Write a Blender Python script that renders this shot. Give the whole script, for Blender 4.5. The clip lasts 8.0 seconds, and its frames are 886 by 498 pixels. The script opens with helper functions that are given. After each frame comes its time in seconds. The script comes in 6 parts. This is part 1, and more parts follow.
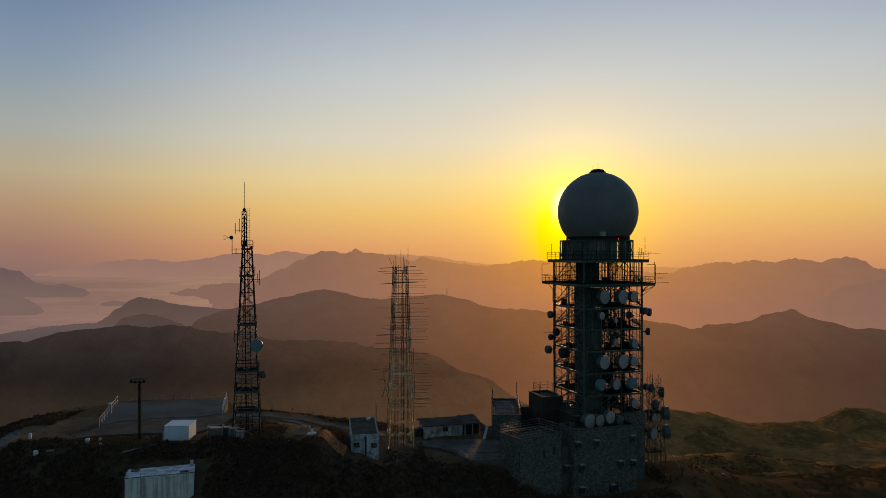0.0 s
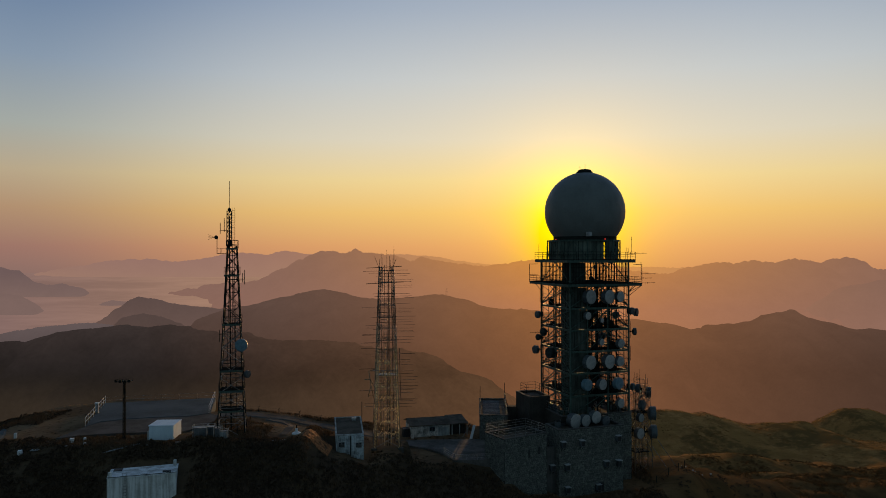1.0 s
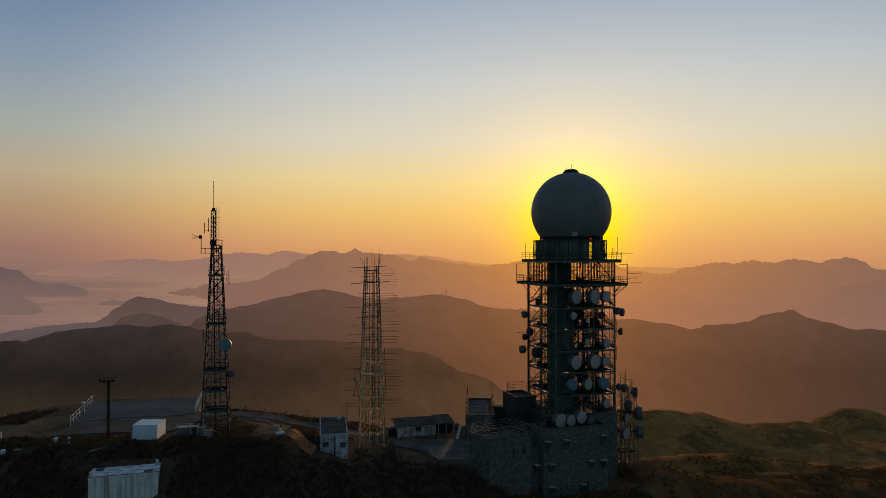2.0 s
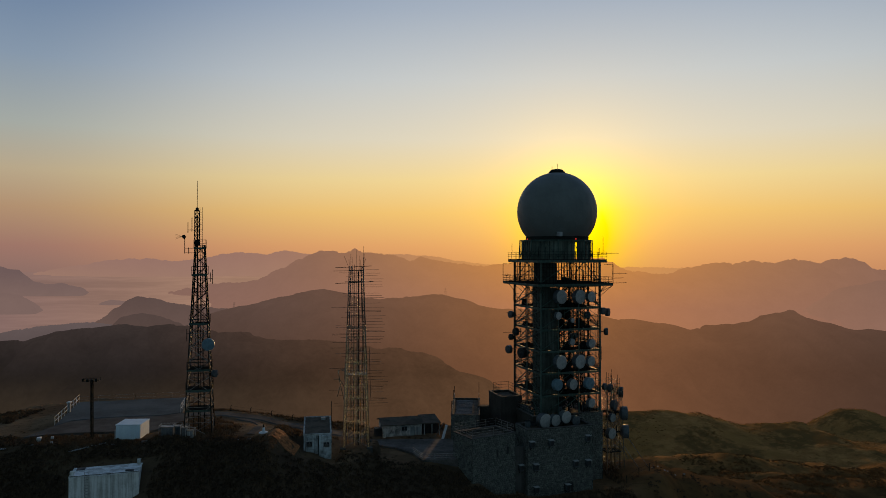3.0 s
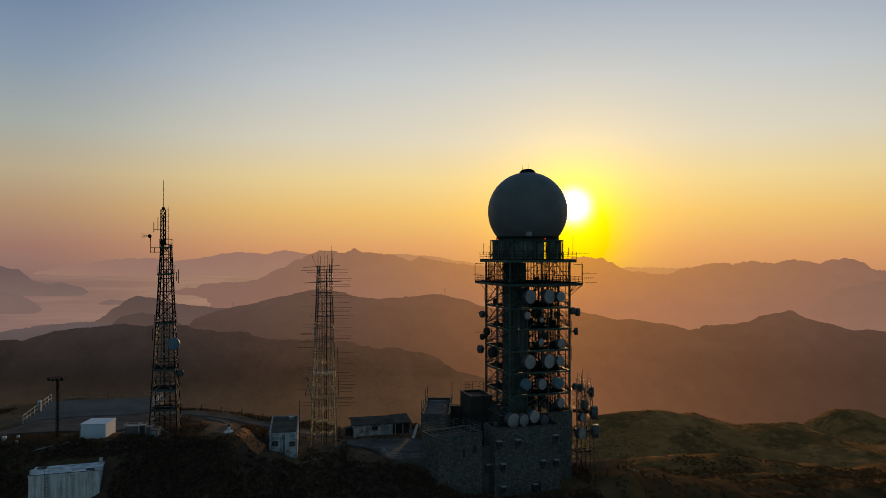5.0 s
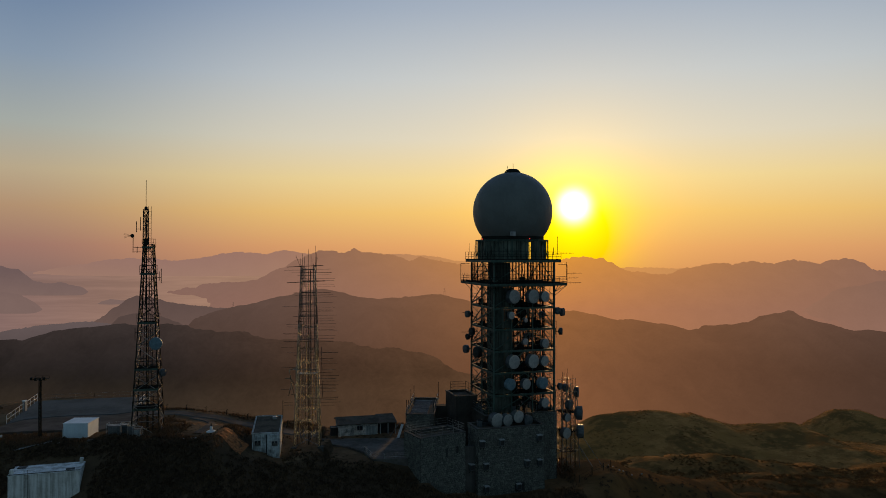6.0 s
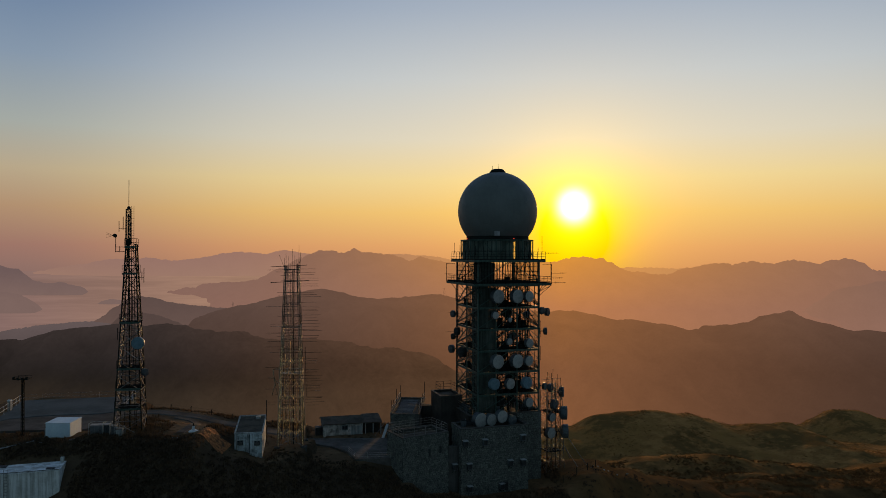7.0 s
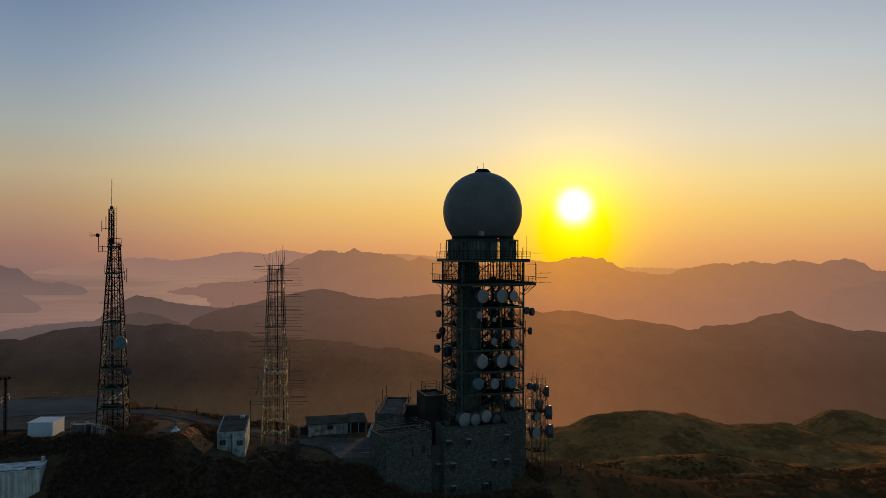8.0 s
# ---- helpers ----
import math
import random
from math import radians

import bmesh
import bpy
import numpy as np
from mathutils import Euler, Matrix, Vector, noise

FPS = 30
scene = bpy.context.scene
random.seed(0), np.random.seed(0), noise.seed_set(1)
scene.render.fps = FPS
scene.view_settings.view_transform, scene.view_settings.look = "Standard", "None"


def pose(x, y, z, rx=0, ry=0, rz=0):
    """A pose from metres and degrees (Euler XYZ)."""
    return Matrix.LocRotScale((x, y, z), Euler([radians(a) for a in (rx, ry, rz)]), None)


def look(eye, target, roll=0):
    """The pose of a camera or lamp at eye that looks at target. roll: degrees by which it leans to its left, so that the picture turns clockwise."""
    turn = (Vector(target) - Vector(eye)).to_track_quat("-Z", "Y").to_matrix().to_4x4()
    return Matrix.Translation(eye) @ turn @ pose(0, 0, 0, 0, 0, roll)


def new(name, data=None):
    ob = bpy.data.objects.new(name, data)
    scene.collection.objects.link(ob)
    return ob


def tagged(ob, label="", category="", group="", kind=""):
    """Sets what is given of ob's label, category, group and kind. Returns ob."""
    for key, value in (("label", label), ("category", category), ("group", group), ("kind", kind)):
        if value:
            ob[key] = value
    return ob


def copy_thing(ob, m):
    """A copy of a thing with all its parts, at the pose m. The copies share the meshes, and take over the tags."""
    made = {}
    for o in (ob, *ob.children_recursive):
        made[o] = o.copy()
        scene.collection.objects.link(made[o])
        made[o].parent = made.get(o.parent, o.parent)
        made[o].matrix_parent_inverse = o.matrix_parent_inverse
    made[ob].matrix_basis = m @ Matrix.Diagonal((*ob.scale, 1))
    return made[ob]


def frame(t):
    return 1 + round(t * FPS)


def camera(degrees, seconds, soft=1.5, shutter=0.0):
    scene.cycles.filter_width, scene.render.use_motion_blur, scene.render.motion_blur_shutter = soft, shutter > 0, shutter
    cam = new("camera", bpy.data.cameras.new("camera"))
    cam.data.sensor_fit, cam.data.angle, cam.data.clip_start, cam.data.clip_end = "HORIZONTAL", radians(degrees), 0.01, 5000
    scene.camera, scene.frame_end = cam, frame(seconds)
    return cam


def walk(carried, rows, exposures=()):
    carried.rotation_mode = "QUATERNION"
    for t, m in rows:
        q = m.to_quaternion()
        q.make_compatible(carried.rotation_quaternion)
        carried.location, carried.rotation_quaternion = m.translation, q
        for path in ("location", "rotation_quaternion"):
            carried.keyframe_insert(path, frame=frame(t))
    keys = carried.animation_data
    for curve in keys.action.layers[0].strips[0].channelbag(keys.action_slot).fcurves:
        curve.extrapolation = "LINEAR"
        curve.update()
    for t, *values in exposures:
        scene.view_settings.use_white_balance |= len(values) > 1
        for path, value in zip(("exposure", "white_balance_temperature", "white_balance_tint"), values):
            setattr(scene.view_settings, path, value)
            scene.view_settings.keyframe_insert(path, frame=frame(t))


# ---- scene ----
cam = camera(64.0, 8.0, soft=0.85)
# seconds, eye x, y, z, yaw (to the left), pitch, roll
ROWS = [
    (0.0, 0.232, 0.162, 40.081, 0.043, 0.506, -0.125),
    (0.5, 1.207, 0.145, 40.073, 0.041, 0.506, -0.102),
    (1.0, 2.211, 0.128, 40.065, 0.039, 0.505, -0.08),
    (1.5, 3.243, 0.111, 40.057, 0.039, 0.504, -0.058),
    (3.0, 6.479, 0.061, 40.033, 0.044, 0.502, 0.002),
    (3.5, 7.596, 0.044, 40.025, 0.049, 0.502, 0.02),
    (4.0, 8.729, 0.027, 40.018, 0.054, 0.501, 0.037),
    (4.5, 9.875, 0.011, 40.01, 0.061, 0.5, 0.054),
    (6.0, 13.367, -0.04, 39.986, 0.087, 0.498, 0.1),
    (6.5, 14.541, -0.057, 39.978, 0.098, 0.498, 0.113),
    (7.0, 15.717, -0.074, 39.97, 0.111, 0.497, 0.126),
    (7.5, 16.891, -0.09, 39.962, 0.124, 0.496, 0.138),
    (8.0, 18.062, -0.107, 39.954, 0.139, 0.496, 0.149),
]


def gaze(x, y, z, yaw, pitch, roll):
    a, p = radians(yaw), radians(pitch)
    way = Vector((-math.sin(a) * math.cos(p), math.cos(a) * math.cos(p), math.sin(p)))
    return look((x, y, z), Vector((x, y, z)) + way, roll)


walk(cam, [(r[0], gaze(*r[1:])) for r in ROWS])

# ---- light ----
SUN_AZ, SUN_EL = radians(10.38), radians(3.93)      # to the right of +y, above level
SUN_WAY = Vector((math.sin(SUN_AZ) * math.cos(SUN_EL), math.cos(SUN_AZ) * math.cos(SUN_EL), math.sin(SUN_EL)))


def lin(*rgb):
    """Linear colour from 0-255 display values."""
    return tuple(((c / 255 + 0.055) / 1.055) ** 2.4 if c > 10 else c / 255 / 12.92 for c in rgb) + (1.0,)


class Nodes:
    """Short hand for node trees."""

    def __init__(self, tree):
        self.tree = tree

    def add(self, kind):
        return self.tree.nodes.new(kind)

    def link(self, a, b):
        self.tree.links.new(a, b)

    def put(self, socket, value):
        if isinstance(value, bpy.types.NodeSocket):
            self.link(value, socket)
        else:
            socket.default_value = value

    def math(self, op, a, b=0.0, c=0.0, clamp=False):
        n = self.add("ShaderNodeMath")
        n.operation, n.use_clamp = op, clamp
        for s, v in zip(n.inputs, (a, b, c)):
            self.put(s, v)
        return n.outputs[0]

    def vec(self, op, a, b=(0, 0, 0)):
        n = self.add("ShaderNodeVectorMath")
        n.operation = op
        self.put(n.inputs[0], a)
        self.put(n.inputs[1], b)
        return n.outputs["Value"] if op in ("DOT_PRODUCT", "LENGTH", "DISTANCE") else n.outputs[0]

    def mix(self, fac, a, b, blend="MIX"):
        n = self.add("ShaderNodeMix")
        n.data_type, n.blend_type = "RGBA", blend
        self.put(n.inputs[0], fac)
        self.put(n.inputs[6], a)
        self.put(n.inputs[7], b)
        return n.outputs[2]

    def ramp(self, fac, stops, ease="LINEAR"):
        n = self.add("ShaderNodeValToRGB")
        n.color_ramp.interpolation = ease
        while len(n.color_ramp.elements) < len(stops):
            n.color_ramp.elements.new(0.5)
        for e, (p, c) in zip(n.color_ramp.elements, stops):
            e.position, e.color = p, c
        self.put(n.inputs[0], fac)
        return n.outputs[0]

    def span(self, v, a, b, c=0.0, d=1.0, smooth=True):
        n = self.add("ShaderNodeMapRange")
        n.interpolation_type = "SMOOTHSTEP" if smooth else "LINEAR"
        for s, x in zip(n.inputs, (v, a, b, c, d)):
            self.put(s, x)
        return n.outputs[0]

    def noise(self, scale, detail=4.0, rough=0.55, where=None, kind="ShaderNodeTexNoise"):
        n = self.add(kind)
        n.inputs["Scale"].default_value = scale
        n.inputs["Detail"].default_value = detail
        n.inputs["Roughness"].default_value = rough
        if where is not None:
            self.link(where, n.inputs["Vector"])
        return n.outputs[0]

    def comb(self, v):
        n = self.add("ShaderNodeCombineXYZ")
        for s in n.inputs:
            self.put(s, v)
        return n.outputs[0]

    def tint(self, v, rgb):
        return self.vec("MULTIPLY", self.comb(v), rgb)


def build_sky():
    world = bpy.data.worlds.new("evening_sky")
    scene.world = world
    world.use_nodes = True
    world.node_tree.nodes.clear()
    g = Nodes(world.node_tree)
    way = g.add("ShaderNodeTexCoord").outputs["Generated"]
    z = g.add("ShaderNodeSeparateXYZ")
    g.link(way, z.inputs[0])
    cosg = g.vec("DOT_PRODUCT", way, tuple(SUN_WAY))
    el = g.span(z.outputs[2], -0.05, 0.95, 0.0, 1.0, smooth=False)
    # toward the sun, and away from it, by height over the horizon
    lit = g.ramp(el, [(0.0, lin(200, 124, 78)), (0.035, lin(210, 146, 98)), (0.062, lin(224, 161, 104)), (0.11, lin(238, 193, 115)),
                      (0.155, lin(237, 211, 150)), (0.21, lin(221, 212, 190)), (0.29, lin(198, 202, 202)), (0.38, lin(166, 178, 193)), (0.6, lin(96, 120, 158)), (1.0, lin(66, 90, 134))])
    off = g.ramp(el, [(0.0, lin(128, 101, 95)), (0.035, lin(143, 111, 102)), (0.062, lin(157, 117, 104)), (0.11, lin(177, 144, 113)),
                      (0.155, lin(184, 167, 138)), (0.21, lin(164, 169, 163)), (0.29, lin(134, 151, 170)), (0.38, lin(104, 127, 158)), (0.6, lin(76, 100, 142)), (1.0, lin(60, 84, 128))])
    sky = g.mix(g.span(cosg, 0.735, 0.988), off, lit)
    # the half of the sky behind the camera is much dimmer
    cool = g.ramp(el, [(0.0, (0.085, 0.115, 0.13, 1)), (0.12, (0.10, 0.155, 0.185, 1)), (0.4, (0.09, 0.145, 0.18, 1)), (1.0, (0.065, 0.105, 0.15, 1))])
    sky = g.mix(g.span(cosg, 0.74, 0.2, 0.0, 1.0), sky, cool)
    # glow round the sun
    gamma = g.math("ARCCOSINE", g.math("MINIMUM", cosg, 1.0))
    wide = g.math("EXPONENT", g.math("MULTIPLY", gamma, -1 / 0.075))
    core = g.math("EXPONENT", g.math("MULTIPLY", g.math("POWER", g.math("DIVIDE", gamma, 0.0205), 2.6), -1.0))
    sky = g.vec("ADD", sky, g.tint(wide, (0.95, 0.50, -0.08)))
    low = (math.sin(SUN_AZ) * 0.9994, math.cos(SUN_AZ) * 0.9994, 0.034)
    under = g.math("ARCCOSINE", g.math("MINIMUM", g.vec("DOT_PRODUCT", way, low), 1.0))
    amber = g.math("EXPONENT", g.math("MULTIPLY", g.math("POWER", g.math("DIVIDE", under, 0.062), 2.0), -1.0))
    sky = g.vec("MAXIMUM", g.vec("ADD", sky, g.tint(amber, (0.20, 0.34, -0.20))), (0.002, 0.002, 0.002))
    sky = g.vec("ADD", sky, g.tint(core, (2.4, 2.2, 2.0)))
    back = g.add("ShaderNodeBackground")
    g.put(back.inputs[0], sky)
    back.inputs[1].default_value = 1.0
    g.link(back.outputs[0], g.add("ShaderNodeOutputWorld").inputs[0])


build_sky()

sun = new("sun", bpy.data.lights.new("sun", "SUN"))
sun.data.energy, sun.data.angle, sun.data.color = 1.8, radians(0.53), (1.0, 0.56, 0.22)
sun.matrix_world = look((0, 0, 200), Vector((0, 0, 200)) - SUN_WAY)


# ---- materials ----
def surface(name, base, second, rough=0.7, metal=0.0, size=1.0, fine=12.0, bump=0.15, streak=0.0, vary=0.0, spec=0.3):
    """A painted, stained or weathered surface: two colours mixed by large stains and fine grain."""
    m = bpy.data.materials.new(name)
    m.use_nodes = True
    g = Nodes(m.node_tree)
    bsdf = m.node_tree.nodes["Principled BSDF"]
    at = g.add("ShaderNodeTexCoord").outputs["Object"]
    large = g.noise(1.0 / size, 5.0, 0.6, at)
    small = g.noise(fine, 3.0, 0.6, at)
    k = g.math("ADD", g.math("MULTIPLY", large, 0.7), g.math("MULTIPLY", small, 0.3))
    if streak:
        mp = g.add("ShaderNodeMapping")
        mp.inputs["Scale"].default_value = (3.0 / size, 3.0 / size, 0.15 / size)
        g.link(at, mp.inputs[0])
        k = g.math("ADD", g.math("MULTIPLY", k, 1 - streak), g.math("MULTIPLY", g.noise(1.6, 4.0, 0.6, mp.outputs[0]), streak))
    colour = g.mix(g.span(k, 0.38, 0.64), (*base, 1), (*second, 1))
    if vary:
        rnd = g.add("ShaderNodeObjectInfo").outputs["Random"]
        colour = g.vec("MULTIPLY", colour, g.comb(g.span(rnd, 0, 1, 1 - vary, 1 + vary, smooth=False)))
    g.put(bsdf.inputs["Base Color"], colour)
    bsdf.inputs["Metallic"].default_value = metal
    g.put(bsdf.inputs["Roughness"], g.span(large, 0.2, 0.8, rough - 0.1, min(1.0, rough + 0.12)))
    bsdf.inputs["Specular IOR Level"].default_value = spec
    if bump:
        b = g.add("ShaderNodeBump")
        b.inputs["Strength"].default_value = bump
        b.inputs["Distance"].default_value = 0.02
        g.link(small, b.inputs["Height"])
        g.link(b.outputs[0], bsdf.inputs["Normal"])
    return m


def glow(name, rgb, strength):
    m = bpy.data.materials.new(name)
    m.use_nodes = True
    b = m.node_tree.nodes["Principled BSDF"]
    b.inputs["Base Color"].default_value = (*rgb, 1)
    b.inputs["Emission Color"].default_value = (*rgb, 1)
    b.inputs["Emission Strength"].default_value = strength
    return m


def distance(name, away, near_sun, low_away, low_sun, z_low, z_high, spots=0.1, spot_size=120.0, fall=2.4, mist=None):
    """Evening haze painted onto far land by emission: warmer sunward, changing foot to crest."""
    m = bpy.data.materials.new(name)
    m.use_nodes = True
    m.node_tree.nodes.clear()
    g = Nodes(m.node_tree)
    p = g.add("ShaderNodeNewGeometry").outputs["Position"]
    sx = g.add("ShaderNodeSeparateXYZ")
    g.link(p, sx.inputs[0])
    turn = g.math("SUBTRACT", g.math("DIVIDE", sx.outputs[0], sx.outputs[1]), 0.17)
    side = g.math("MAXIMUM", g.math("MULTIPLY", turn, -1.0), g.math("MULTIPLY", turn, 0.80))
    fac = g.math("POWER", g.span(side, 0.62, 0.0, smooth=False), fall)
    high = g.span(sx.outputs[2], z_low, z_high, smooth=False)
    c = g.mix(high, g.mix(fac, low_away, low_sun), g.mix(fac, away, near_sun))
    if mist:                                            # thin mist painted in at the foot
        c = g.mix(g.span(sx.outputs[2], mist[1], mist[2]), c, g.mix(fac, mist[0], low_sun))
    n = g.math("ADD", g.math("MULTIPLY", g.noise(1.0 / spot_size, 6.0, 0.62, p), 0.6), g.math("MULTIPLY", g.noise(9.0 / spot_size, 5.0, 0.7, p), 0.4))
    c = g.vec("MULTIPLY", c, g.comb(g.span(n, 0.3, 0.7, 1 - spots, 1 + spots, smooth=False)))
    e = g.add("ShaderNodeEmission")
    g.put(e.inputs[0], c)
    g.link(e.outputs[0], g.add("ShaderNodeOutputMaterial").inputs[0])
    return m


STEEL = surface("weathered_steel", (0.022, 0.027, 0.025), (0.012, 0.014, 0.014), 0.75, 0.0, 0.8, 14.0, 0.1, streak=0.3, vary=0.2, spec=0.03)
STEEL_GREEN = surface("green_painted_steel", (0.066, 0.112, 0.095), (0.034, 0.058, 0.050), 0.6, 0.0, 0.7, 10.0, 0.1, streak=0.3, vary=0.15, spec=0.12)
GALVANISED = surface("galvanised_steel", (0.24, 0.245, 0.24), (0.14, 0.14, 0.135), 0.42, 0.7, 0.5, 18.0, 0.08, vary=0.12)
RUSTY = surface("rusted_steel", (0.085, 0.066, 0.052), (0.045, 0.036, 0.03), 0.5, 0.5, 0.4, 16.0, 0.2, vary=0.2)
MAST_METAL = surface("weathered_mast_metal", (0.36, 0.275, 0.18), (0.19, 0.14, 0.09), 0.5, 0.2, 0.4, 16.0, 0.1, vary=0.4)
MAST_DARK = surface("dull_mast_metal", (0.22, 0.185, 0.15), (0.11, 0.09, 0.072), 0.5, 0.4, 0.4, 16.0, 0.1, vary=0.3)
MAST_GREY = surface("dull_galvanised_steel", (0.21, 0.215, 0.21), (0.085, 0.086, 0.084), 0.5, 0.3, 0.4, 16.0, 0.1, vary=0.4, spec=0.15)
# orange-gold base colour stands in for sun glints on the masts
GLINT_STEEL = surface("sun_glint_steel", (1.0, 0.70, 0.36), (0.80, 0.48, 0.20), 0.42, 0.5, 0.4, 16.0, 0.1, vary=0.4)
ROOF_GREY = surface("grey_roof_sheet", (0.20, 0.205, 0.21), (0.10, 0.104, 0.108), 0.8, 0.0, 1.2, 7.0, 0.2, spec=0.04)
COPING = surface("worn_coping", (0.125, 0.122, 0.115), (0.07, 0.068, 0.065), 0.85, 0.0, 0.8, 8.0, 0.3, spec=0.04)
PANEL = surface("dark_cladding", (0.068, 0.086, 0.074), (0.030, 0.040, 0.034), 0.65, 0.0, 0.9, 9.0, 0.1, streak=0.5, vary=0.25, spec=0.12)
GRATING = surface("deck_grating", (0.022, 0.025, 0.024), (0.012, 0.014, 0.014), 0.95, 0.0, 0.6, 30.0, 0.3, spec=0.0)
DARK_SHROUD = surface("dark_dish_shroud", (0.034, 0.040, 0.040), (0.02, 0.024, 0.024), 0.6, 0.0, 0.5, 8.0, 0.03, spec=0.1)
PANEL_PALE = surface("faded_green_cladding", (0.15, 0.19, 0.16), (0.075, 0.10, 0.085), 0.7, 0.0, 0.9, 9.0, 0.1, streak=0.5, vary=0.3, spec=0.08)
RADOME = surface("radome_fibreglass", (0.155, 0.177, 0.175), (0.128, 0.146, 0.146), 0.5, 0.0, 3.0, 4.0, 0.02, streak=0.3, vary=0.03)
SEAM = surface("radome_seam", (0.14, 0.147, 0.147), (0.125, 0.132, 0.132), 0.6, 0.0, 1.0, 6.0, 0.0)
DISH = surface("dish_cover", (0.36, 0.37, 0.365), (0.25, 0.26, 0.255), 0.5, 0.0, 0.5, 8.0, 0.02, streak=0.3, vary=0.12)
DISH_BLUE = surface("blue_dish_cover", (0.14, 0.235, 0.285), (0.095, 0.165, 0.21), 0.5, 0.0, 0.5, 8.0, 0.02, streak=0.3)
SHROUD = surface("dish_shroud", (0.085, 0.105, 0.115), (0.045, 0.055, 0.062), 0.5, 0.1, 0.5, 8.0, 0.03, streak=0.3, vary=0.3)
CONCRETE = surface("grey_concrete", (0.115, 0.115, 0.108), (0.062, 0.062, 0.058), 0.9, 0.0, 2.0, 7.0, 0.3, streak=0.45, spec=0.04)
DARK_CONCRETE = surface("dark_grey_concrete", (0.075, 0.068, 0.060), (0.045, 0.041, 0.037), 0.9, 0.0, 2.0, 7.0, 0.3, streak=0.25, spec=0.04)
PALE_SHEET = surface("pale_roof_sheet", (0.42, 0.45, 0.47), (0.24, 0.25, 0.26), 0.7, 0.0, 1.2, 7.0, 0.2, spec=0.04)
PAVING = surface("concrete_paving", (0.090, 0.116, 0.127), (0.060, 0.078, 0.086), 0.85, 0.0, 5.0, 3.0, 0.2, spec=0.04)
ASPHALT = surface("worn_asphalt", (0.104, 0.099, 0.092), (0.064, 0.060, 0.056), 0.9, 0.0, 3.0, 5.0, 0.3, spec=0.04)
FORECOURT = surface("grey_forecourt_concrete", (0.155, 0.146, 0.134), (0.082, 0.077, 0.070), 0.9, 0.0, 2.6, 4.0, 0.3, spec=0.04)
MORTAR = surface("dark_mortar", (0.075, 0.075, 0.068), (0.042, 0.043, 0.040), 0.95, 0.0, 1.0, 9.0, 0.4, spec=0.04)
HUT_PAINT = surface("pale_blue_paint", (0.65, 0.79, 0.88), (0.55, 0.68, 0.77), 0.6, 0.0, 1.5, 6.0, 0.05, streak=0.3)
CABIN_PAINT = surface("stained_pale_blue_wall", (0.52, 0.61, 0.65), (0.15, 0.16, 0.16), 0.8, 0.0, 0.8, 5.0, 0.15, streak=0.3)
WHITE = surface("stained_white_paint", (0.46, 0.50, 0.51), (0.17, 0.18, 0.175), 0.7, 0.0, 1.5, 6.0, 0.1, streak=0.62)
WHITE_CLEAN = surface("white_paint", (0.70, 0.74, 0.77), (0.55, 0.60, 0.63), 0.6, 0.0, 1.5, 6.0, 0.05, streak=0.3)
ROOFING = surface("dark_roof_felt", (0.125, 0.108, 0.088), (0.070, 0.060, 0.050), 0.9, 0.0, 1.2, 8.0, 0.3, spec=0.04)
WALL_WHITE = surface("grimy_whitewash", (0.68, 0.68, 0.65), (0.13, 0.12, 0.11), 0.85, 0.0, 0.7, 5.0, 0.2, streak=0.2)
SHED_PAINT = surface("rust_streaked_white_paint", (0.76, 0.80, 0.80), (0.34, 0.355, 0.335), 0.75, 0.0, 1.4, 6.0, 0.1, streak=0.55)
SHED_ROOF = surface("stained_pale_sheet_roof", (0.74, 0.80, 0.84), (0.32, 0.34, 0.34), 0.7, 0.0, 0.9, 6.0, 0.1)
TIMBER = surface("dark_door_paint", (0.035, 0.036, 0.036), (0.02, 0.021, 0.021), 0.6, 0.0, 0.6, 10.0, 0.1)
EARTH = surface("bare_earth", (0.50, 0.21, 0.085), (0.12, 0.055, 0.030), 0.95, 0.0, 0.30, 3.0, 1.0, spec=0.04)
RED_LAMP = glow("red_warning_lamp", (1.0, 0.05, 0.03), 0.9)
GLASS = surface("dark_window_glass", (0.02, 0.025, 0.03), (0.03, 0.035, 0.04), 0.12, 0.0, 1.0, 5.0, 0.0, spec=0.6)


def stone_material():
    """Rubble stones that differ from one to the next."""
    m = surface("grey_rubble_stone", (0.165, 0.176, 0.158), (0.108, 0.116, 0.105), 0.9, 0.0, 0.5, 9.0, 0.5, spec=0.05)
    g = Nodes(m.node_tree)
    bsdf = m.node_tree.nodes["Principled BSDF"]
    was = bsdf.inputs["Base Color"].links[0].from_socket
    rnd = g.add("ShaderNodeNewGeometry").outputs["Random Per Island"]
    g.put(bsdf.inputs["Base Color"], g.vec("MULTIPLY", was, g.comb(g.span(rnd, 0, 1, 0.76, 1.24, smooth=False))))
    return m


STONE = stone_material()


# ---- building blocks ----
def box(bm, x0, x1, y0, y1, z0, z1, m=None):
    vs = [bm.verts.new((x, y, z)) for x in (x0, x1) for y in (y0, y1) for z in (z0, z1)]
    for f in ((0, 1, 3, 2), (4, 6, 7, 5), (0, 4, 5, 1), (2, 3, 7, 6), (0, 2, 6, 4), (1, 5, 7, 3)):
        bm.faces.new([vs[i] for i in f])
    if m is not None:
        bmesh.ops.transform(bm, matrix=m, verts=vs)
    return vs


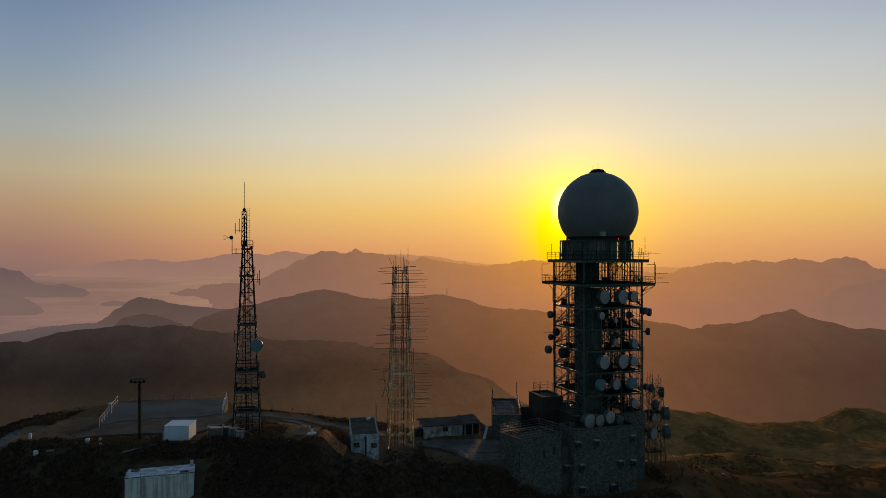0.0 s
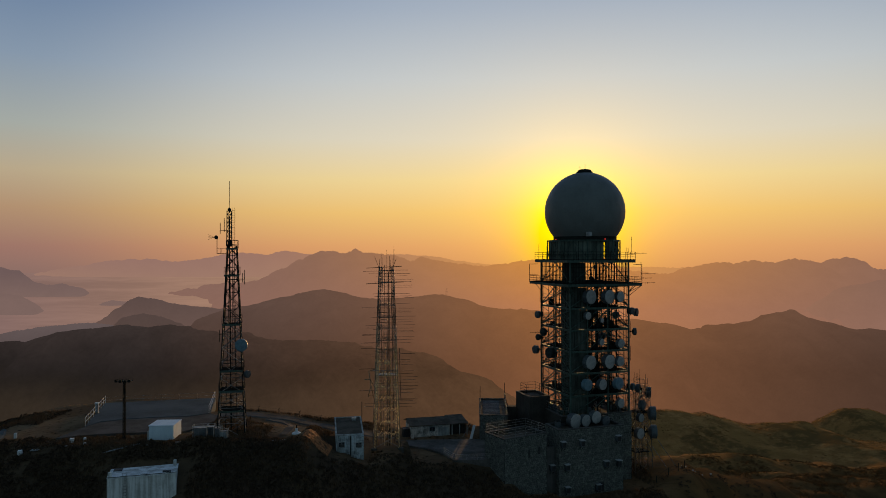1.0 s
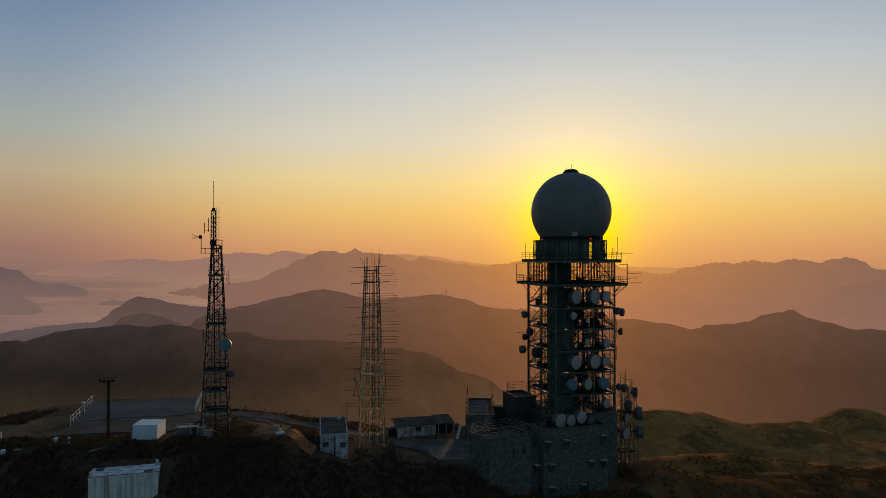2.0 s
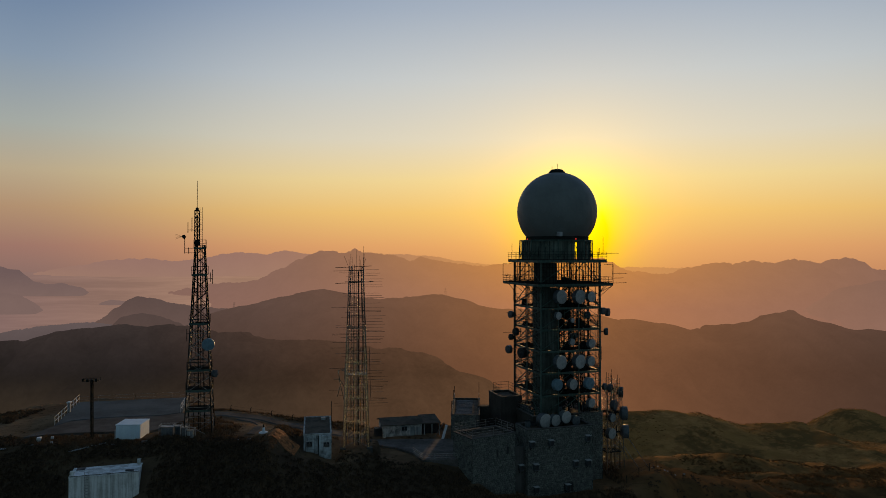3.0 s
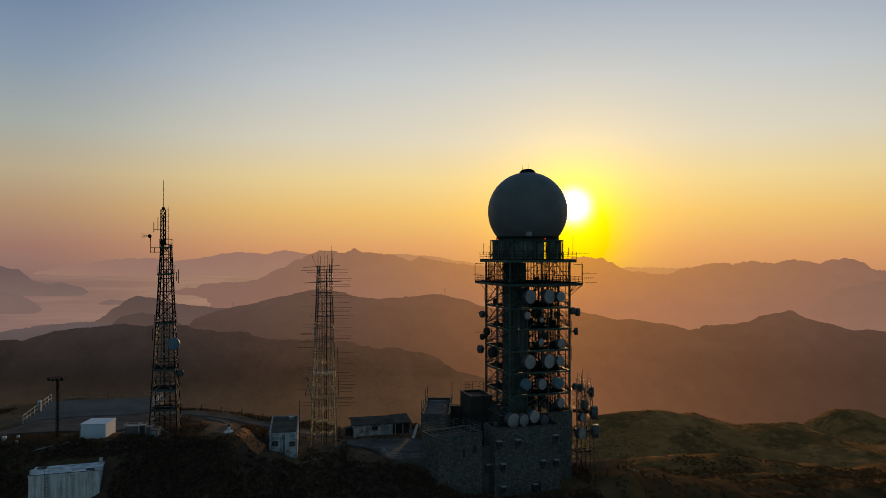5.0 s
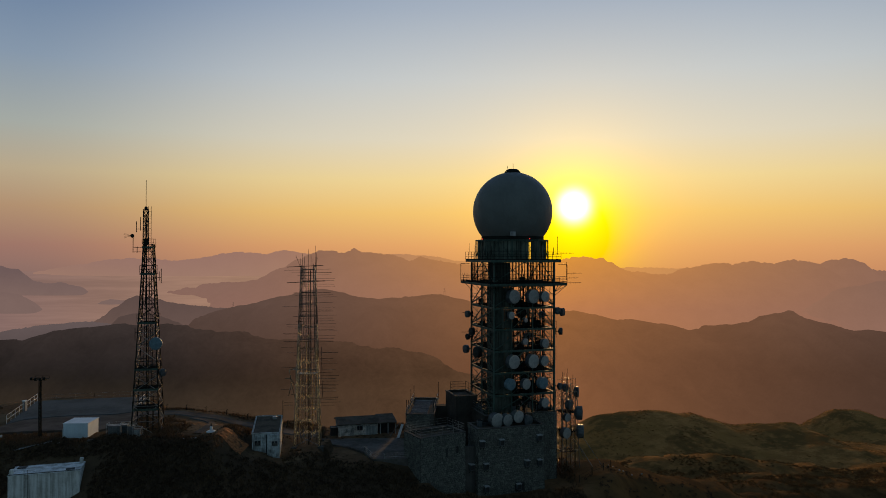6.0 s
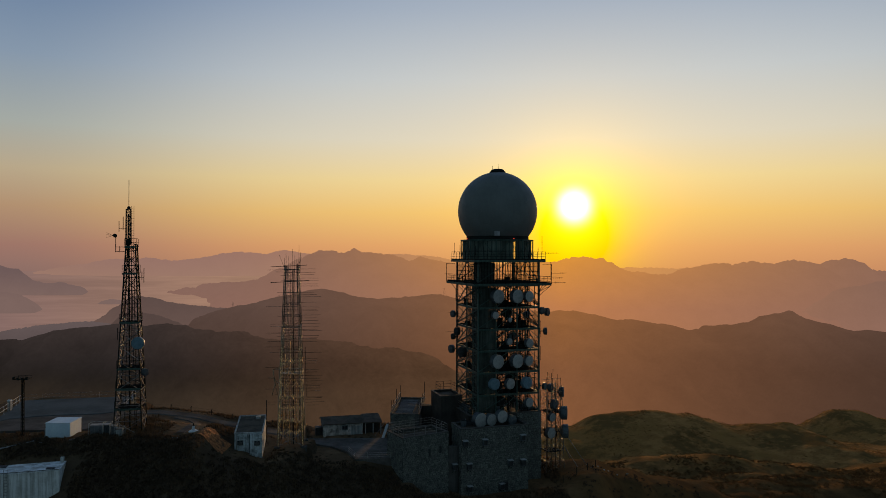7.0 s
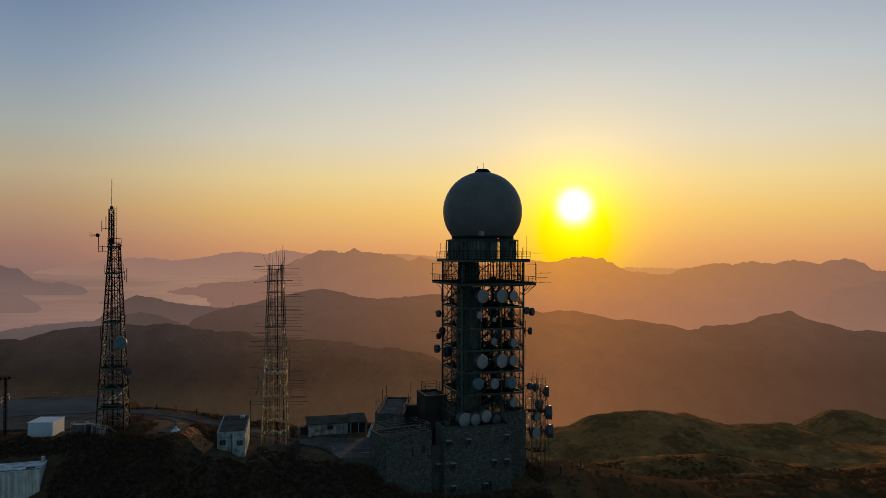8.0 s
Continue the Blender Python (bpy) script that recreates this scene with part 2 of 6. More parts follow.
def soft_box(bm, x0, x1, y0, y1, z0, z1, r=0.03, m=None):
    """A box with bevelled edges."""
    vs = box(bm, x0, x1, y0, y1, z0, z1)
    edges = list({e for v in vs for e in v.link_edges})
    made = bmesh.ops.bevel(bm, geom=edges, offset=r, segments=1, affect="EDGES")
    if m is not None:
        bmesh.ops.transform(bm, matrix=m, verts=list({v for f in made["faces"] for v in f.verts} | {v for v in vs if v.is_valid}))


def bar(bm, p, q, r, n=4, r2=None):
    """A straight member from p to q."""
    p, q = Vector(p), Vector(q)
    way = (q - p).normalized()
    side = way.cross(Vector((0, 0, 1)) if abs(way.z) < 0.95 else Vector((1, 0, 0))).normalized()
    up = side.cross(way)
    rings = []
    for at, rad in ((p, r), (q, r if r2 is None else r2)):
        rings.append([bm.verts.new(at + rad * (math.cos(a) * side + math.sin(a) * up)) for a in (math.tau * (k + 0.5) / n for k in range(n))])
    for k in range(n):
        bm.faces.new((rings[0][k], rings[0][(k + 1) % n], rings[1][(k + 1) % n], rings[1][k]))
    bm.faces.new(rings[0][::-1])
    bm.faces.new(rings[1])


def lathe(bm, profile, n=32, m=None):
    """A turned form about z from (radius, height) pairs."""
    rings = []
    for r, z in profile:
        rings.append([bm.verts.new((max(r, 1e-4) * math.cos(math.tau * k / n), max(r, 1e-4) * math.sin(math.tau * k / n), z)) for k in range(n)])
    for a, b in zip(rings, rings[1:]):
        for k in range(n):
            bm.faces.new((a[k], a[(k + 1) % n], b[(k + 1) % n], b[k]))
    if m is not None:
        bmesh.ops.transform(bm, matrix=m, verts=[v for ring in rings for v in ring])


def mesh_of(name, bm, material, smooth=False):
    bmesh.ops.recalc_face_normals(bm, faces=bm.faces)
    me = bpy.data.meshes.new(name)
    bm.to_mesh(me)
    bm.free()
    me.materials.append(material)
    if smooth:
        me.polygons.foreach_set("use_smooth", [True] * len(me.polygons))
    return me


def part(name, bm, material, parent, label="", smooth=False, at=None):
    ob = new(name, mesh_of(name, bm, material, smooth))
    ob.parent = parent
    if at is not None:
        ob.matrix_basis = at
    return tagged(ob, label)


def thing(name, at, label, category, group="", kind=""):
    ob = new(name)
    ob.empty_display_size = 0.3
    ob.matrix_basis = at
    return tagged(ob, label, category, group, kind)


def solid(name, bm, material, label, category, kind="", at=None, group="", smooth=False):
    ob = new(name, mesh_of(name, bm, material, smooth))
    if at is not None:
        ob.matrix_basis = at
    return tagged(ob, label, category, group, kind)


def one_box(name, dims, material, parent, label="", r=0.0, at=None):
    bm = bmesh.new()
    soft_box(bm, *dims, r) if r else box(bm, *dims)
    return part(name, bm, material, parent, label, at=at)


def one_bar(name, p, q, r, material, parent, label="", n=4):
    bm = bmesh.new()
    bar(bm, p, q, r, n)
    return part(name, bm, material, parent, label, smooth=n > 4)


# ---- ground ----
STATION = pose(23.82, 109.5, 0, 0, 0, 17.5)        # the radar station's own axes: u along its front, v to its back
STATION_BACK = STATION.inverted()


def along(v, knots):
    """Smooth value at v through (place, value) knots."""
    if v <= knots[0][0]:
        return knots[0][1]
    for (a, p), (b, q) in zip(knots, knots[1:]):
        if v <= b:
            k = (v - a) / (b - a)
            return p + (q - p) * k * k * (3 - 2 * k)
    return knots[-1][1]


def fbm(x, y, z=0.0, octaves=5):
    return noise.fractal(Vector((x, y, z)), 0.9, 2.1, octaves)


TOP = [(-110, 2.0), (-80, 10.5), (-58, 15.4), (-45, 16.0), (-22, 16.8), (-15.5, 16.9), (-12.9, 14.8), (-11.8, 14.1), (-8.3, 13.1), (-6, 13.2), (4, 12.3), (9, 11.6), (14, 7.6), (20, 6.5), (29, 6.6), (38, 7.9), (45, 4.6), (53, 0.8), (62, -2.2), (79, -11.5), (110, -28), (200, -54)]
REAR = [(-45, 16.0), (-36, 16.2), (-27, 16.3), (-22, 16.0), (-15.5, 15.0), (-11, 14.0), (-6, 13.2), (4, 12.3)]      # along the back of the hilltop
FRONT = [(-70, 93), (-40, 90), (-15, 88), (0, 98), (9, 99), (13, 94), (25, 94), (36, 102), (44, 112), (53, 121), (62, 128), (79, 145), (110, 170)]
BACK = [(-70, 112), (-55, 119), (-37.6, 119), (-34.4, 108.2), (-15, 107.8), (-8, 110), (12, 118), (28, 116), (37, 111), (44, 117), (53, 126), (62, 133), (79, 150), (110, 175)]

ROADS = (
    ([(-32.0, 106.6), (-27.5, 106.3), (-22.0, 105.7), (-17.0, 104.9), (-12.8, 104.3), (-8.8, 105.0), (-4.9, 106.0)], 3.0),      # along the back of the hilltop
    ([(-23.5, 104.2), (-20.2, 102.2), (-18.7, 98.5), (-18.4, 95.0), (-18.5, 91.8)], 1.5),                                   # spur to the knoll
)


def off_road(x, y):
    """Distance from the middle of the nearest track."""
    best = 99.0
    if -34 < x < -3 and 90 < y < 109:
        p = Vector((x, y))
        for line, _ in ROADS:
            for a, b in zip(line, line[1:]):
                a, b = Vector(a), Vector(b)
                k = max(0.0, min(1.0, (p - a).dot(b - a) / (b - a).length_squared))
                best = min(best, (p - a.lerp(b, k)).length)
    return best


MOUND = [(20, -125), (80, -110), (118, -101), (141, -92), (169, -86), (190, -86), (212, -89), (234, -95), (250, -99), (275, -98), (296, -98), (330, -112), (420, -118), (700, -118)]
SUMMIT = [(330, -186), (420, -168), (449, -163), (468, -154), (483, -145), (511, -146), (538, -154), (570, -160), (700, -166)]


def height(x, y):
    """The ground's height over the plan."""
    d = math.hypot(x, y)
    base = along(x, TOP)
    if -45 < x < 4:
        base += (along(x, REAR) - base) * along(y, [(95.5, 0.0), (103.0, 1.0)])
    front, back = along(x, FRONT), along(x, BACK)
    a, b = max(0.0, front - y), max(0.0, y - back)
    z = base - 0.52 * a * a / (a + 2.5) - 0.5 * b * b / (b + 4.0)
    z = max(z, -720 + 14 * fbm(x / 300, y / 300))
    if -54 < x < -24 and 94.5 < y < 125:                # the levelled yard
        z = min(z, 15.85 + 0.13 * max(0.0, x + 33.0))
    if -5.3 < x < 11 and 96 < y < 114 and (x > -3.0 or y > 104):                  # the forecourt and the long house's plot
        z = min(z, 11.9 if y < 108.5 else 12.2)
    z += 0.35 * math.exp(-((x + 15.2) / 1.5) ** 2 - ((y - 92.6) / 2.2) ** 2)            # the knoll above the cut bank
    z -= 2.4 * math.exp(-((x + 31) / 6) ** 2 - ((y - 78.3) / 3.4) ** 2)
    # the grassy shoulders beyond the station
    k = along(x / max(y, 30.0), [(0.05, 0.0), (0.13, 1.0)]) if y > 60 else 0.0
    if k > 0:
        far = along(y, [(110, -14), (170, -34), (300, -62), (420, -88), (500, -102), (580, -107), (680, -150), (850, -188), (1000, -230), (1250, -330), (1750, -700)])
        far += (along(x, MOUND) + 107) * math.exp(-((y - 580) / 60) ** 2) + (along(x, SUMMIT) + 188) * math.exp(-((y - 850) / 75) ** 2)
        far += min(1.0, d / 400) * (3.0 * fbm(x / 90, y / 90, 3.0) + 2.0 * fbm(x / 30, y / 30, 7.0) + 0.8 * fbm(x / 9, y / 9, 2.0))
        far += (8.0 * fbm(x / 115, y / 90, 12.0) + 2.5 * fbm(x / 34, y / 30, 6.0)) * along(y, [(130, 0.0), (230, 1.0), (450, 1.0), (560, 0.0)])
        z = max(z, z + (far - z) * k)
    near = 1.0 if d < 190 else 0.0
    return z + near * (0.22 * fbm(x / 6, y / 6) + 0.07 * fbm(x / 1.4, y / 1.4, 5.0)) * (0.25 if flat(x, y) else 1.0)


def flat(x, y):
    return (-57 < x < -31 and 94.5 < y < 119) or (-6 < x < 9 and 96 < y < 114) or off_road(x, y) < 2.3


def ground_material():
    m = bpy.data.materials.new("dry_hill_grass")
    m.use_nodes = True
    g = Nodes(m.node_tree)
    bsdf = m.node_tree.nodes["Principled BSDF"]
    p = g.add("ShaderNodeNewGeometry").outputs["Position"]
    big = g.noise(0.012, 6.0, 0.6, p)
    mid = g.noise(0.11, 6.0, 0.65, p)
    fine = g.noise(1.3, 5.0, 0.7, p)
    c = g.mix(g.span(mid, 0.42, 0.62), (0.080, 0.057, 0.040, 1), (0.128, 0.089, 0.058, 1))
    c = g.mix(g.span(big, 0.45, 0.62), c, (0.080, 0.060, 0.036, 1))
    # lighter brown on the level top, darker on the slope before it
    sy = g.add("ShaderNodeSeparateXYZ")
    g.link(p, sy.inputs[0])
    sn = g.add("ShaderNodeSeparateXYZ")
    g.link(g.add("ShaderNodeNewGeometry").outputs["Normal"], sn.inputs[0])
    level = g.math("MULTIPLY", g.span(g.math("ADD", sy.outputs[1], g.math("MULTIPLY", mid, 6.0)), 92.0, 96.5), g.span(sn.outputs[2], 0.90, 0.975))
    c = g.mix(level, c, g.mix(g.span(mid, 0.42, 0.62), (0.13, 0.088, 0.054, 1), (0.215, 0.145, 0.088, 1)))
    # dry grass on the shoulders away from the summit, warm haze painted into it
    sx = g.add("ShaderNodeSeparateXYZ")
    g.link(p, sx.inputs[0])
    haze_tint = g.span(g.math("ADD", sx.outputs[0], g.math("MULTIPLY", big, 40.0)), 36.0, 66.0)
    dry = g.mix(g.span(mid, 0.40, 0.62), (0.255, 0.130, 0.044, 1), (0.37, 0.190, 0.066, 1))
    dry = g.mix(g.span(big, 0.45, 0.62), dry, (0.27, 0.142, 0.046, 1))
    # scrub grows in patches over them
    patch = g.math("ADD", g.math("MULTIPLY", g.noise(0.026, 5.0, 0.6, p), 0.65), g.math("MULTIPLY", g.noise(0.16, 4.0, 0.65, p), 0.35))
    dry = g.mix(g.span(patch, 0.45, 0.57, 0.0, 0.85), dry, (0.125, 0.074, 0.027, 1))
    # scrub in the hollow before them, base colour darkened to offset the sunlight
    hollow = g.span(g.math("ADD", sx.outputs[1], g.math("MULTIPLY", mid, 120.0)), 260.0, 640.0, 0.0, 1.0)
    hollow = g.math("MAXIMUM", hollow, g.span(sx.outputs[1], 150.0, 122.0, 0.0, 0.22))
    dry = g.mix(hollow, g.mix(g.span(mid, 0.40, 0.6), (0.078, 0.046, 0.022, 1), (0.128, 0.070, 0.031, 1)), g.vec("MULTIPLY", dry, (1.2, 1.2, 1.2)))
    c = g.mix(haze_tint, c, dry)
    c = g.mix(g.math("MULTIPLY", g.span(fine, 0.52, 0.72), g.span(haze_tint, 0.0, 1.0, 1.0, 0.35)), c, (0.026, 0.020, 0.012, 1))
    g.put(bsdf.inputs["Base Color"], c)
    bsdf.inputs["Roughness"].default_value = 0.95
    bsdf.inputs["Specular IOR Level"].default_value = 0.0
    b = g.add("ShaderNodeBump")
    b.inputs["Strength"].default_value = 0.8
    b.inputs["Distance"].default_value = 0.25
    g.link(fine, b.inputs["Height"])
    g.link(b.outputs[0], bsdf.inputs["Normal"])
    return m


GRASS = ground_material()


def build_ground():
    cx, cy, sectors = 0.0, 99.0, 620
    radii = [0.0]
    while radii[-1] < 1750:
        r = radii[-1]
        radii.append(r + (0.75 if r < 62 else 0.0125 * r))
    verts, faces = [], []
    for r in radii[1:]:
        for k in range(sectors):
            a = math.tau * k / sectors
            x, y = cx + r * math.cos(a), cy + r * math.sin(a)
            verts.append((x, y, height(x, y)))
    verts.append((cx, cy, height(cx, cy)))
    for i in range(len(radii) - 2):
        for k in range(sectors):
            j = (k + 1) % sectors
            faces.append((i * sectors + k, i * sectors + j, (i + 1) * sectors + j, (i + 1) * sectors + k))
    for k in range(sectors):
        faces.append((len(verts) - 1, (k + 1) % sectors, k))
    me = bpy.data.meshes.new("ground")
    me.from_pydata(verts, [], faces)
    me.flip_normals() if me.polygons[0].normal.z < 0 else None
    me.polygons.foreach_set("use_smooth", [True] * len(me.polygons))
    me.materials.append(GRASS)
    tagged(new("ground", me), "dry grassy hilltop falling away into dark slopes", "ground", kind="structure")


build_ground()

# ---- the distance ----
EYE_X, EYE_Z, UNIT = 9.0, 40.0, 1255.0


def ridge(name, label, material, depth, crest, foot, reach, rough, seed, spur=0.3):
    """A range of hills across the view: crest given as (side, height) in thousandths of the depth, falling to foot in front of and behind it."""
    cols, rows = 900, 26
    deep, low = reach, foot
    x0, x1 = crest[0][0], crest[-1][0]
    verts, faces = [], []
    for i in range(cols + 1):
        s = x0 + (x1 - x0) * i / cols
        jag = 1 - 2 * abs(fbm(s / 26, seed)) + 0.6 * fbm(s / 9, seed + 9) + 0.35 * fbm(s / 2.6, seed + 5) + 0.2 * fbm(s / 0.9, seed + 2)
        top = EYE_Z + depth * (along_line(s, crest) + rough * (jag - 0.5)) / 1000
        reach = along(s, deep) if isinstance(deep, list) else deep
        foot = along(s, low) if isinstance(low, list) else low
        for j in range(rows + 1):
            k = -1 + 2 * j / rows
            lean = spur * reach * fbm(s / 60, k * 2.0, seed) * (1 - abs(k))
            y = depth + reach * k + lean * 0.6
            drop = abs(k) ** 1.25
            z = top + (foot - top) * drop + (0.10 * (top - foot) * fbm(s / 30, k * 3, seed + 4) * math.sin(math.pi * abs(k)))
            verts.append((EYE_X + s / 1000 * depth, y, z))
    for i in range(cols):
        for j in range(rows):
            a = i * (rows + 1) + j
            faces.append((a, a + rows + 1, a + rows + 2, a + 1))
    me = bpy.data.meshes.new(name)
    me.from_pydata(verts, [], faces)
    me.polygons.foreach_set("use_smooth", [True] * len(me.polygons))
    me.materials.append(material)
    return tagged(new(name, me), label, "backdrop", kind="structure")


def along_line(v, knots):
    for (a, p), (b, q) in zip(knots, knots[1:]):
        if v <= b:
            k = (v - a) / (b - a)
            return p + (q - p) * (0.75 * k + 0.25 * k * k * (3 - 2 * k))
    return knots[-1][1]


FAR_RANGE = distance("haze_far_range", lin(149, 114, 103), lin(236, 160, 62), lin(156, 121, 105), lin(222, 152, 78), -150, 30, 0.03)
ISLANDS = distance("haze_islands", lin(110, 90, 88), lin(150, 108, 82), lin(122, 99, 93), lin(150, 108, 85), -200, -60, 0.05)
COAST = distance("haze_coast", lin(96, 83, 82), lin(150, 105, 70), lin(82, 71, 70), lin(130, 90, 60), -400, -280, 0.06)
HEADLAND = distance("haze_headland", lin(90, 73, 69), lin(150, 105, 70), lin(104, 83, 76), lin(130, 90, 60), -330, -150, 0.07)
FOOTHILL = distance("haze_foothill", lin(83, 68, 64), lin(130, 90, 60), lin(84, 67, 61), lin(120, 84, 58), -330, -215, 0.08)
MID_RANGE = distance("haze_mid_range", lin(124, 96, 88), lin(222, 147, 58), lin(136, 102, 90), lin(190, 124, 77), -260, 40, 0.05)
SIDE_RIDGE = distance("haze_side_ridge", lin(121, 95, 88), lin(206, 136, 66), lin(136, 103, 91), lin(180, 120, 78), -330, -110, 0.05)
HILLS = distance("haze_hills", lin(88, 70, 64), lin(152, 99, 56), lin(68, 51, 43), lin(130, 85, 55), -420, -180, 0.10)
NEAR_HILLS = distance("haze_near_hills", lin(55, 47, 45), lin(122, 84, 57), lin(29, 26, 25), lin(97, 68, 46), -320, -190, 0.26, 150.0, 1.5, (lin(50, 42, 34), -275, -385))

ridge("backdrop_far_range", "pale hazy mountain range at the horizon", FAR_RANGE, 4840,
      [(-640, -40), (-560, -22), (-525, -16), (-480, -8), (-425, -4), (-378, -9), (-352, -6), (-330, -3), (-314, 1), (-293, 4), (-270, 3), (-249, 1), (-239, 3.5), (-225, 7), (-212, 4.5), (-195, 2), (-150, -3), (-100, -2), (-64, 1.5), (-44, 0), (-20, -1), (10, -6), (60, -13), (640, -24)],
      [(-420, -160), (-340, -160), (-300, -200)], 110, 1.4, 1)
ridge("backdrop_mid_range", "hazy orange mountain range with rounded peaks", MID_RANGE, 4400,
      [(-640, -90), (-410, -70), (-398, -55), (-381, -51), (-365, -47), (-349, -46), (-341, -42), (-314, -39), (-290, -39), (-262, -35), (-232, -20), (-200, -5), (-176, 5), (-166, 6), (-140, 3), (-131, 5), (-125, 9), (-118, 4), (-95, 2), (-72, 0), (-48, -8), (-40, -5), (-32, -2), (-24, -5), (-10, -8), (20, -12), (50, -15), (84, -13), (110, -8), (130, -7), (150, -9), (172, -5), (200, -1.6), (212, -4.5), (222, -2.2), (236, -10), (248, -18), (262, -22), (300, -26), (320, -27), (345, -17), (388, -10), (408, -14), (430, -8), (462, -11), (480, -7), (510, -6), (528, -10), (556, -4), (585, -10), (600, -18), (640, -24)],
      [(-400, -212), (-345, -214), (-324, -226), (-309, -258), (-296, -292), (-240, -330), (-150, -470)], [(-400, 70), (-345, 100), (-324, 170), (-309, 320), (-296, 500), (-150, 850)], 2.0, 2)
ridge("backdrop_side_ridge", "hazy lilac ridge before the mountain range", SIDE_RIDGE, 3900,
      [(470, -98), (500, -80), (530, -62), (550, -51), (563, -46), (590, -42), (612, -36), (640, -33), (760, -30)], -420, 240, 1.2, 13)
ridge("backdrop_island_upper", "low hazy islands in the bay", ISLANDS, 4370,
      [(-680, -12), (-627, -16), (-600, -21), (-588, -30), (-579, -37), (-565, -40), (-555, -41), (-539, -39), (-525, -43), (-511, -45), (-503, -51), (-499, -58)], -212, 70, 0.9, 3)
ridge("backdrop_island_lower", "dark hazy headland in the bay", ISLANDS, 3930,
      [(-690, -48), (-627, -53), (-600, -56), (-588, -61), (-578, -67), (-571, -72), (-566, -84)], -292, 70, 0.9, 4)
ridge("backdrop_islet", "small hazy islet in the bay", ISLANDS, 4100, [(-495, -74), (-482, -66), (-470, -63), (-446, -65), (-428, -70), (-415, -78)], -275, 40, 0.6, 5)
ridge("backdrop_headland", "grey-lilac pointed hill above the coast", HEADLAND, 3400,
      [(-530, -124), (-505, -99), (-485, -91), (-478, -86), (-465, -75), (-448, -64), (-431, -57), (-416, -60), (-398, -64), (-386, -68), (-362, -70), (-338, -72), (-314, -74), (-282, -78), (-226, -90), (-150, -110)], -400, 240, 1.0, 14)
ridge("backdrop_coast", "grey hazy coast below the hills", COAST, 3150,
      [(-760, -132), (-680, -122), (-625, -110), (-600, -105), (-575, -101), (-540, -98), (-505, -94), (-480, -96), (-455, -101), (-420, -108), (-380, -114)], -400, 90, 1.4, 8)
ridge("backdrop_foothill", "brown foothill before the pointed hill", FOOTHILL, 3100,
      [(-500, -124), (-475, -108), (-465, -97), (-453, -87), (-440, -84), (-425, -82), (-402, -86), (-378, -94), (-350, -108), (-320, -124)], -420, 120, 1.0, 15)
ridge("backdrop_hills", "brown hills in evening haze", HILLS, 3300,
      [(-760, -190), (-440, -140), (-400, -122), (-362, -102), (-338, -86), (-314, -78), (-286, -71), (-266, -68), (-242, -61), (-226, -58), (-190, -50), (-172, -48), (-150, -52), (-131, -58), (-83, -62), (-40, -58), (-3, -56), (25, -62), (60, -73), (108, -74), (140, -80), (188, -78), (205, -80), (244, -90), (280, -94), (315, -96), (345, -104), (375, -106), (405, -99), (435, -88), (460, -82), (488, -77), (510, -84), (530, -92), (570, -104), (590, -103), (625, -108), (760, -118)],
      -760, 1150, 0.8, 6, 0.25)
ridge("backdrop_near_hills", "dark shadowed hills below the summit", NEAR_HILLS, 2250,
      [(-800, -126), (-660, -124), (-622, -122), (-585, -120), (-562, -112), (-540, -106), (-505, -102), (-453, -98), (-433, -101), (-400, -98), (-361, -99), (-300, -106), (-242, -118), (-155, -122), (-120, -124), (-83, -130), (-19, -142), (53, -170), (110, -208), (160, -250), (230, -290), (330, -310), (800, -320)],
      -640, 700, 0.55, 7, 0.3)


def build_sea():
    m = bpy.data.materials.new("glowing_sea")
    m.use_nodes = True
    g = Nodes(m.node_tree)
    b = m.node_tree.nodes["Principled BSDF"]
    b.inputs["Base Color"].default_value = (0.02, 0.025, 0.03, 1)
    b.inputs["Roughness"].default_value = 0.6
    b.inputs["Specular IOR Level"].default_value = 0.0
    sp = g.add("ShaderNodeSeparateXYZ")
    g.link(g.add("ShaderNodeNewGeometry").outputs["Position"], sp.inputs[0])
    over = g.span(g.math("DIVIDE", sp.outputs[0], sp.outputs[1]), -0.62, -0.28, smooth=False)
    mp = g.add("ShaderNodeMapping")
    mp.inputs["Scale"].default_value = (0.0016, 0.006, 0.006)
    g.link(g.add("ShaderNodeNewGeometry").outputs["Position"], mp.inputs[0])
    calm = g.span(g.noise(1.0, 5.0, 0.62, mp.outputs[0]), 0.32, 0.68, 0.88, 1.09)       # streaky noise through the painted glow
    # the sky's reflection is put in as emission, brighter toward the sun
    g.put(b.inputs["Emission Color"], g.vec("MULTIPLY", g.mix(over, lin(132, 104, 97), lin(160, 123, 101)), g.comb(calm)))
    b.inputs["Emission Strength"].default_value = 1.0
    verts, faces, n = [], [], 60
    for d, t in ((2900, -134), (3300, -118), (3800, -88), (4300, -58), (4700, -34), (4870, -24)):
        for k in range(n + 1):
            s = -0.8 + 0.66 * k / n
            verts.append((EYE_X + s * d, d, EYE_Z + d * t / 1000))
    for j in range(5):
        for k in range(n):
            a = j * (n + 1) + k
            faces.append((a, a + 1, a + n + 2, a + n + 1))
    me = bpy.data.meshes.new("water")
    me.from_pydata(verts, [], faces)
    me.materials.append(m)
    tagged(new("water", me), "calm pale sea with the evening sky's glow painted in", "sea", kind="structure")


build_sea()


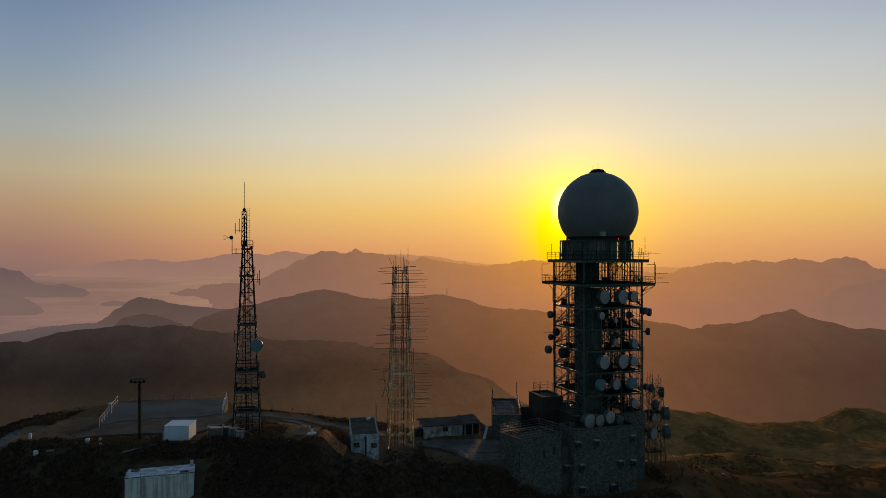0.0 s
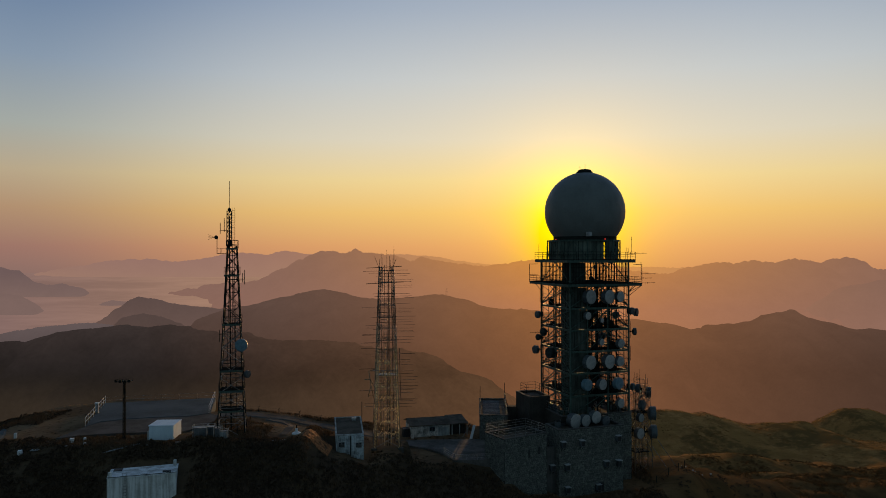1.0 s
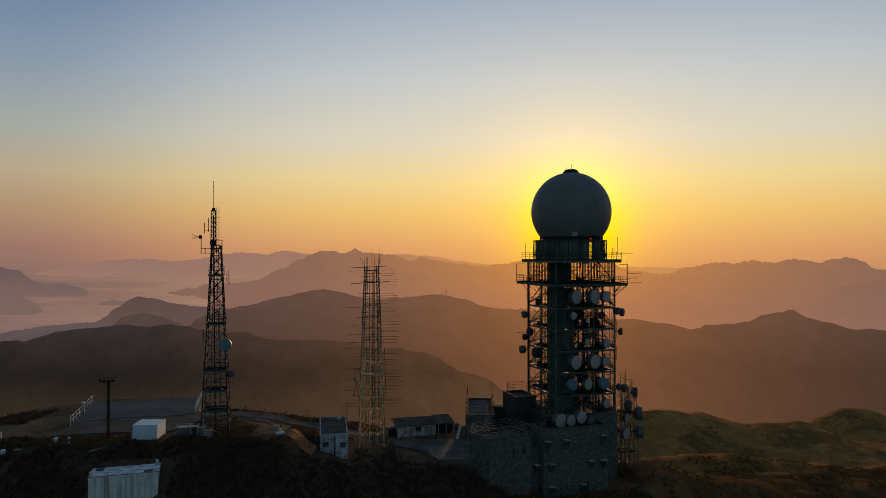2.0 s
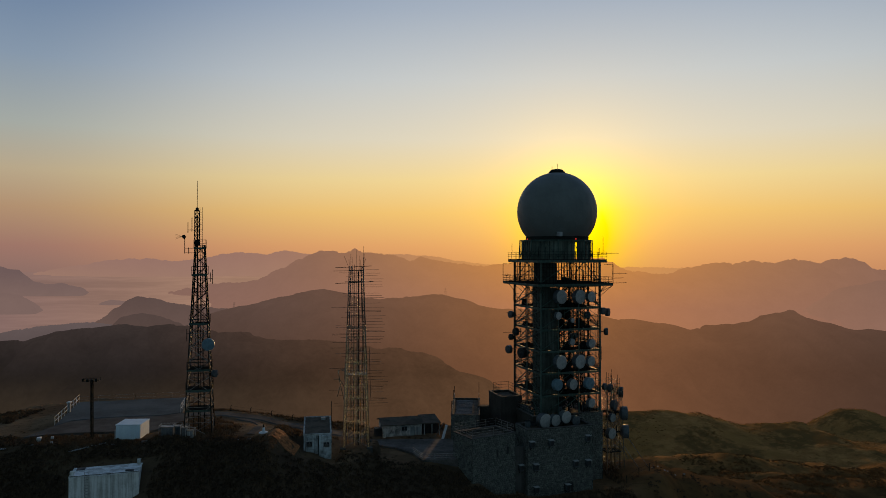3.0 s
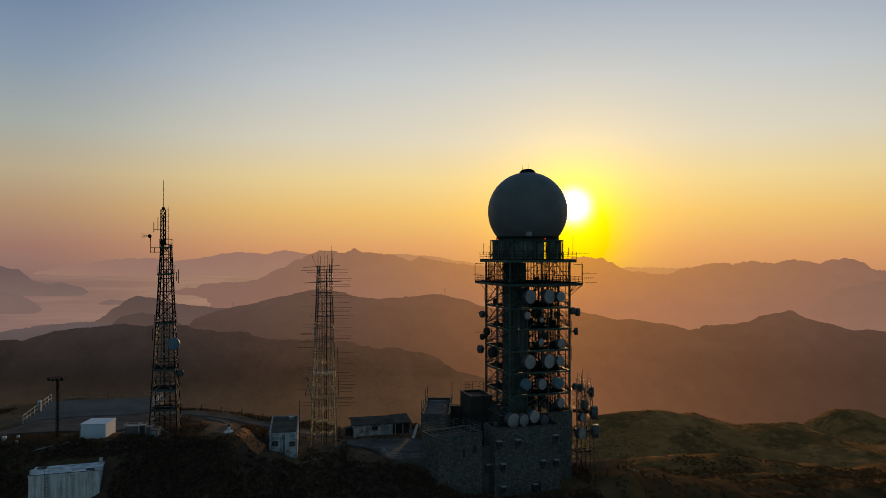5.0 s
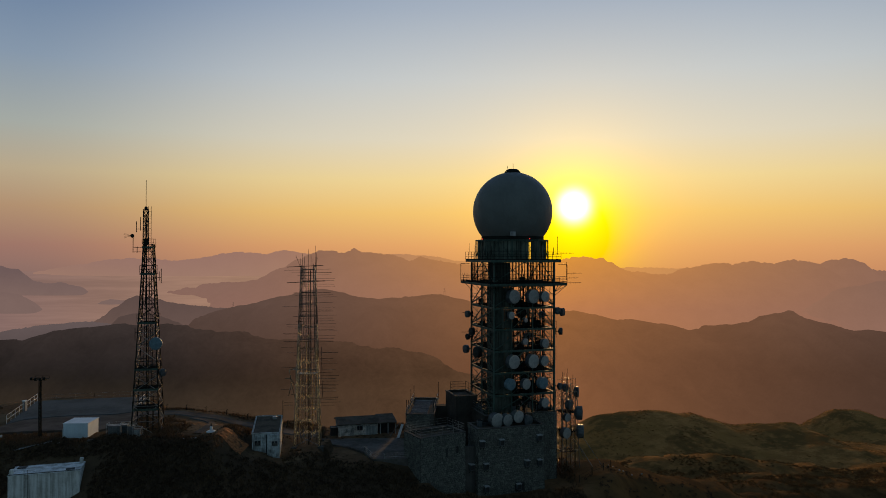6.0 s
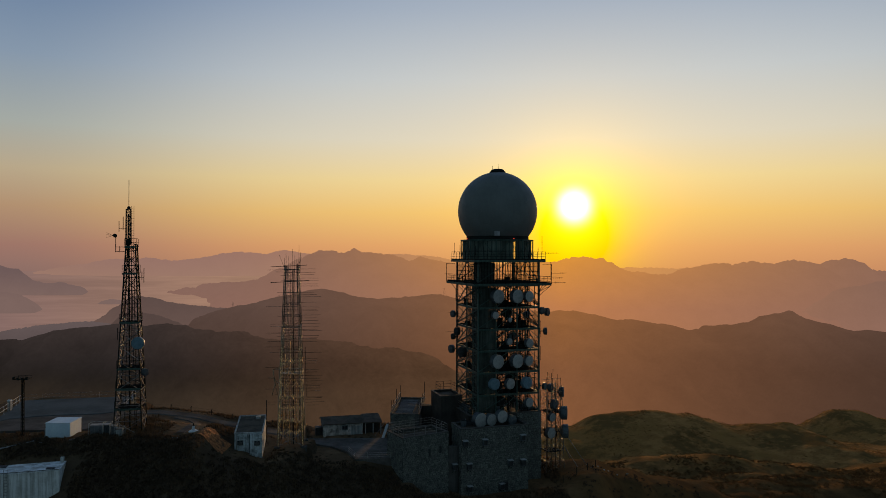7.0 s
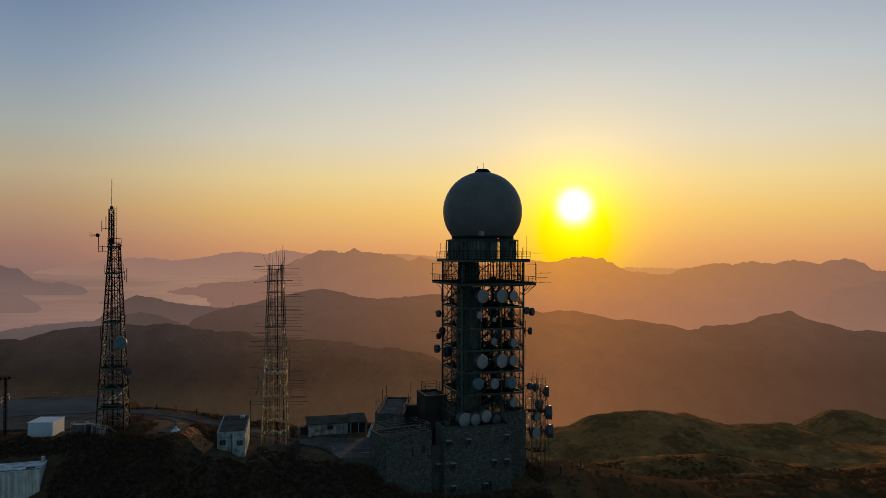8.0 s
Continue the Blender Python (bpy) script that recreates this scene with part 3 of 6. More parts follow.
# ---- radar station: stone blocks ----
def ring_wall(name, u0, u1, v0, v1, z0, z1, material, label, lip=0.35, lip_h=0.6, at=STATION):
    """A flat-roofed block with a low parapet and coping."""
    t = thing(name, at @ pose(0, 0, z0), label, "building")
    h = z1 - z0
    one_box("wall", (u0, u1, v0, v1, 0, h - lip_h), material, t)
    one_box("roof", (u0 + lip, u1 - lip, v0 + lip, v1 - lip, h - lip_h + 0.004, h - lip_h + 0.05), ROOFING, t, "dark felt flat roof")
    for nm, d in (("front", (u0, u1, v0, v0 + lip)), ("back", (u0, u1, v1 - lip, v1)), ("left", (u0, u0 + lip, v0 + lip, v1 - lip)), ("right", (u1 - lip, u1, v0 + lip, v1 - lip))):
        one_box("parapet", (*d, h - lip_h + 0.002, h - 0.1), material, t)
        e = 0.05
        one_box("coping", (d[0] - (e if nm != "right" else -0.0), d[1] + (e if nm != "left" else 0), d[2] - (e if nm in ("front",) else 0), d[3] + (e if nm == "back" else 0), h - 0.098, h), COPING, t, "worn concrete coping")
    return t


def railing(name, points, h, parent=None, material=GALVANISED, rails=3, gap=1.6, r=0.035, label="grey pipe railing", at=None):
    """Posts and rails along a line of points."""
    t = thing(name, at if at is not None else Matrix(), label, "railing") if parent is None else part(name, bmesh.new(), material, parent)
    for p, q in zip(points, points[1:]):
        p, q = Vector(p), Vector(q)
        n = max(1, round((q - p).length / gap))
        for k in range(n + 1):
            a = p.lerp(q, k / n)
            one_bar("post", a, a + Vector((0, 0, h)), r, material, t)
        for k in range(rails):
            z = Vector((0, 0, h * (k + 1) / rails))
            one_bar("rail", p + z, q + z, r * 0.8, material, t)
    return t


CORNER = pose(10.27, 94.14, 0, 0, 0, 31)          # the smaller block stands askew
left_block = ring_wall("stone_block", 0, 7.1, 0, 4.7, 4.5, 15.72, MORTAR, "rubble stone block with a railed flat roof", at=CORNER)
main_block = ring_wall("stone_block", -8.9, 1.25, -9.05, -4.95, 4.5, 15.95, MORTAR, "rubble stone block hung with small air conditioners", 0.3, 0.5)
core_block = ring_wall("tower_base_block", -6.2, 5.25, -4.9, 5.2, 4.5, 16.75, DARK_CONCRETE, "dark concrete base block under the radar tower", 0.3, 0.4)
one_box("link_wall", (-10.85, -8.95, -8.2, -7.7, 0.0, 8.9), CONCRETE, main_block, "recessed dark concrete link wall")
railing("roof_railing", [(0.15, 4.55, 15.72), (0.15, 0.15, 15.72), (6.95, 0.15, 15.72), (6.95, 4.55, 15.72), (0.15, 4.55, 15.72)], 1.05, at=CORNER, r=0.03, label="grey pipe railing round the stone block's roof")

upper_block = ring_wall("plant_block", -8.75, -5.3, 0.9, 6.0, 6.2, 18.6, DARK_CONCRETE, "dark concrete plant block with a railed roof", 0.3, 0.4)
railing("roof_railing", [(-8.0, 3.6, 18.6), (-8.0, 5.85, 18.6), (-5.5, 5.85, 18.6), (-5.5, 1.1, 18.6)], 1.3, at=STATION, r=0.035, material=STEEL, label="steel railing round the plant block's roof")

bm = bmesh.new()
soft_box(bm, 11.9, 16.2, 112.4, 113.8, 8.0, 16.13, 0.05)
solid("yard_wall", bm, DARK_CONCRETE, "dark concrete wall between the annex and the plant block", "wall", "structure")

ANNEX = pose(7.6, 107.4, 0, 0, 0, -3)
annex = ring_wall("annex_block", 0, 4.3, 0, 12.5, 9.0, 16.0, CONCRETE, "grey concrete annex with antenna rods on its parapet", 0.25, 0.35, ANNEX)
for u, v, h in ((0.1, 0.2, 2.0), (0.1, 3.2, 1.4), (0.1, 7.0, 2.4), (0.1, 12.2, 2.0), (4.2, 0.2, 1.7), (4.2, 4.0, 1.5), (4.2, 12.2, 2.7), (4.2, 8.5, 1.4)):
    bm = bmesh.new()
    bar(bm, (u, v, 16.0), (u, v, 16.0 + h), 0.045, 6)
    solid("rod_antenna", bm, STEEL, "thin dark rod antenna standing on a parapet", "antenna", at=ANNEX, group="rod antennas on the annex")
for u in (0.12, 4.18):
    railing("roof_railing", [(u, 0.1, 16.0), (u, 12.4, 16.0)], 0.9, at=ANNEX, rails=2, r=0.035, label="thin steel railing on the annex parapet")


# ---- radar tower ----
HALF, LEVELS = 4.85, (16.75, 19.6, 22.85, 26.05, 29.2, 32.35, 35.65)
tower = thing("radar_tower", STATION @ pose(0, 0, 16.75), "dark green steel lattice tower carrying decks and dishes", "tower")
ZB = 16.75


def tz(p):
    return (p[0], p[1], p[2] - ZB)


def build_tower():
    corners = [(-HALF, -HALF), (HALF, -HALF), (HALF, HALF), (-HALF, HALF)]
    for u, v in corners:
        bm = bmesh.new()
        box(bm, u - 0.105, u + 0.105, v - 0.105, v + 0.105, 0.004, 39.3 - ZB)
        part("column", bm, STEEL_GREEN, tower)
    for u, v in ((-2.05, -HALF), (1.3, -HALF), (-HALF, 0.0), (HALF, 0.0), (0.0, HALF), (-1.9, 1.5), (1.9, 1.0), (1.9, -2.0)):
        bm = bmesh.new()
        box(bm, u - 0.08, u + 0.08, v - 0.08, v + 0.08, 0.004, 35.5 - ZB)
        part("post", bm, STEEL_GREEN, tower)
    for i, z in enumerate(LEVELS[1:]):
        for (a, b), (c, d) in zip(corners, corners[1:] + corners[:1]):
            bm = bmesh.new()
            if a == c:
                box(bm, a - 0.12, a + 0.12, min(b, d) + 0.16, max(b, d) - 0.16, z - ZB - 0.30, z - ZB)
            else:
                box(bm, min(a, c) + 0.16, max(a, c) - 0.16, b - 0.12, b + 0.12, z - ZB - 0.30, z - ZB)
            part("beam", bm, STEEL_GREEN, tower)
        if z < 35:
            one_box("floor_grating", (-HALF + 0.13, HALF - 0.13, -HALF + 0.13, -1.2, z - ZB - 0.12, z - ZB - 0.04), GRATING, tower)
            one_box("floor_grating", (-HALF + 0.13, -1.2, -1.19, HALF - 0.13, z - ZB - 0.12, z - ZB - 0.04), GRATING, tower)
            one_box("joist", (-HALF + 0.13, HALF - 0.13, 1.9, 2.1, z - ZB - 0.28, z - ZB - 0.1), STEEL, tower)
            one_box("joist", (1.8, 2.0, -1.19, HALF - 0.13, z - ZB - 0.28, z - ZB - 0.1), STEEL, tower)
            for nm, pts in (("a", [(-HALF, -HALF), (-HALF, HALF)]), ("b", [(-HALF, HALF), (HALF, HALF)]), ("c", [(HALF, HALF), (HALF, -HALF)])):
                for h in (0.55, 1.05):
                    one_bar("guard_rail", (*pts[0], z - ZB + h), (*pts[1], z - ZB + h), 0.03, STEEL, tower)
            for h in (0.35, 0.7, 1.05):
                one_bar("guard_rail", (-1.95, -HALF, z - ZB + h), (HALF, -HALF, z - ZB + h), 0.028, STEEL, tower)
            for k in range(8):
                one_bar("baluster", (-1.9 + 0.9 * k, -HALF, z - ZB), (-1.9 + 0.9 * k, -HALF, z - ZB + 1.05), 0.025, STEEL, tower)
                one_bar("baluster", (HALF, -4.2 + 1.2 * k, z - ZB), (HALF, -4.2 + 1.2 * k, z - ZB + 1.05), 0.025, STEEL, tower)
            for h in (0.5, 1.0):
                one_bar("guard_rail", (-1.2, -1.2, z - ZB + h), (HALF, -1.2, z - ZB + h), 0.03, STEEL, tower)
            for k in range(7):
                one_bar("baluster", (-1.2 + k, -1.2, z - ZB - 0.04), (-1.2 + k, -1.2, z - ZB + 1.0), 0.025, STEEL, tower)
                one_bar("baluster", (-4.0 + k * 1.3, HALF, z - ZB), (-4.0 + k * 1.3, HALF, z - ZB + 1.05), 0.025, STEEL, tower)
    for z0, z1 in zip(LEVELS, LEVELS[1:]):
        lo, hi = z0 - ZB + 0.05, z1 - ZB - 0.3
        for (a, b), (c, d) in zip(corners, corners[1:] + corners[:1]):
            mid = ((a + c) / 2, (b + d) / 2)
            for e in ((a, b), (c, d)):
                one_bar("brace", (*e, lo), (mid[0], mid[1], hi), 0.075, STEEL_GREEN, tower)
        # stair flights zigzag in the well at the back
        turn = LEVELS.index(z0) % 2
        ua, ub = (0.2, 4.2) if turn else (4.2, 0.2)
        bm = bmesh.new()
        for v in (2.4, 3.3):
            bar(bm, (ua, v, lo), (ub, v, z1 - ZB), 0.08)
        for k in range(14):
            f = (k + 0.5) / 14
            u, z = ua + (ub - ua) * f, lo + (z1 - ZB - lo) * f
            box(bm, u - 0.12, u + 0.12, 2.4, 3.3, z - 0.02, z + 0.02)
        part("stair_flight", bm, STEEL, tower)
        # bundles of cable and small boxes along the back of the front bay
        for u in (-1.2, 0.4, 2.4, 3.6):
            bm = bmesh.new()
            box(bm, u - 0.09, u + 0.09, -3.5, -3.38, lo, z1 - ZB - 0.2)
            part("cable_run", bm, STEEL, tower)
    rnd = random.Random(5)
    for z in LEVELS[1:-1]:
        for k in range(5):
            u, v = rnd.uniform(-1.0, 4.0), rnd.uniform(-4.0, -1.6)
            w, h = rnd.uniform(0.25, 0.6), rnd.uniform(0.5, 1.5)
            one_box("equipment_box", (u - w, u + w, v - 0.25, v + 0.25, z - ZB - 0.036, z - ZB + h), STEEL, tower, r=0.03)
    # ribs, ladders and cable ladders up the open bays
    for u in (1.0, 1.35, 3.0, 3.3, 4.4):
        one_bar("cable_ladder", (u, -2.2, 0.1), (u, -2.2, 35.4 - ZB), 0.04, STEEL, tower)
    for u, v in ((5.08, -4.4), (5.08, -4.0), (5.1, 3.0), (-5.08, 4.3), (-5.08, 3.9)):
        one_bar("cable_ladder", (u, v, 0.1), (u, v, 38.8 - ZB), 0.035, STEEL, tower)
    for k in range(26):
        one_bar("rung", (5.08, -4.4, 0.4 + 0.7 * k), (5.08, -4.0, 0.4 + 0.7 * k), 0.025, STEEL, tower)
    for k in range(70):
        z = rnd.uniform(17.5, 34.5)
        u = rnd.uniform(-1.6, 4.6)
        one_bar("pipe", (u, -3.2 + rnd.uniform(-1, 1), z - ZB), (u + rnd.uniform(0.5, 1.6), -3.0 + rnd.uniform(-1, 1), z - ZB + rnd.uniform(-0.2, 0.2)), rnd.uniform(0.03, 0.08), STEEL, tower)
    # trusses across the middle of each bay, and plant on the side landings
    for z0, z1 in zip(LEVELS, LEVELS[1:]):
        lo, hi, mid = z0 - ZB + 0.05, z1 - ZB - 0.3, (z0 + z1) / 2 - ZB
        for v in (-1.2, 1.6):
            one_bar("brace", (-1.9, v, lo), (1.5, v, hi), 0.06, STEEL, tower)
            one_bar("brace", (1.5, v, lo), (-1.9, v, hi), 0.06, STEEL, tower)
            one_bar("brace", (1.5, v, hi), (4.7, v, lo), 0.06, STEEL, tower)
            one_bar("brace", (1.5, v, lo), (4.7, v, hi), 0.05, STEEL, tower)
            one_bar("cross_rail", (-1.9, v, mid), (4.7, v, mid), 0.04, STEEL, tower)
        one_bar("brace", (-HALF, -HALF, hi), (-HALF, HALF, lo), 0.10, STEEL_GREEN, tower)
        one_bar("brace", (-1.9, -HALF, lo), (1.3, -HALF, hi), 0.06, STEEL_GREEN, tower)
        one_bar("brace", (HALF, -HALF, lo), (1.3, -HALF, hi), 0.06, STEEL_GREEN, tower)
        v, w = rnd.uniform(1.6, 4.0), rnd.uniform(0.25, 0.4)
        one_box("equipment_box", (-4.0, -3.4, v - w, v + w, lo - 0.08, lo + rnd.uniform(0.4, 0.8)), STEEL, tower, r=0.03)
        # slim lacing and hangers on the open side faces
        for u in (-HALF, HALF):
            for a, b in ((-HALF, 0.0), (0.0, HALF)):
                one_bar("lacing_bar", (u, a, mid), (u, b, hi), 0.04, STEEL_GREEN, tower)
                one_bar("lacing_bar", (u, b, mid), (u, a, lo), 0.04, STEEL_GREEN, tower)
            for k in range(5):
                one_bar("hanger", (u, -3.4 + 1.9 * k, lo), (u, -3.4 + 1.9 * k, hi), 0.03, STEEL, tower)
            one_bar("cross_rail", (u, -HALF, mid), (u, HALF, mid), 0.04, STEEL_GREEN, tower)
        for k in range(6):
            u = -1.3 + 1.1 * k + rnd.uniform(-0.2, 0.2)
            one_bar("dish_pole", (u, -4.95, lo), (u, -4.95, hi), 0.045, STEEL, tower, n=6)
        for k in range(4):
            u, z = rnd.uniform(-1.5, 3.2), rnd.uniform(lo + 0.3, hi - 0.3)
            one_bar("waveguide", (u, -4.6, z), (u + rnd.uniform(0.6, 1.5), -3.4, z - rnd.uniform(0.2, 0.8)), 0.05, STEEL, tower, n=6)
        for k in range(5):
            u = -1.7 + 1.35 * k + rnd.uniform(-0.3, 0.3)
            one_bar("cable", (u, 0.3, lo), (u + rnd.uniform(-0.4, 0.4), 0.3, hi), 0.05, STEEL, tower)
    # lift and stair shaft in the front left corner, clad on its front, slatted on its side
    for z0, z1 in zip(LEVELS, LEVELS[1:]):
        for k in range(5):
            u = -4.55 + k * 0.5
            one_box("cladding_panel", (u, u + 0.47, -4.66, -4.60, z0 - ZB + 0.06, z1 - ZB - 0.34), PANEL, tower)
        for k in range(4):
            v = -4.5 + k * 0.72
            one_box("cladding_panel", (-4.66, -4.60, v, v + 0.68, z0 - ZB + 0.06, z1 - ZB - 0.34), PANEL, tower)
        for k in range(6):
            v = -1.5 + k * 0.5
            one_bar("slat", (-4.63, v, z0 - ZB + 0.05), (-4.63, v, z1 - ZB - 0.3), 0.045, STEEL, tower)
        one_box("cladding_panel", (-4.5, -2.1, -1.75, -1.70, z0 - ZB + 0.06, z1 - ZB - 0.34), PANEL, tower)
    # lower wide deck
    d2, w2 = 35.65 - ZB, 6.25
    wl, wb = 5.95, 6.9
    lower_deck = one_box("deck", (-wl, w2, -w2, wb, d2 + 0.204, d2 + 0.30), GRATING, tower, "wide dark lower deck")
    for a, b, c, d in ((-wl, w2, -w2, -w2 + 0.14), (-wl, w2, wb - 0.14, wb), (-wl, -wl + 0.14, -w2 + 0.145, wb - 0.145), (w2 - 0.14, w2, -w2 + 0.145, wb - 0.145)):
        one_box("edge_beam", (a, b, c, d, d2 - 0.15, d2 + 0.20), STEEL_GREEN, lower_deck)
    for u in (-HALF, 0, HALF):
        one_bar("bracket", (u, -HALF, d2 - 1.2), (u, -w2 + 0.15, d2 - 0.12), 0.05, STEEL_GREEN, tower)
        one_bar("bracket", (-HALF, u, d2 - 1.2), (-wl + 0.1, u, d2 - 0.12), 0.05, STEEL_GREEN, tower)
        one_bar("bracket", (HALF, u, d2 - 1.2), (w2 - 0.15, u, d2 - 0.12), 0.05, STEEL_GREEN, tower)
    ring = [(-wl, -w2), (w2, -w2), (w2, wb), (-wl, wb)]
    for (a, b), (c, d) in zip(ring, ring[1:] + ring[:1]):
        for k in range(10):
            u, v = a + (c - a) * k / 10, b + (d - b) * k / 10
            one_bar("rail_post", (u, v, d2 + 0.1), (u, v, d2 + 1.15), 0.03, STEEL, lower_deck)
        for h in (0.45, 0.8, 1.15):
            one_bar("guard_rail", (a, b, d2 + h), (c, d, d2 + h), 0.03, STEEL, lower_deck)
        one_bar("frame_rail", (a, b, d2 + 3.0), (a + (c - a) * 0.12, b + (d - b) * 0.12, d2 + 3.0), 0.04, STEEL, lower_deck)
        one_bar("frame_rail", (c, d, d2 + 3.0), (c + (a - c) * 0.12, d + (b - d) * 0.12, d2 + 3.0), 0.04, STEEL, lower_deck)
        one_bar("frame_post", (a, b, d2 + 0.1), (a, b, d2 + 3.0), 0.05, STEEL, lower_deck)
    # cage round the lower deck's rooms
    for (a, b), (c, d) in zip(corners, corners[1:] + corners[:1]):
        for k in range(1, 20):
            u, v = a + (c - a) * k / 20, b + (d - b) * k / 20
            one_bar("cage_bar", (u, v, d2 + 0.1), (u, v, 39.2 - ZB), 0.05, STEEL, tower)
        for h in (0.6, 1.3, 1.9, 2.6):
            one_bar("guard_rail", (a, b, d2 + h), (c, d, d2 + h), 0.035, STEEL, tower)
        one_bar("brace", (a, b, d2 + 0.3), ((a + c) / 2, (b + d) / 2, 39.0 - ZB), 0.07, STEEL_GREEN, tower)
        one_bar("brace", (c, d, d2 + 0.3), ((a + c) / 2, (b + d) / 2, 39.0 - ZB), 0.07, STEEL_GREEN, tower)
    one_box("plant_room", (-4.3, -2.15, -4.6, -1.2, d2 + 0.304, 38.9 - ZB), PANEL, tower, "dark clad plant room", 0.05)
    for k in range(2):
        one_box("cabinet", (-0.4 + k * 2.9, 0.25 + k * 2.9, 2.2, 2.9, d2 + 0.304, d2 + 0.7 + 0.2 * k), STEEL, tower, r=0.03)
    for k in range(9):
        u = -2.3 + 0.8 * k
        one_bar("cable", (u, -1.0 + 0.3 * (k % 4), d2 + 0.3), (u + 0.3 * math.sin(k), -1.0 + 0.3 * (k % 4), 39.0 - ZB), 0.05, STEEL, tower)
    for k, (a, b) in enumerate(((-w2 + 0.7, -HALF), (w2, -HALF))):
        for h in (0.3, 0.9):
            one_bar("deck_truss", (a, -w2 + 0.2, d2 - 0.15), (a * 0.76, b, d2 - 0.9 - h), 0.05, STEEL_GREEN, tower)
    # upper deck
    d1, w1 = 39.3 - ZB, 5.6
    upper_deck = one_box("deck", (-w1, w1, -w1, w1, d1, d1 + 0.12), GRATING, tower, "dark upper deck")
    for a, b, c, d in ((-w1, w1, -w1, -w1 + 0.12), (-w1, w1, w1 - 0.12, w1), (-w1, -w1 + 0.12, -w1 + 0.125, w1 - 0.125), (w1 - 0.12, w1, -w1 + 0.125, w1 - 0.125)):
        one_box("edge_beam", (a, b, c, d, d1 - 0.36, d1 - 0.002), STEEL_GREEN, upper_deck)
    ring = [(-w1, -w1), (w1, -w1), (w1, w1), (-w1, w1)]
    for (a, b), (c, d) in zip(ring, ring[1:] + ring[:1]):
        for k in range(8):
            u, v = a + (c - a) * k / 8, b + (d - b) * k / 8
            one_bar("rail_post", (u, v, d1 + 0.12), (u, v, d1 + 1.2), 0.03, STEEL, upper_deck)
        for h in (0.5, 0.85, 1.2):
            one_bar("guard_rail", (a, b, d1 + h), (c, d, d1 + h), 0.03, STEEL, upper_deck)
    # eight-sided room under the radome, in a cage of posts
    z0, z1 = d1 + 0.124, 42.35 - ZB
    eight = [(5.28 * math.cos(math.tau * (k + 0.5) / 8), 5.28 * math.sin(math.tau * (k + 0.5) / 8)) for k in range(8)]
    for k in range(8):
        (a, b), (c, d) = eight[k], eight[(k + 1) % 8]
        n = 5
        for j in range(n):
            p, q = (a + (c - a) * (j + 0.004) / n, b + (d - b) * (j + 0.004) / n), (a + (c - a) * (j + 0.996) / n, b + (d - b) * (j + 0.996) / n)
            bm = bmesh.new()
            s = 0.985
            vs = [bm.verts.new((x * f, y * f, z)) for (x, y) in (p, q) for f in (1.0, s) for z in (z0, z1 - 0.25)]
            for f in ((0, 1, 5, 4), (2, 6, 7, 3), (0, 2, 3, 1), (4, 5, 7, 6), (1, 3, 7, 5), (0, 4, 6, 2)):
                bm.faces.new([vs[i] for i in f])
            if (k, j) == (5, 3):                                   # half of this panel is missing
                for x in vs[4:]:
                    x.co.x += (vs[0].co.x - x.co.x) * 0.68
                    x.co.y += (vs[0].co.y - x.co.y) * 0.68
                one_bar("jamb", (p[0] + (q[0] - p[0]) * 0.86, p[1] - 0.02, z0), (p[0] + (q[0] - p[0]) * 0.86, p[1] - 0.02, z1 - 0.25), 0.12, PANEL, tower)
            if k != 0 and (k, j) not in ((7, 2), (7, 3), (7, 4), (1, 0)):              # gaps through which the sky shows
                part("cladding_panel", bm, PANEL_PALE, tower)
            else:
                bm.free()
        one_bar("cage_post", (a * 1.045, b * 1.045, z0), (a * 1.045, b * 1.045, z1), 0.10, STEEL_GREEN, tower)
        m = ((a + c) * 0.5225, (b + d) * 0.5225)
        for f in (0.17, 0.33, 0.67, 0.83):
            x, y = (a + (c - a) * f) * 1.045, (b + (d - b) * f) * 1.045
            one_bar("cage_bar", (x, y, z0), (x, y, z1 - 0.1), 0.035, STEEL, tower)
        for h in (0.6, 1.2):
            one_bar("cage_rail", (a * 1.045, b * 1.045, z0 + h), (c * 1.045, d * 1.045, z0 + h), 0.03, STEEL, tower)
        one_bar("cage_post", (*m, z0), (*m, z1), 0.05, STEEL_GREEN, tower)
        one_bar("brace", (a * 1.045, b * 1.045, z0 + 0.2), (*m, z1 - 0.2), 0.05, STEEL_GREEN, tower)
        one_bar("brace", (c * 1.045, d * 1.045, z0 + 0.2), (*m, z1 - 0.2), 0.05, STEEL_GREEN, tower)
        one_bar("ring_beam", (a * 1.045, b * 1.045, z1 - 0.1), (c * 1.045, d * 1.045, z1 - 0.1), 0.11, STEEL_GREEN, tower)
    bm = bmesh.new()
    lathe(bm, [(0.0, z1 - 0.25), (5.35, z1 - 0.25), (5.35, z1), (0.0, z1)], 40)
    part("ring_platform", bm, STEEL_GREEN, tower)


build_tower()


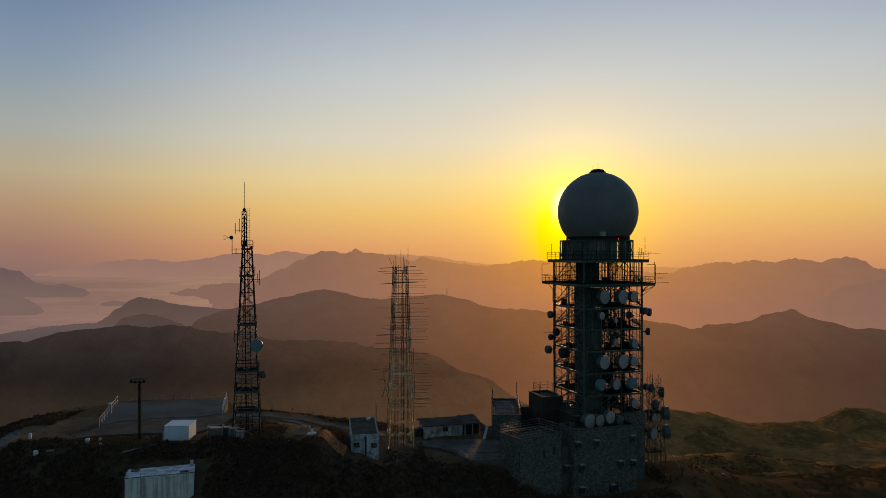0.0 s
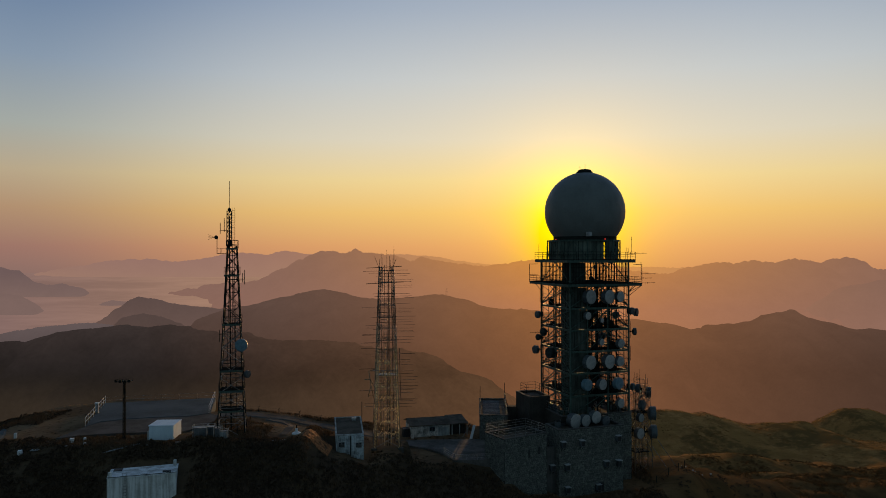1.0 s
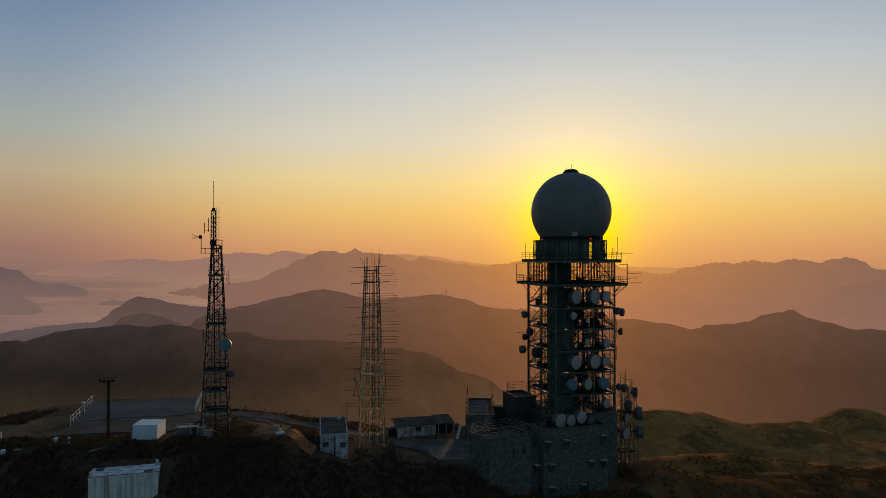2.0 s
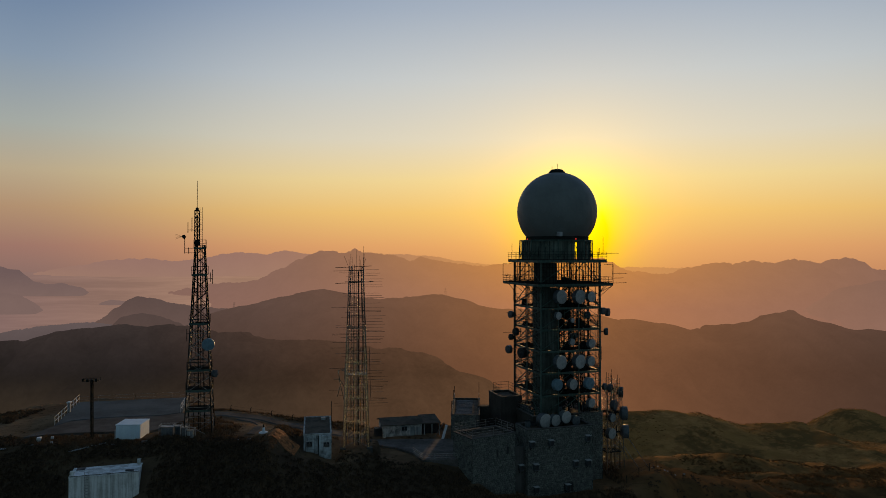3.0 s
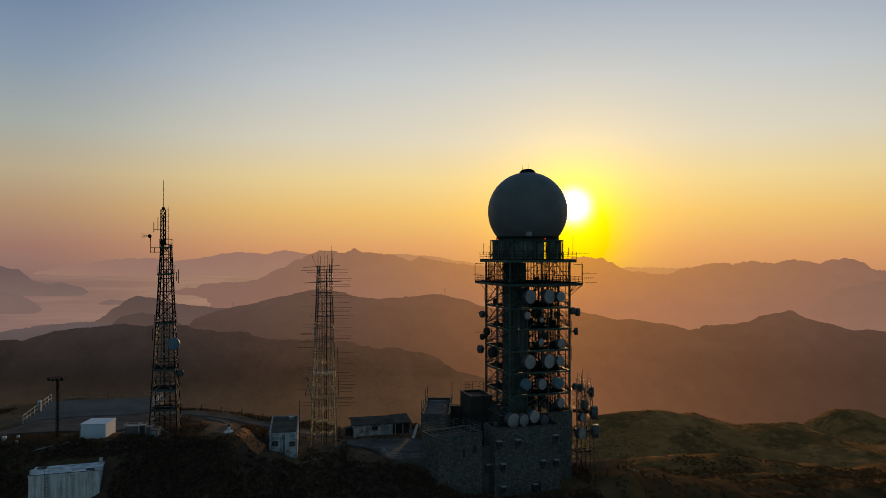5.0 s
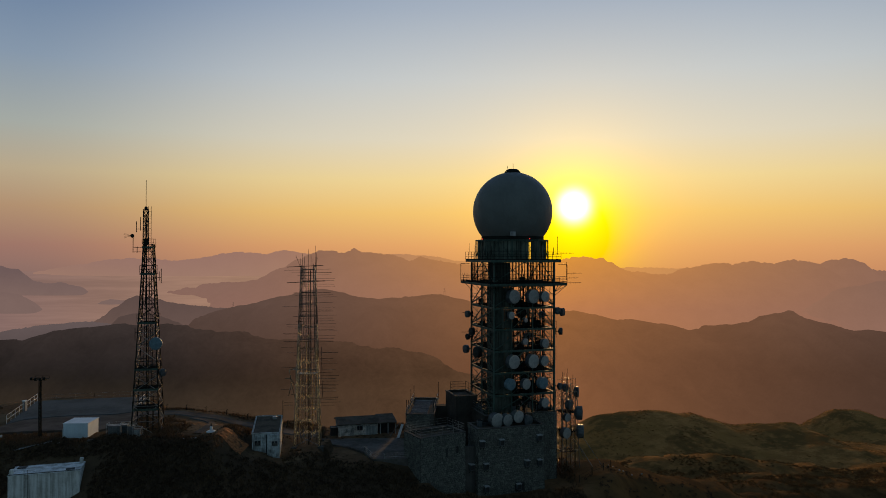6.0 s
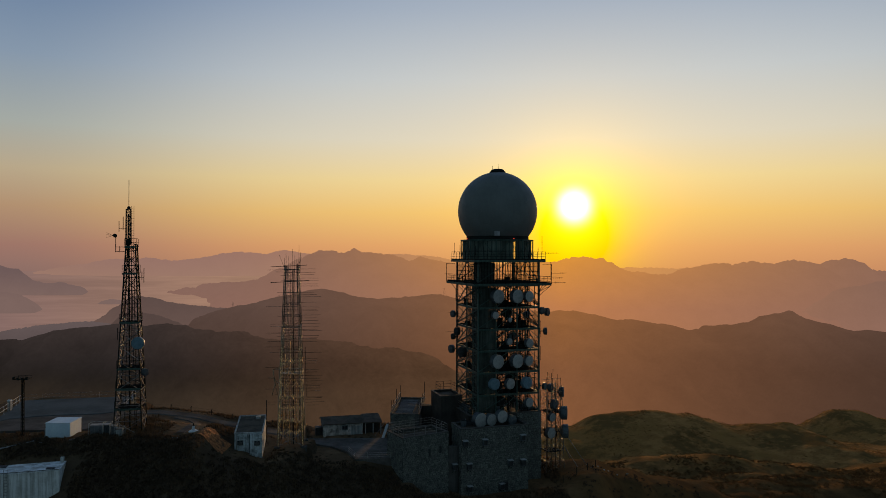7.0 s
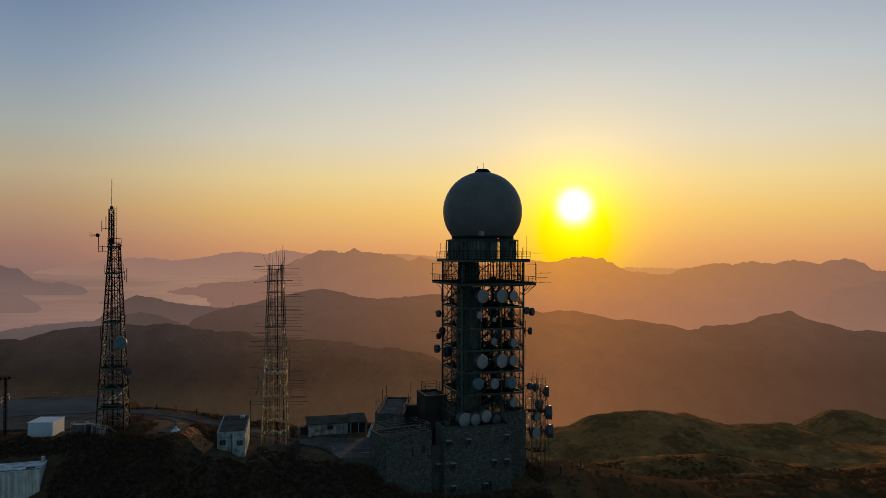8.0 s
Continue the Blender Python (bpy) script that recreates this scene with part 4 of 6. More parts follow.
# ---- radome ----
def build_radome():
    R, base = 6.06, 42.35
    t = thing("radome", STATION @ pose(-0.2, -0.75, base), "grey-white spherical radome of many panels on the tower", "radome")
    cz = 46.67 - base
    bm = bmesh.new()
    lathe(bm, [(4.6, 0.004), (4.75, 0.004), (4.75, 0.5), (4.6, 0.5)], 48)
    part("base_ring", bm, STEEL, t, "dark steel base ring", smooth=False)
    # backing shell, seen in the joints
    bm = bmesh.new()
    prof = []
    for k in range(33):
        a = -0.70 + (math.pi / 2 + 0.70) * k / 32
        prof.append(((R - 0.045) * math.cos(a), cz + (R - 0.045) * math.sin(a)))
    lathe(bm, prof, 64)
    part("seam_shell", bm, SEAM, t, "grey joint strips", smooth=True)
    # panels: one about each vertex of a geodesic sphere
    ico = bmesh.new()
    bmesh.ops.create_icosphere(ico, subdivisions=3, radius=1.0)
    turn = Euler((0.3, 0.2, 0.5)).to_matrix()
    for v in ico.verts:
        n = (turn @ v.co).normalized()
        if n.z < -0.70:
            continue
        # order the centres of the faces round the vertex
        side = n.orthogonal().normalized()
        up = n.cross(side)
        cs = [(turn @ f.calc_center_median()).normalized() for f in v.link_faces]
        cs.sort(key=lambda c: math.atan2(c.dot(up), c.dot(side)))
        rim = []
        for a, b in zip(cs, cs[1:] + cs[:1]):
            rim += [a, (a + b).normalized()]
        bm = bmesh.new()
        mid = bm.verts.new(n * R)
        r1 = [bm.verts.new(n.lerp(c, 0.5).normalized() * R) for c in rim]
        r2 = [bm.verts.new(n.lerp(c, 0.993).normalized() * R) for c in rim]
        r2b = [bm.verts.new(x.co) for x in r2]
        r3 = [bm.verts.new(n.lerp(c, 0.997).normalized() * (R - 0.025)) for c in rim]
        m = len(rim)
        for k in range(m):
            j = (k + 1) % m
            bm.faces.new((mid, r1[k], r1[j]))
            bm.faces.new((r1[k], r2[k], r2[j], r1[j]))
            bm.faces.new((r2b[k], r3[k], r3[j], r2b[j]))
        if min((c.z for c in rim)) < -0.695:
            low = [x for x in bm.verts if x.co.z < -0.69 * R]
            for x in low:
                h = math.hypot(x.co.x, x.co.y)
                rr = x.co.length
                z = -0.69 * R
                w = math.sqrt(max(0.01, rr * rr - z * z))
                x.co = (x.co.x / h * w, x.co.y / h * w, z)
        part("panel", bm, RADOME, t, smooth=True, at=pose(0, 0, cz))
    ico.free()
    bm = bmesh.new()
    lathe(bm, [(1.25, cz + R - 0.16), (1.22, cz + R + 0.08), (1.05, cz + R + 0.14), (0.95, cz + R + 0.34), (0.7, cz + R + 0.44), (0.0, cz + R + 0.46)], 24)
    part("top_cap", bm, STEEL, t, "dark round cap")
    for u, v, h in ((0.15, 0.1, 0.95), (-0.9, -0.2, 0.5)):
        one_bar("lightning_rod", (u, v, cz + R + 0.4), (u, v, cz + R + 0.4 + h), 0.03, STEEL, t, n=6)
    # service hatch low on the front
    one_box("hatch", (-2.35, -1.65, -5.15, -4.6, 0.45, 1.1), PALE_SHEET, t, "small grey service hatch", 0.04)
    for a in (-3.1, -1.45):
        bm = bmesh.new()
        lathe(bm, [(0.0, 0.0), (0.07, 0.0), (0.075, 0.1), (0.05, 0.16), (0.0, 0.17)], 12)
        part("warning_lamp", bm, RED_LAMP, t, "red obstruction lamp", at=pose(5.0 * math.cos(a), 5.0 * math.sin(a), 0.0))


build_radome()


# ---- dishes ----
def make_dish(r, deep, cover, heading, at, label, shape="drum", parent_at=STATION, arm=0.8, tilt=0.0):
    """A drum-shaped microwave dish. heading: degrees its face turns to the right of the station's front normal. at: the centre of its face."""
    m = parent_at @ pose(*at) @ pose(0, 0, 0, 0, 0, heading) @ pose(0, 0, 0, 90 + tilt, 0, 0)
    t = thing("microwave_dish", m, label, "dish antenna", "microwave dishes of the station")
    bm = bmesh.new()
    lathe(bm, [(r, 0.0), (r + 0.03, 0.0), (r + 0.03, -deep), (r * 0.82, -deep - 0.18 * r), (r * 0.4, -deep - 0.36 * r), (0.0, -deep - 0.42 * r), ], 28)
    part("shroud", bm, {DISH_BLUE: DISH_BLUE, DARK_SHROUD: DARK_SHROUD}.get(cover, SHROUD), t, smooth=False)
    bm = bmesh.new()
    bulge = 0.10 * r if shape == "drum" else 0.55 * r
    lathe(bm, [(r * 1.02, 0.006)] + [(r * math.cos(a), 0.006 + bulge * math.sin(a)) for a in [math.pi / 2 * k / 7 for k in range(8)]], 28)
    part("cover", bm, cover, t, smooth=True)
    bm = bmesh.new()
    bar(bm, (0, 0, -deep - 0.2 * r), (0, 0, -deep - 0.42 * r - arm), 0.08, 6)
    part("mount", bm, STEEL, t)
    bm = bmesh.new()
    bar(bm, (0, -0.9 * r, -deep - 0.42 * r - arm), (0, 0.9 * r, -deep - 0.42 * r - arm), 0.06, 6)
    part("mount_pipe", bm, STEEL, t)
    return t


PALE, PALE_BLUE = "pale drum-shaped microwave dish fixed to the steel tower", "blue drum-shaped microwave dish fixed to the steel tower"
for u, z, r, kind in ((-2.09, 33.97, 1.09, 0), (0.94, 33.95, 1.09, 0), (2.79, 33.92, 0.84, 0), (-2.57, 31.24, 0.59, 0), (-0.30, 30.52, 0.36, 0), (-0.36, 27.36, 0.53, 0),
                      (2.85, 27.02, 0.73, 0), (-2.14, 24.48, 1.09, 0), (0.94, 24.46, 1.09, 0), (2.74, 24.42, 0.79, 0), (-2.61, 21.24, 0.88, 1), (-0.20, 21.18, 0.84, 0),
                      (2.53, 21.19, 0.92, 1), (2.80, 18.28, 0.75, 0)):
    make_dish(0.91 * r, 0.75 * r, (DISH, DISH_BLUE)[kind], 16.0, (u, -6.1, z), (PALE, PALE_BLUE)[kind], arm=0.6)
for u, z, r, dark in ((-5.0, 16.44, 1.07, 0), (-3.37, 16.40, 0.87, 0), (-1.72, 16.77, 0.91, 0), (-0.15, 16.17, 0.74, 1)):
    make_dish(0.95 * r, 0.9 * r, SHROUD if dark else DISH, 14.0, (u - 0.2, -7.2, z), "pale drum-shaped microwave dish on the stone block's roof", arm=0.2)
for v, z, r in ((4.64, 30.68, 0.52), (2.69, 28.12, 0.58), (4.47, 27.13, 0.45), (5.5, 25.05, 0.62), (0.43, 25.17, 0.8)):
    make_dish(r, 0.8 * r, SHROUD if r in (0.62, 0.52) else DARK_SHROUD, -75.0, (-5.75, v, z), "dark drum-shaped microwave dish on the tower's side", arm=0.5)
for u, v, z, r, a in ((0.4, 3.6, 33.6, 0.9, 175), (2.9, 3.2, 30.8, 0.8, 190), (-0.6, 3.0, 27.6, 0.9, 160), (2.2, 3.8, 24.4, 1.0, 185), (-1.0, 3.5, 21.0, 0.8, 170), (3.4, 3.0, 20.8, 0.9, 200), (1.0, -3.4, 18.6, 0.6, 150), (-0.6, -3.2, 18.2, 0.7, 10)):
    make_dish(r, 0.7 * r, DARK_SHROUD, a, (u, v, z), "dark microwave dish inside the tower's open bays", arm=0.3)
for u, v, z, r, a in ((6.6, -4.5, 31.42, 0.57, 40), (6.35, -4.5, 28.54, 0.52, 65), (5.3, -5.3, 31.7, 0.5, 20), (1.1, -4.2, 28.1, 0.4, 10), (3.2, -3.9, 31.1, 0.5, 160), (0.9, -3.6, 27.9, 0.5, 170)):
    make_dish(r, 0.8 * r, SHROUD, a, (u, v, z), "small dark microwave dish on the tower's edge", arm=0.4)


# ---- plant on the roofs below the tower ----
def roof_plant(count, area, z, seed, tall):
    rnd = random.Random(seed)
    for k in range(count):
        u, v = rnd.uniform(area[0], area[1]), rnd.uniform(area[2], area[3])
        w, d, h = rnd.uniform(0.25, 0.7), rnd.uniform(0.2, 0.5), rnd.uniform(0.4, tall)
        t = thing("plant_unit", STATION @ pose(u, v, z, 0, 0, rnd.choice((0, 0, 90, 12))), "dark metal plant unit on a flat roof", "plant unit", "plant units on the station's roofs")
        one_box("case", (-w, w, -d, d, 0, h), SHROUD if k % 3 else STEEL_GREEN, t, r=0.03)
        one_box("lid", (-w - 0.04, w + 0.04, -d - 0.04, d + 0.04, h + 0.002, h + 0.06), STEEL, t)
        one_bar("pipe", (w + 0.1, 0, 0), (w + 0.1, 0, h * 1.2), 0.05, GALVANISED, t, n=6)


roof_plant(9, (-5.4, 4.6, -4.3, -1.0), 16.4, 61, 1.5)
roof_plant(6, (-5.6, -5.2, -3.5, 4.0), 16.4, 62, 1.2)
roof_plant(7, (-8.2, 0.8, -6.2, -5.4), 15.5, 63, 1.0)
railing("roof_railing", [(-6.0, 4.9, 16.75), (-6.0, -4.7, 16.75), (-5.1, -4.7, 16.75)], 1.1, at=STATION, r=0.03, label="steel railing along the base block's edge")


# ---- side mast beside the radar tower ----
def lattice(t, w0, w1, h, bays, material, leg=0.07, web=0.035, kind="x", centre=(0, 0), lift=0.0, n=4, low=None):
    """Four tapered legs with rings and diagonals, as parts of t."""
    cs = ((-1, -1), (1, -1), (1, 1), (-1, 1))
    at = lambda c, z: (centre[0] + c[0] * (w0 + (w1 - w0) * z / h) / 2, centre[1] + c[1] * (w0 + (w1 - w0) * z / h) / 2, z + lift)
    for c in cs:
        one_bar("leg", at(c, 0), at(c, h), leg, material, t, n=n)
    steel = material
    zs = [h * (1 - (1 - k / bays) ** 1.12) for k in range(bays + 1)]
    for z0, z1 in zip(zs, zs[1:]):
        material = low if low and z1 < 0.62 * h else steel
        for c, d in zip(cs, cs[1:] + cs[:1]):
            one_bar("ring_bar", at(c, z1), at(d, z1), web, material, t, n=n)
            if kind in ("x", "k"):
                p, q = Vector(at(c, z1)), Vector(at(d, z1))
            if kind == "x":
                one_bar("brace", at(c, z0), at(d, z1), web, material, t, n=n)
                one_bar("brace", at(d, z0), at(c, z1), web, material, t, n=n)
            else:
                mid = p.lerp(q, 0.5)
                one_bar("brace", at(c, z0), mid, web, material, t, n=n)
                one_bar("brace", at(d, z0), mid, web, material, t, n=n)
    return at


def build_side_mast():
    t = thing("lattice_mast", STATION @ pose(8.2, -2.2, 6.9), "thin lattice mast with painted gold glints, crowded with dishes and rods", "mast")
    lattice(t, 3.0, 2.4, 12.2, 8, MAST_DARK, 0.06, 0.03)
    lattice(t, 1.4, 1.2, 13.0, 12, MAST_METAL, 0.04, 0.02, centre=(0.3, -0.2), n=6)
    for k in range(11):
        one_bar("inner_pole", (-1.2 + 0.26 * k, -0.9 + 0.6 * (k % 3), 0), (-1.2 + 0.26 * k, -0.9 + 0.6 * (k % 3), 11.4 + 0.9 * (k % 4)), 0.03, MAST_METAL, t, n=6)
    rnd = random.Random(3)
    for k in range(12):
        x, y = rnd.uniform(-1.5, 1.6), rnd.uniform(-1.2, 1.2)
        z = rnd.uniform(10.5, 12.2)
        one_bar("rod_aerial", (x, y, z), (x, y, z + rnd.uniform(2.0, 3.8)), 0.025, STEEL, t)
    for z in (12.6, 13.2, 13.9):
        one_bar("cross_arm", (-1.6, 0, z), (1.7, 0.2, z), 0.03, MAST_METAL, t)
        one_bar("cross_arm", (0.1, -1.4, z + 0.2), (0.1, 1.4, z + 0.2), 0.03, MAST_METAL, t)
    # short bars carry gold glints put into their colour
    for k in range(110):
        z, w = rnd.uniform(3.5, 12.6), 1.4
        x, y = rnd.choice(((rnd.uniform(-w, w), -w), (w, rnd.uniform(-w, w)), (rnd.uniform(-w, w), w), (-w, rnd.uniform(-w, w)), (rnd.uniform(-0.6, 0.9), -0.8)))
        one_bar("bracket_bar", (x, y, z), (x + rnd.uniform(-0.3, 0.3), y + rnd.uniform(-0.1, 0.1), z + rnd.uniform(0.15, 0.5)), 0.03, GLINT_STEEL, t)
    for z in (3.0, 6.0, 9.0):
        one_box("landing", (-1.3, 1.3, -1.2, 1.2, z, z + 0.06), GRATING, t)
    for a, b in (((1.5, -1.5, 6.0), (5.0, -3.4, 0.2)), ((1.5, 1.5, 6.0), (4.6, 2.6, 0.6)), ((1.4, -1.4, 4.0), (3.6, -3.0, 0.0))):
        one_bar("stay_strut", a, b, 0.05, GALVANISED, t)


build_side_mast()
for u, v, z, r, a, deep in ((7.63, -3.9, 15.3, 0.62, 18, 0.9), (7.31, -4.2, 13.0, 0.80, 18, 0.9), (9.8, -4.3, 15.95, 1.0, 62, 0.8), (10.2, -3.9, 13.04, 1.0, 66, 0.8), (10.1, -2.6, 18.81, 0.78, 60, 0.7)):
    make_dish(r, deep * r, DISH if a < 30 else SHROUD, a, (u, v, z), "drum-shaped microwave dish on the lattice mast", arm=0.5)
for u, v, z, r in ((6.9, -3.0, 19.9, 0.5), (8.4, -3.4, 17.1, 0.75), (8.0, -2.8, 19.6, 0.6)):
    make_dish(r, 0.8 * r, SHROUD, 35, (u, v, z), "dark microwave dish on the lattice mast", arm=0.4)


# ---- left lattice tower ----
def platform(t, w, z, material=GRATING):
    t = one_box("platform", (-w, w, -w, w, z, z + 0.1), material, t)
    one_box("edge_plate", (-w, w, -w - 0.05, -w - 0.002, z - 0.12, z + 0.12), STEEL_GREEN, t)
    cs = [(-w, -w), (w, -w), (w, w), (-w, w)]
    for c, d in zip(cs, cs[1:] + cs[:1]):
        one_bar("rail_post", (*c, z + 0.1), (*c, z + 1.1), 0.03, STEEL, t)
        one_bar("guard_rail", (*c, z + 1.1), (*d, z + 1.1), 0.03, STEEL, t)
        one_bar("guard_rail", (*c, z + 0.6), (*d, z + 0.6), 0.025, STEEL, t)


def build_left_tower():
    t = thing("lattice_tower", pose(-25.64, 93.6, 16.35, 0, 0, 12), "tall grey steel lattice tower with platforms and a whip aerial", "tower")
    lattice(t, 3.5, 1.15, 25.0, 14, STEEL, 0.10, 0.05, "x", low=MAST_GREY)
    lattice(t, 0.62, 0.55, 4.6, 8, STEEL, 0.045, 0.028, lift=25.0, centre=(-0.4, 0))
    for x, y, top in ((-0.45, 0.3, 24.0), (0.3, 0.35, 24.5), (0.1, -0.4, 22.0)):
        one_bar("cable_run", (2.0 * x, 2.0 * y, 0), (0.7 * x, 0.7 * y, top), 0.05, STEEL, t)
    for k in range(26):
        z = 0.9 + 0.92 * k
        w = (3.5 + (1.15 - 3.5) * z / 25.0) / 2
        one_bar("step_bar", (-w, -w, z), (w, -w, z + 0.2), 0.03, STEEL, t)
    one_bar("ladder_pole", (0.75, -0.8, 0), (-0.1, -0.4, 29.4), 0.05, STEEL, t)
    one_bar("cable_run", (-0.1, 0.1, 0), (-0.4, 0.1, 29.0), 0.12, STEEL, t)
    bm = bmesh.new()
    for x in (0.0, 0.34):
        bar(bm, (x, -0.35, 24.0), (x, -0.35, 30.0), 0.03)
    for k in range(18):
        bar(bm, (0.0, -0.35, 24.2 + k * 0.32), (0.34, -0.35, 24.2 + k * 0.32), 0.02)
    part("ladder", bm, STEEL, t)
    for z, w in ((3.5, 1.62), (6.1, 1.55), (8.7, 1.45), (14.7, 1.2), (21.1, 0.95), (24.6, 0.72)):
        platform(t, w, z)
    one_bar("whip_aerial", (-0.38, 0, 29.4), (-0.38, 0, 33.5), 0.035, STEEL, t, n=6)
    bm = bmesh.new()
    lathe(bm, [(0.0, 29.5), (0.2, 29.55), (0.22, 29.85), (0.1, 30.0), (0, 30.0)], 12, pose(-0.38, 0, 0))
    part("aerial_base", bm, STEEL, t)
    # side arms with small aerials
    for z, x0, x1 in ((27.0, -0.4, -1.5), (24.0, -0.6, -1.9), (24.6, -0.6, -1.9), (20.6, 0.8, 1.6), (13.4, -1.0, -1.6)):
        one_bar("side_arm", (x0, -0.3, z), (x1, -0.3, z), 0.045, STEEL, t)
    for x, z0, z1 in ((-1.5, 26.6, 28.0), (-1.0, 26.8, 28.6), (-1.9, 23.9, 26.3), (-1.4, 23.9, 24.7), (1.6, 19.9, 21.8), (1.35, 20.2, 21.4), (-1.6, 12.4, 14.0)):
        one_bar("rod_aerial", (x, -0.3, z0), (x, -0.3, z1), 0.045, STEEL, t, n=6)
    bm = bmesh.new()
    lathe(bm, [(0.0, -0.2), (0.18, -0.14), (0.27, 0.0), (0.2, 0.14), (0, 0.2)], 14, pose(-2.0, -0.3, 26.1, 80, 0, 30))
    part("small_reflector", bm, STEEL, t)
    for k in range(4):
        one_bar("feeler", (-2.2, -0.3, 26.1), (-3.0, -0.5, 25.8 + 0.22 * k), 0.02, STEEL, t)
    one_box("junction_box", (-0.55, 0.0, -0.7, -0.3, 24.9, 25.6), STEEL, t, r=0.03)
    return t


build_left_tower()
make_dish(0.78, 0.3, DISH_BLUE, 5.0, (-23.9, 91.6, 28.5), "round blue dish on the lattice tower", parent_at=Matrix(), arm=0.9)
make_dish(0.45, 0.4, SHROUD, 65.0, (-23.2, 92.6, 24.6), "small dark dish on the lattice tower", parent_at=Matrix(), arm=0.3)


# ---- middle aerial tower, bristling with rods ----
def build_aerial_tower():
    t = thing("aerial_tower", pose(-5.9, 100.6, 13.3, 0, 0, 8), "slender lattice tower bristling with horizontal aerial rods", "tower")
    half = lambda z: (3.7 + (1.95 - 3.7) * z / 25.2) / 2
    cs = ((-1, -1), (1, -1), (1, 1), (-1, 1))
    rnd = random.Random(11)
    # each leg is a slim laced column
    for cx, cy in cs:
        bm = bmesh.new()
        for ox, oy in ((0, 0), (-0.30 * cx, 0), (0, -0.30 * cy)):
            bar(bm, (cx * half(0) + ox, cy * half(0) + oy, 0), (cx * half(11.6) + ox, cy * half(11.6) + oy, 11.6), 0.05, 6)
        part("leg", bm, MAST_METAL, t, "worn silvery leg", smooth=True)
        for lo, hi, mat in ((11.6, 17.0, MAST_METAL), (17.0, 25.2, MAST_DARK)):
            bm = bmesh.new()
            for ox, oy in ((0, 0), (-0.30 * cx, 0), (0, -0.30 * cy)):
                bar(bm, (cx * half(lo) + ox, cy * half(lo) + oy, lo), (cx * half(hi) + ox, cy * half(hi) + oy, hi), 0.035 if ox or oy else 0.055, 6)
            part("upper_leg", bm, mat, t, "upper leg, duller at the top", smooth=True)
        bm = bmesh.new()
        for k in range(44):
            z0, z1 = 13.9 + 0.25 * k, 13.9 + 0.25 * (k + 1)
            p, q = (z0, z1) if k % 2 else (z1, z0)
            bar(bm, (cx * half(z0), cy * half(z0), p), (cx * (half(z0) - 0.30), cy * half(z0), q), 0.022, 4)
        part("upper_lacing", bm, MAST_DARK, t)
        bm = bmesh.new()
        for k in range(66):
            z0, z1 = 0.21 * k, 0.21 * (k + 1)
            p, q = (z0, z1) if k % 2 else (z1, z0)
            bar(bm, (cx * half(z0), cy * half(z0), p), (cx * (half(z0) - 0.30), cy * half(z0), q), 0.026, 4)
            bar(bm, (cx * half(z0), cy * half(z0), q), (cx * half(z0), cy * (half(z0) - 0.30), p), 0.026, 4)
        part("lacing", bm, GLINT_STEEL, t, "lacing bars with painted gold glints")
    rings = [1.9 + 1.62 * k for k in range(15)]
    for z in rings:
        w = half(z)
        for (a, b), (c, d) in zip(cs, cs[1:] + cs[:1]):
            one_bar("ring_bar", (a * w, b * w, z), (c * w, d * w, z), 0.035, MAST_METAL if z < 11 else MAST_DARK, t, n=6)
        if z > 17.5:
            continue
        # angle brackets cluster along each ring in the lower half, sun glints painted in
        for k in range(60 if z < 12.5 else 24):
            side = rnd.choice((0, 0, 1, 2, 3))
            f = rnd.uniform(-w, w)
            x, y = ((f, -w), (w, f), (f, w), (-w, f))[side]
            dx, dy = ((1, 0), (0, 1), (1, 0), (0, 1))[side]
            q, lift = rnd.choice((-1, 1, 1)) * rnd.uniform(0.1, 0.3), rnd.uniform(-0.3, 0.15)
            one_bar("bracket_bar", (x, y, z + lift), (x + dx * q, y + dy * q, z + lift + rnd.uniform(0.2, 0.45)), 0.042, GLINT_STEEL if z < 12.5 else MAST_METAL, t, n=4)
    for (a, b), (c, d) in zip(cs, cs[1:] + cs[:1]):
        w, v = half(0), half(1.9)
        one_bar("brace", (a * w, b * w, 0), (c * v, d * v, 1.9), 0.05, GALVANISED, t)
        one_bar("brace", (c * w, d * w, 0), (a * v, b * v, 1.9), 0.05, GALVANISED, t)
    # feeder poles and cables fill the inside
    for k in range(6):
        x, y = -0.82 + 0.3 * k, 0.5 * (k % 3 - 1)
        one_bar("feed_pole", (x * 1.7, y * 1.5, 0), (x, y, 24.6 + 0.4 * (k % 3)), 0.028 + 0.012 * (k % 2), (RUSTY, MAST_METAL, STEEL)[k % 3], t, n=6)
        one_bar("feed_pole", (x * 1.6 + 0.1, -y, 0), (x * 1.25 + 0.1, -y, 12.5 + k % 4), 0.03, (GLINT_STEEL, MAST_METAL)[k % 2], t, n=6)
    one_bar("cable_run", (0.35, -0.9, 0.1), (0.3, -0.6, 24.5), 0.085, STEEL, t)
    bm = bmesh.new()
    for x in (-0.35, 0.05):
        bar(bm, (x * 1.3, -1.0, 0.1), (x, -0.8, 24.8), 0.03)
    for k in range(60):
        z = 0.4 + 0.4 * k
        f = 1.3 - 0.3 * z / 24.8
        bar(bm, (-0.35 * f, -1.0 + 0.2 * z / 24.8, z), (0.05 * f, -1.0 + 0.2 * z / 24.8, z), 0.02)
    part("ladder", bm, MAST_METAL, t)
    one_bar("side_rod", (2.05, 0.2, 6.5), (1.85, 0.2, 13.6), 0.05, RUSTY, t)
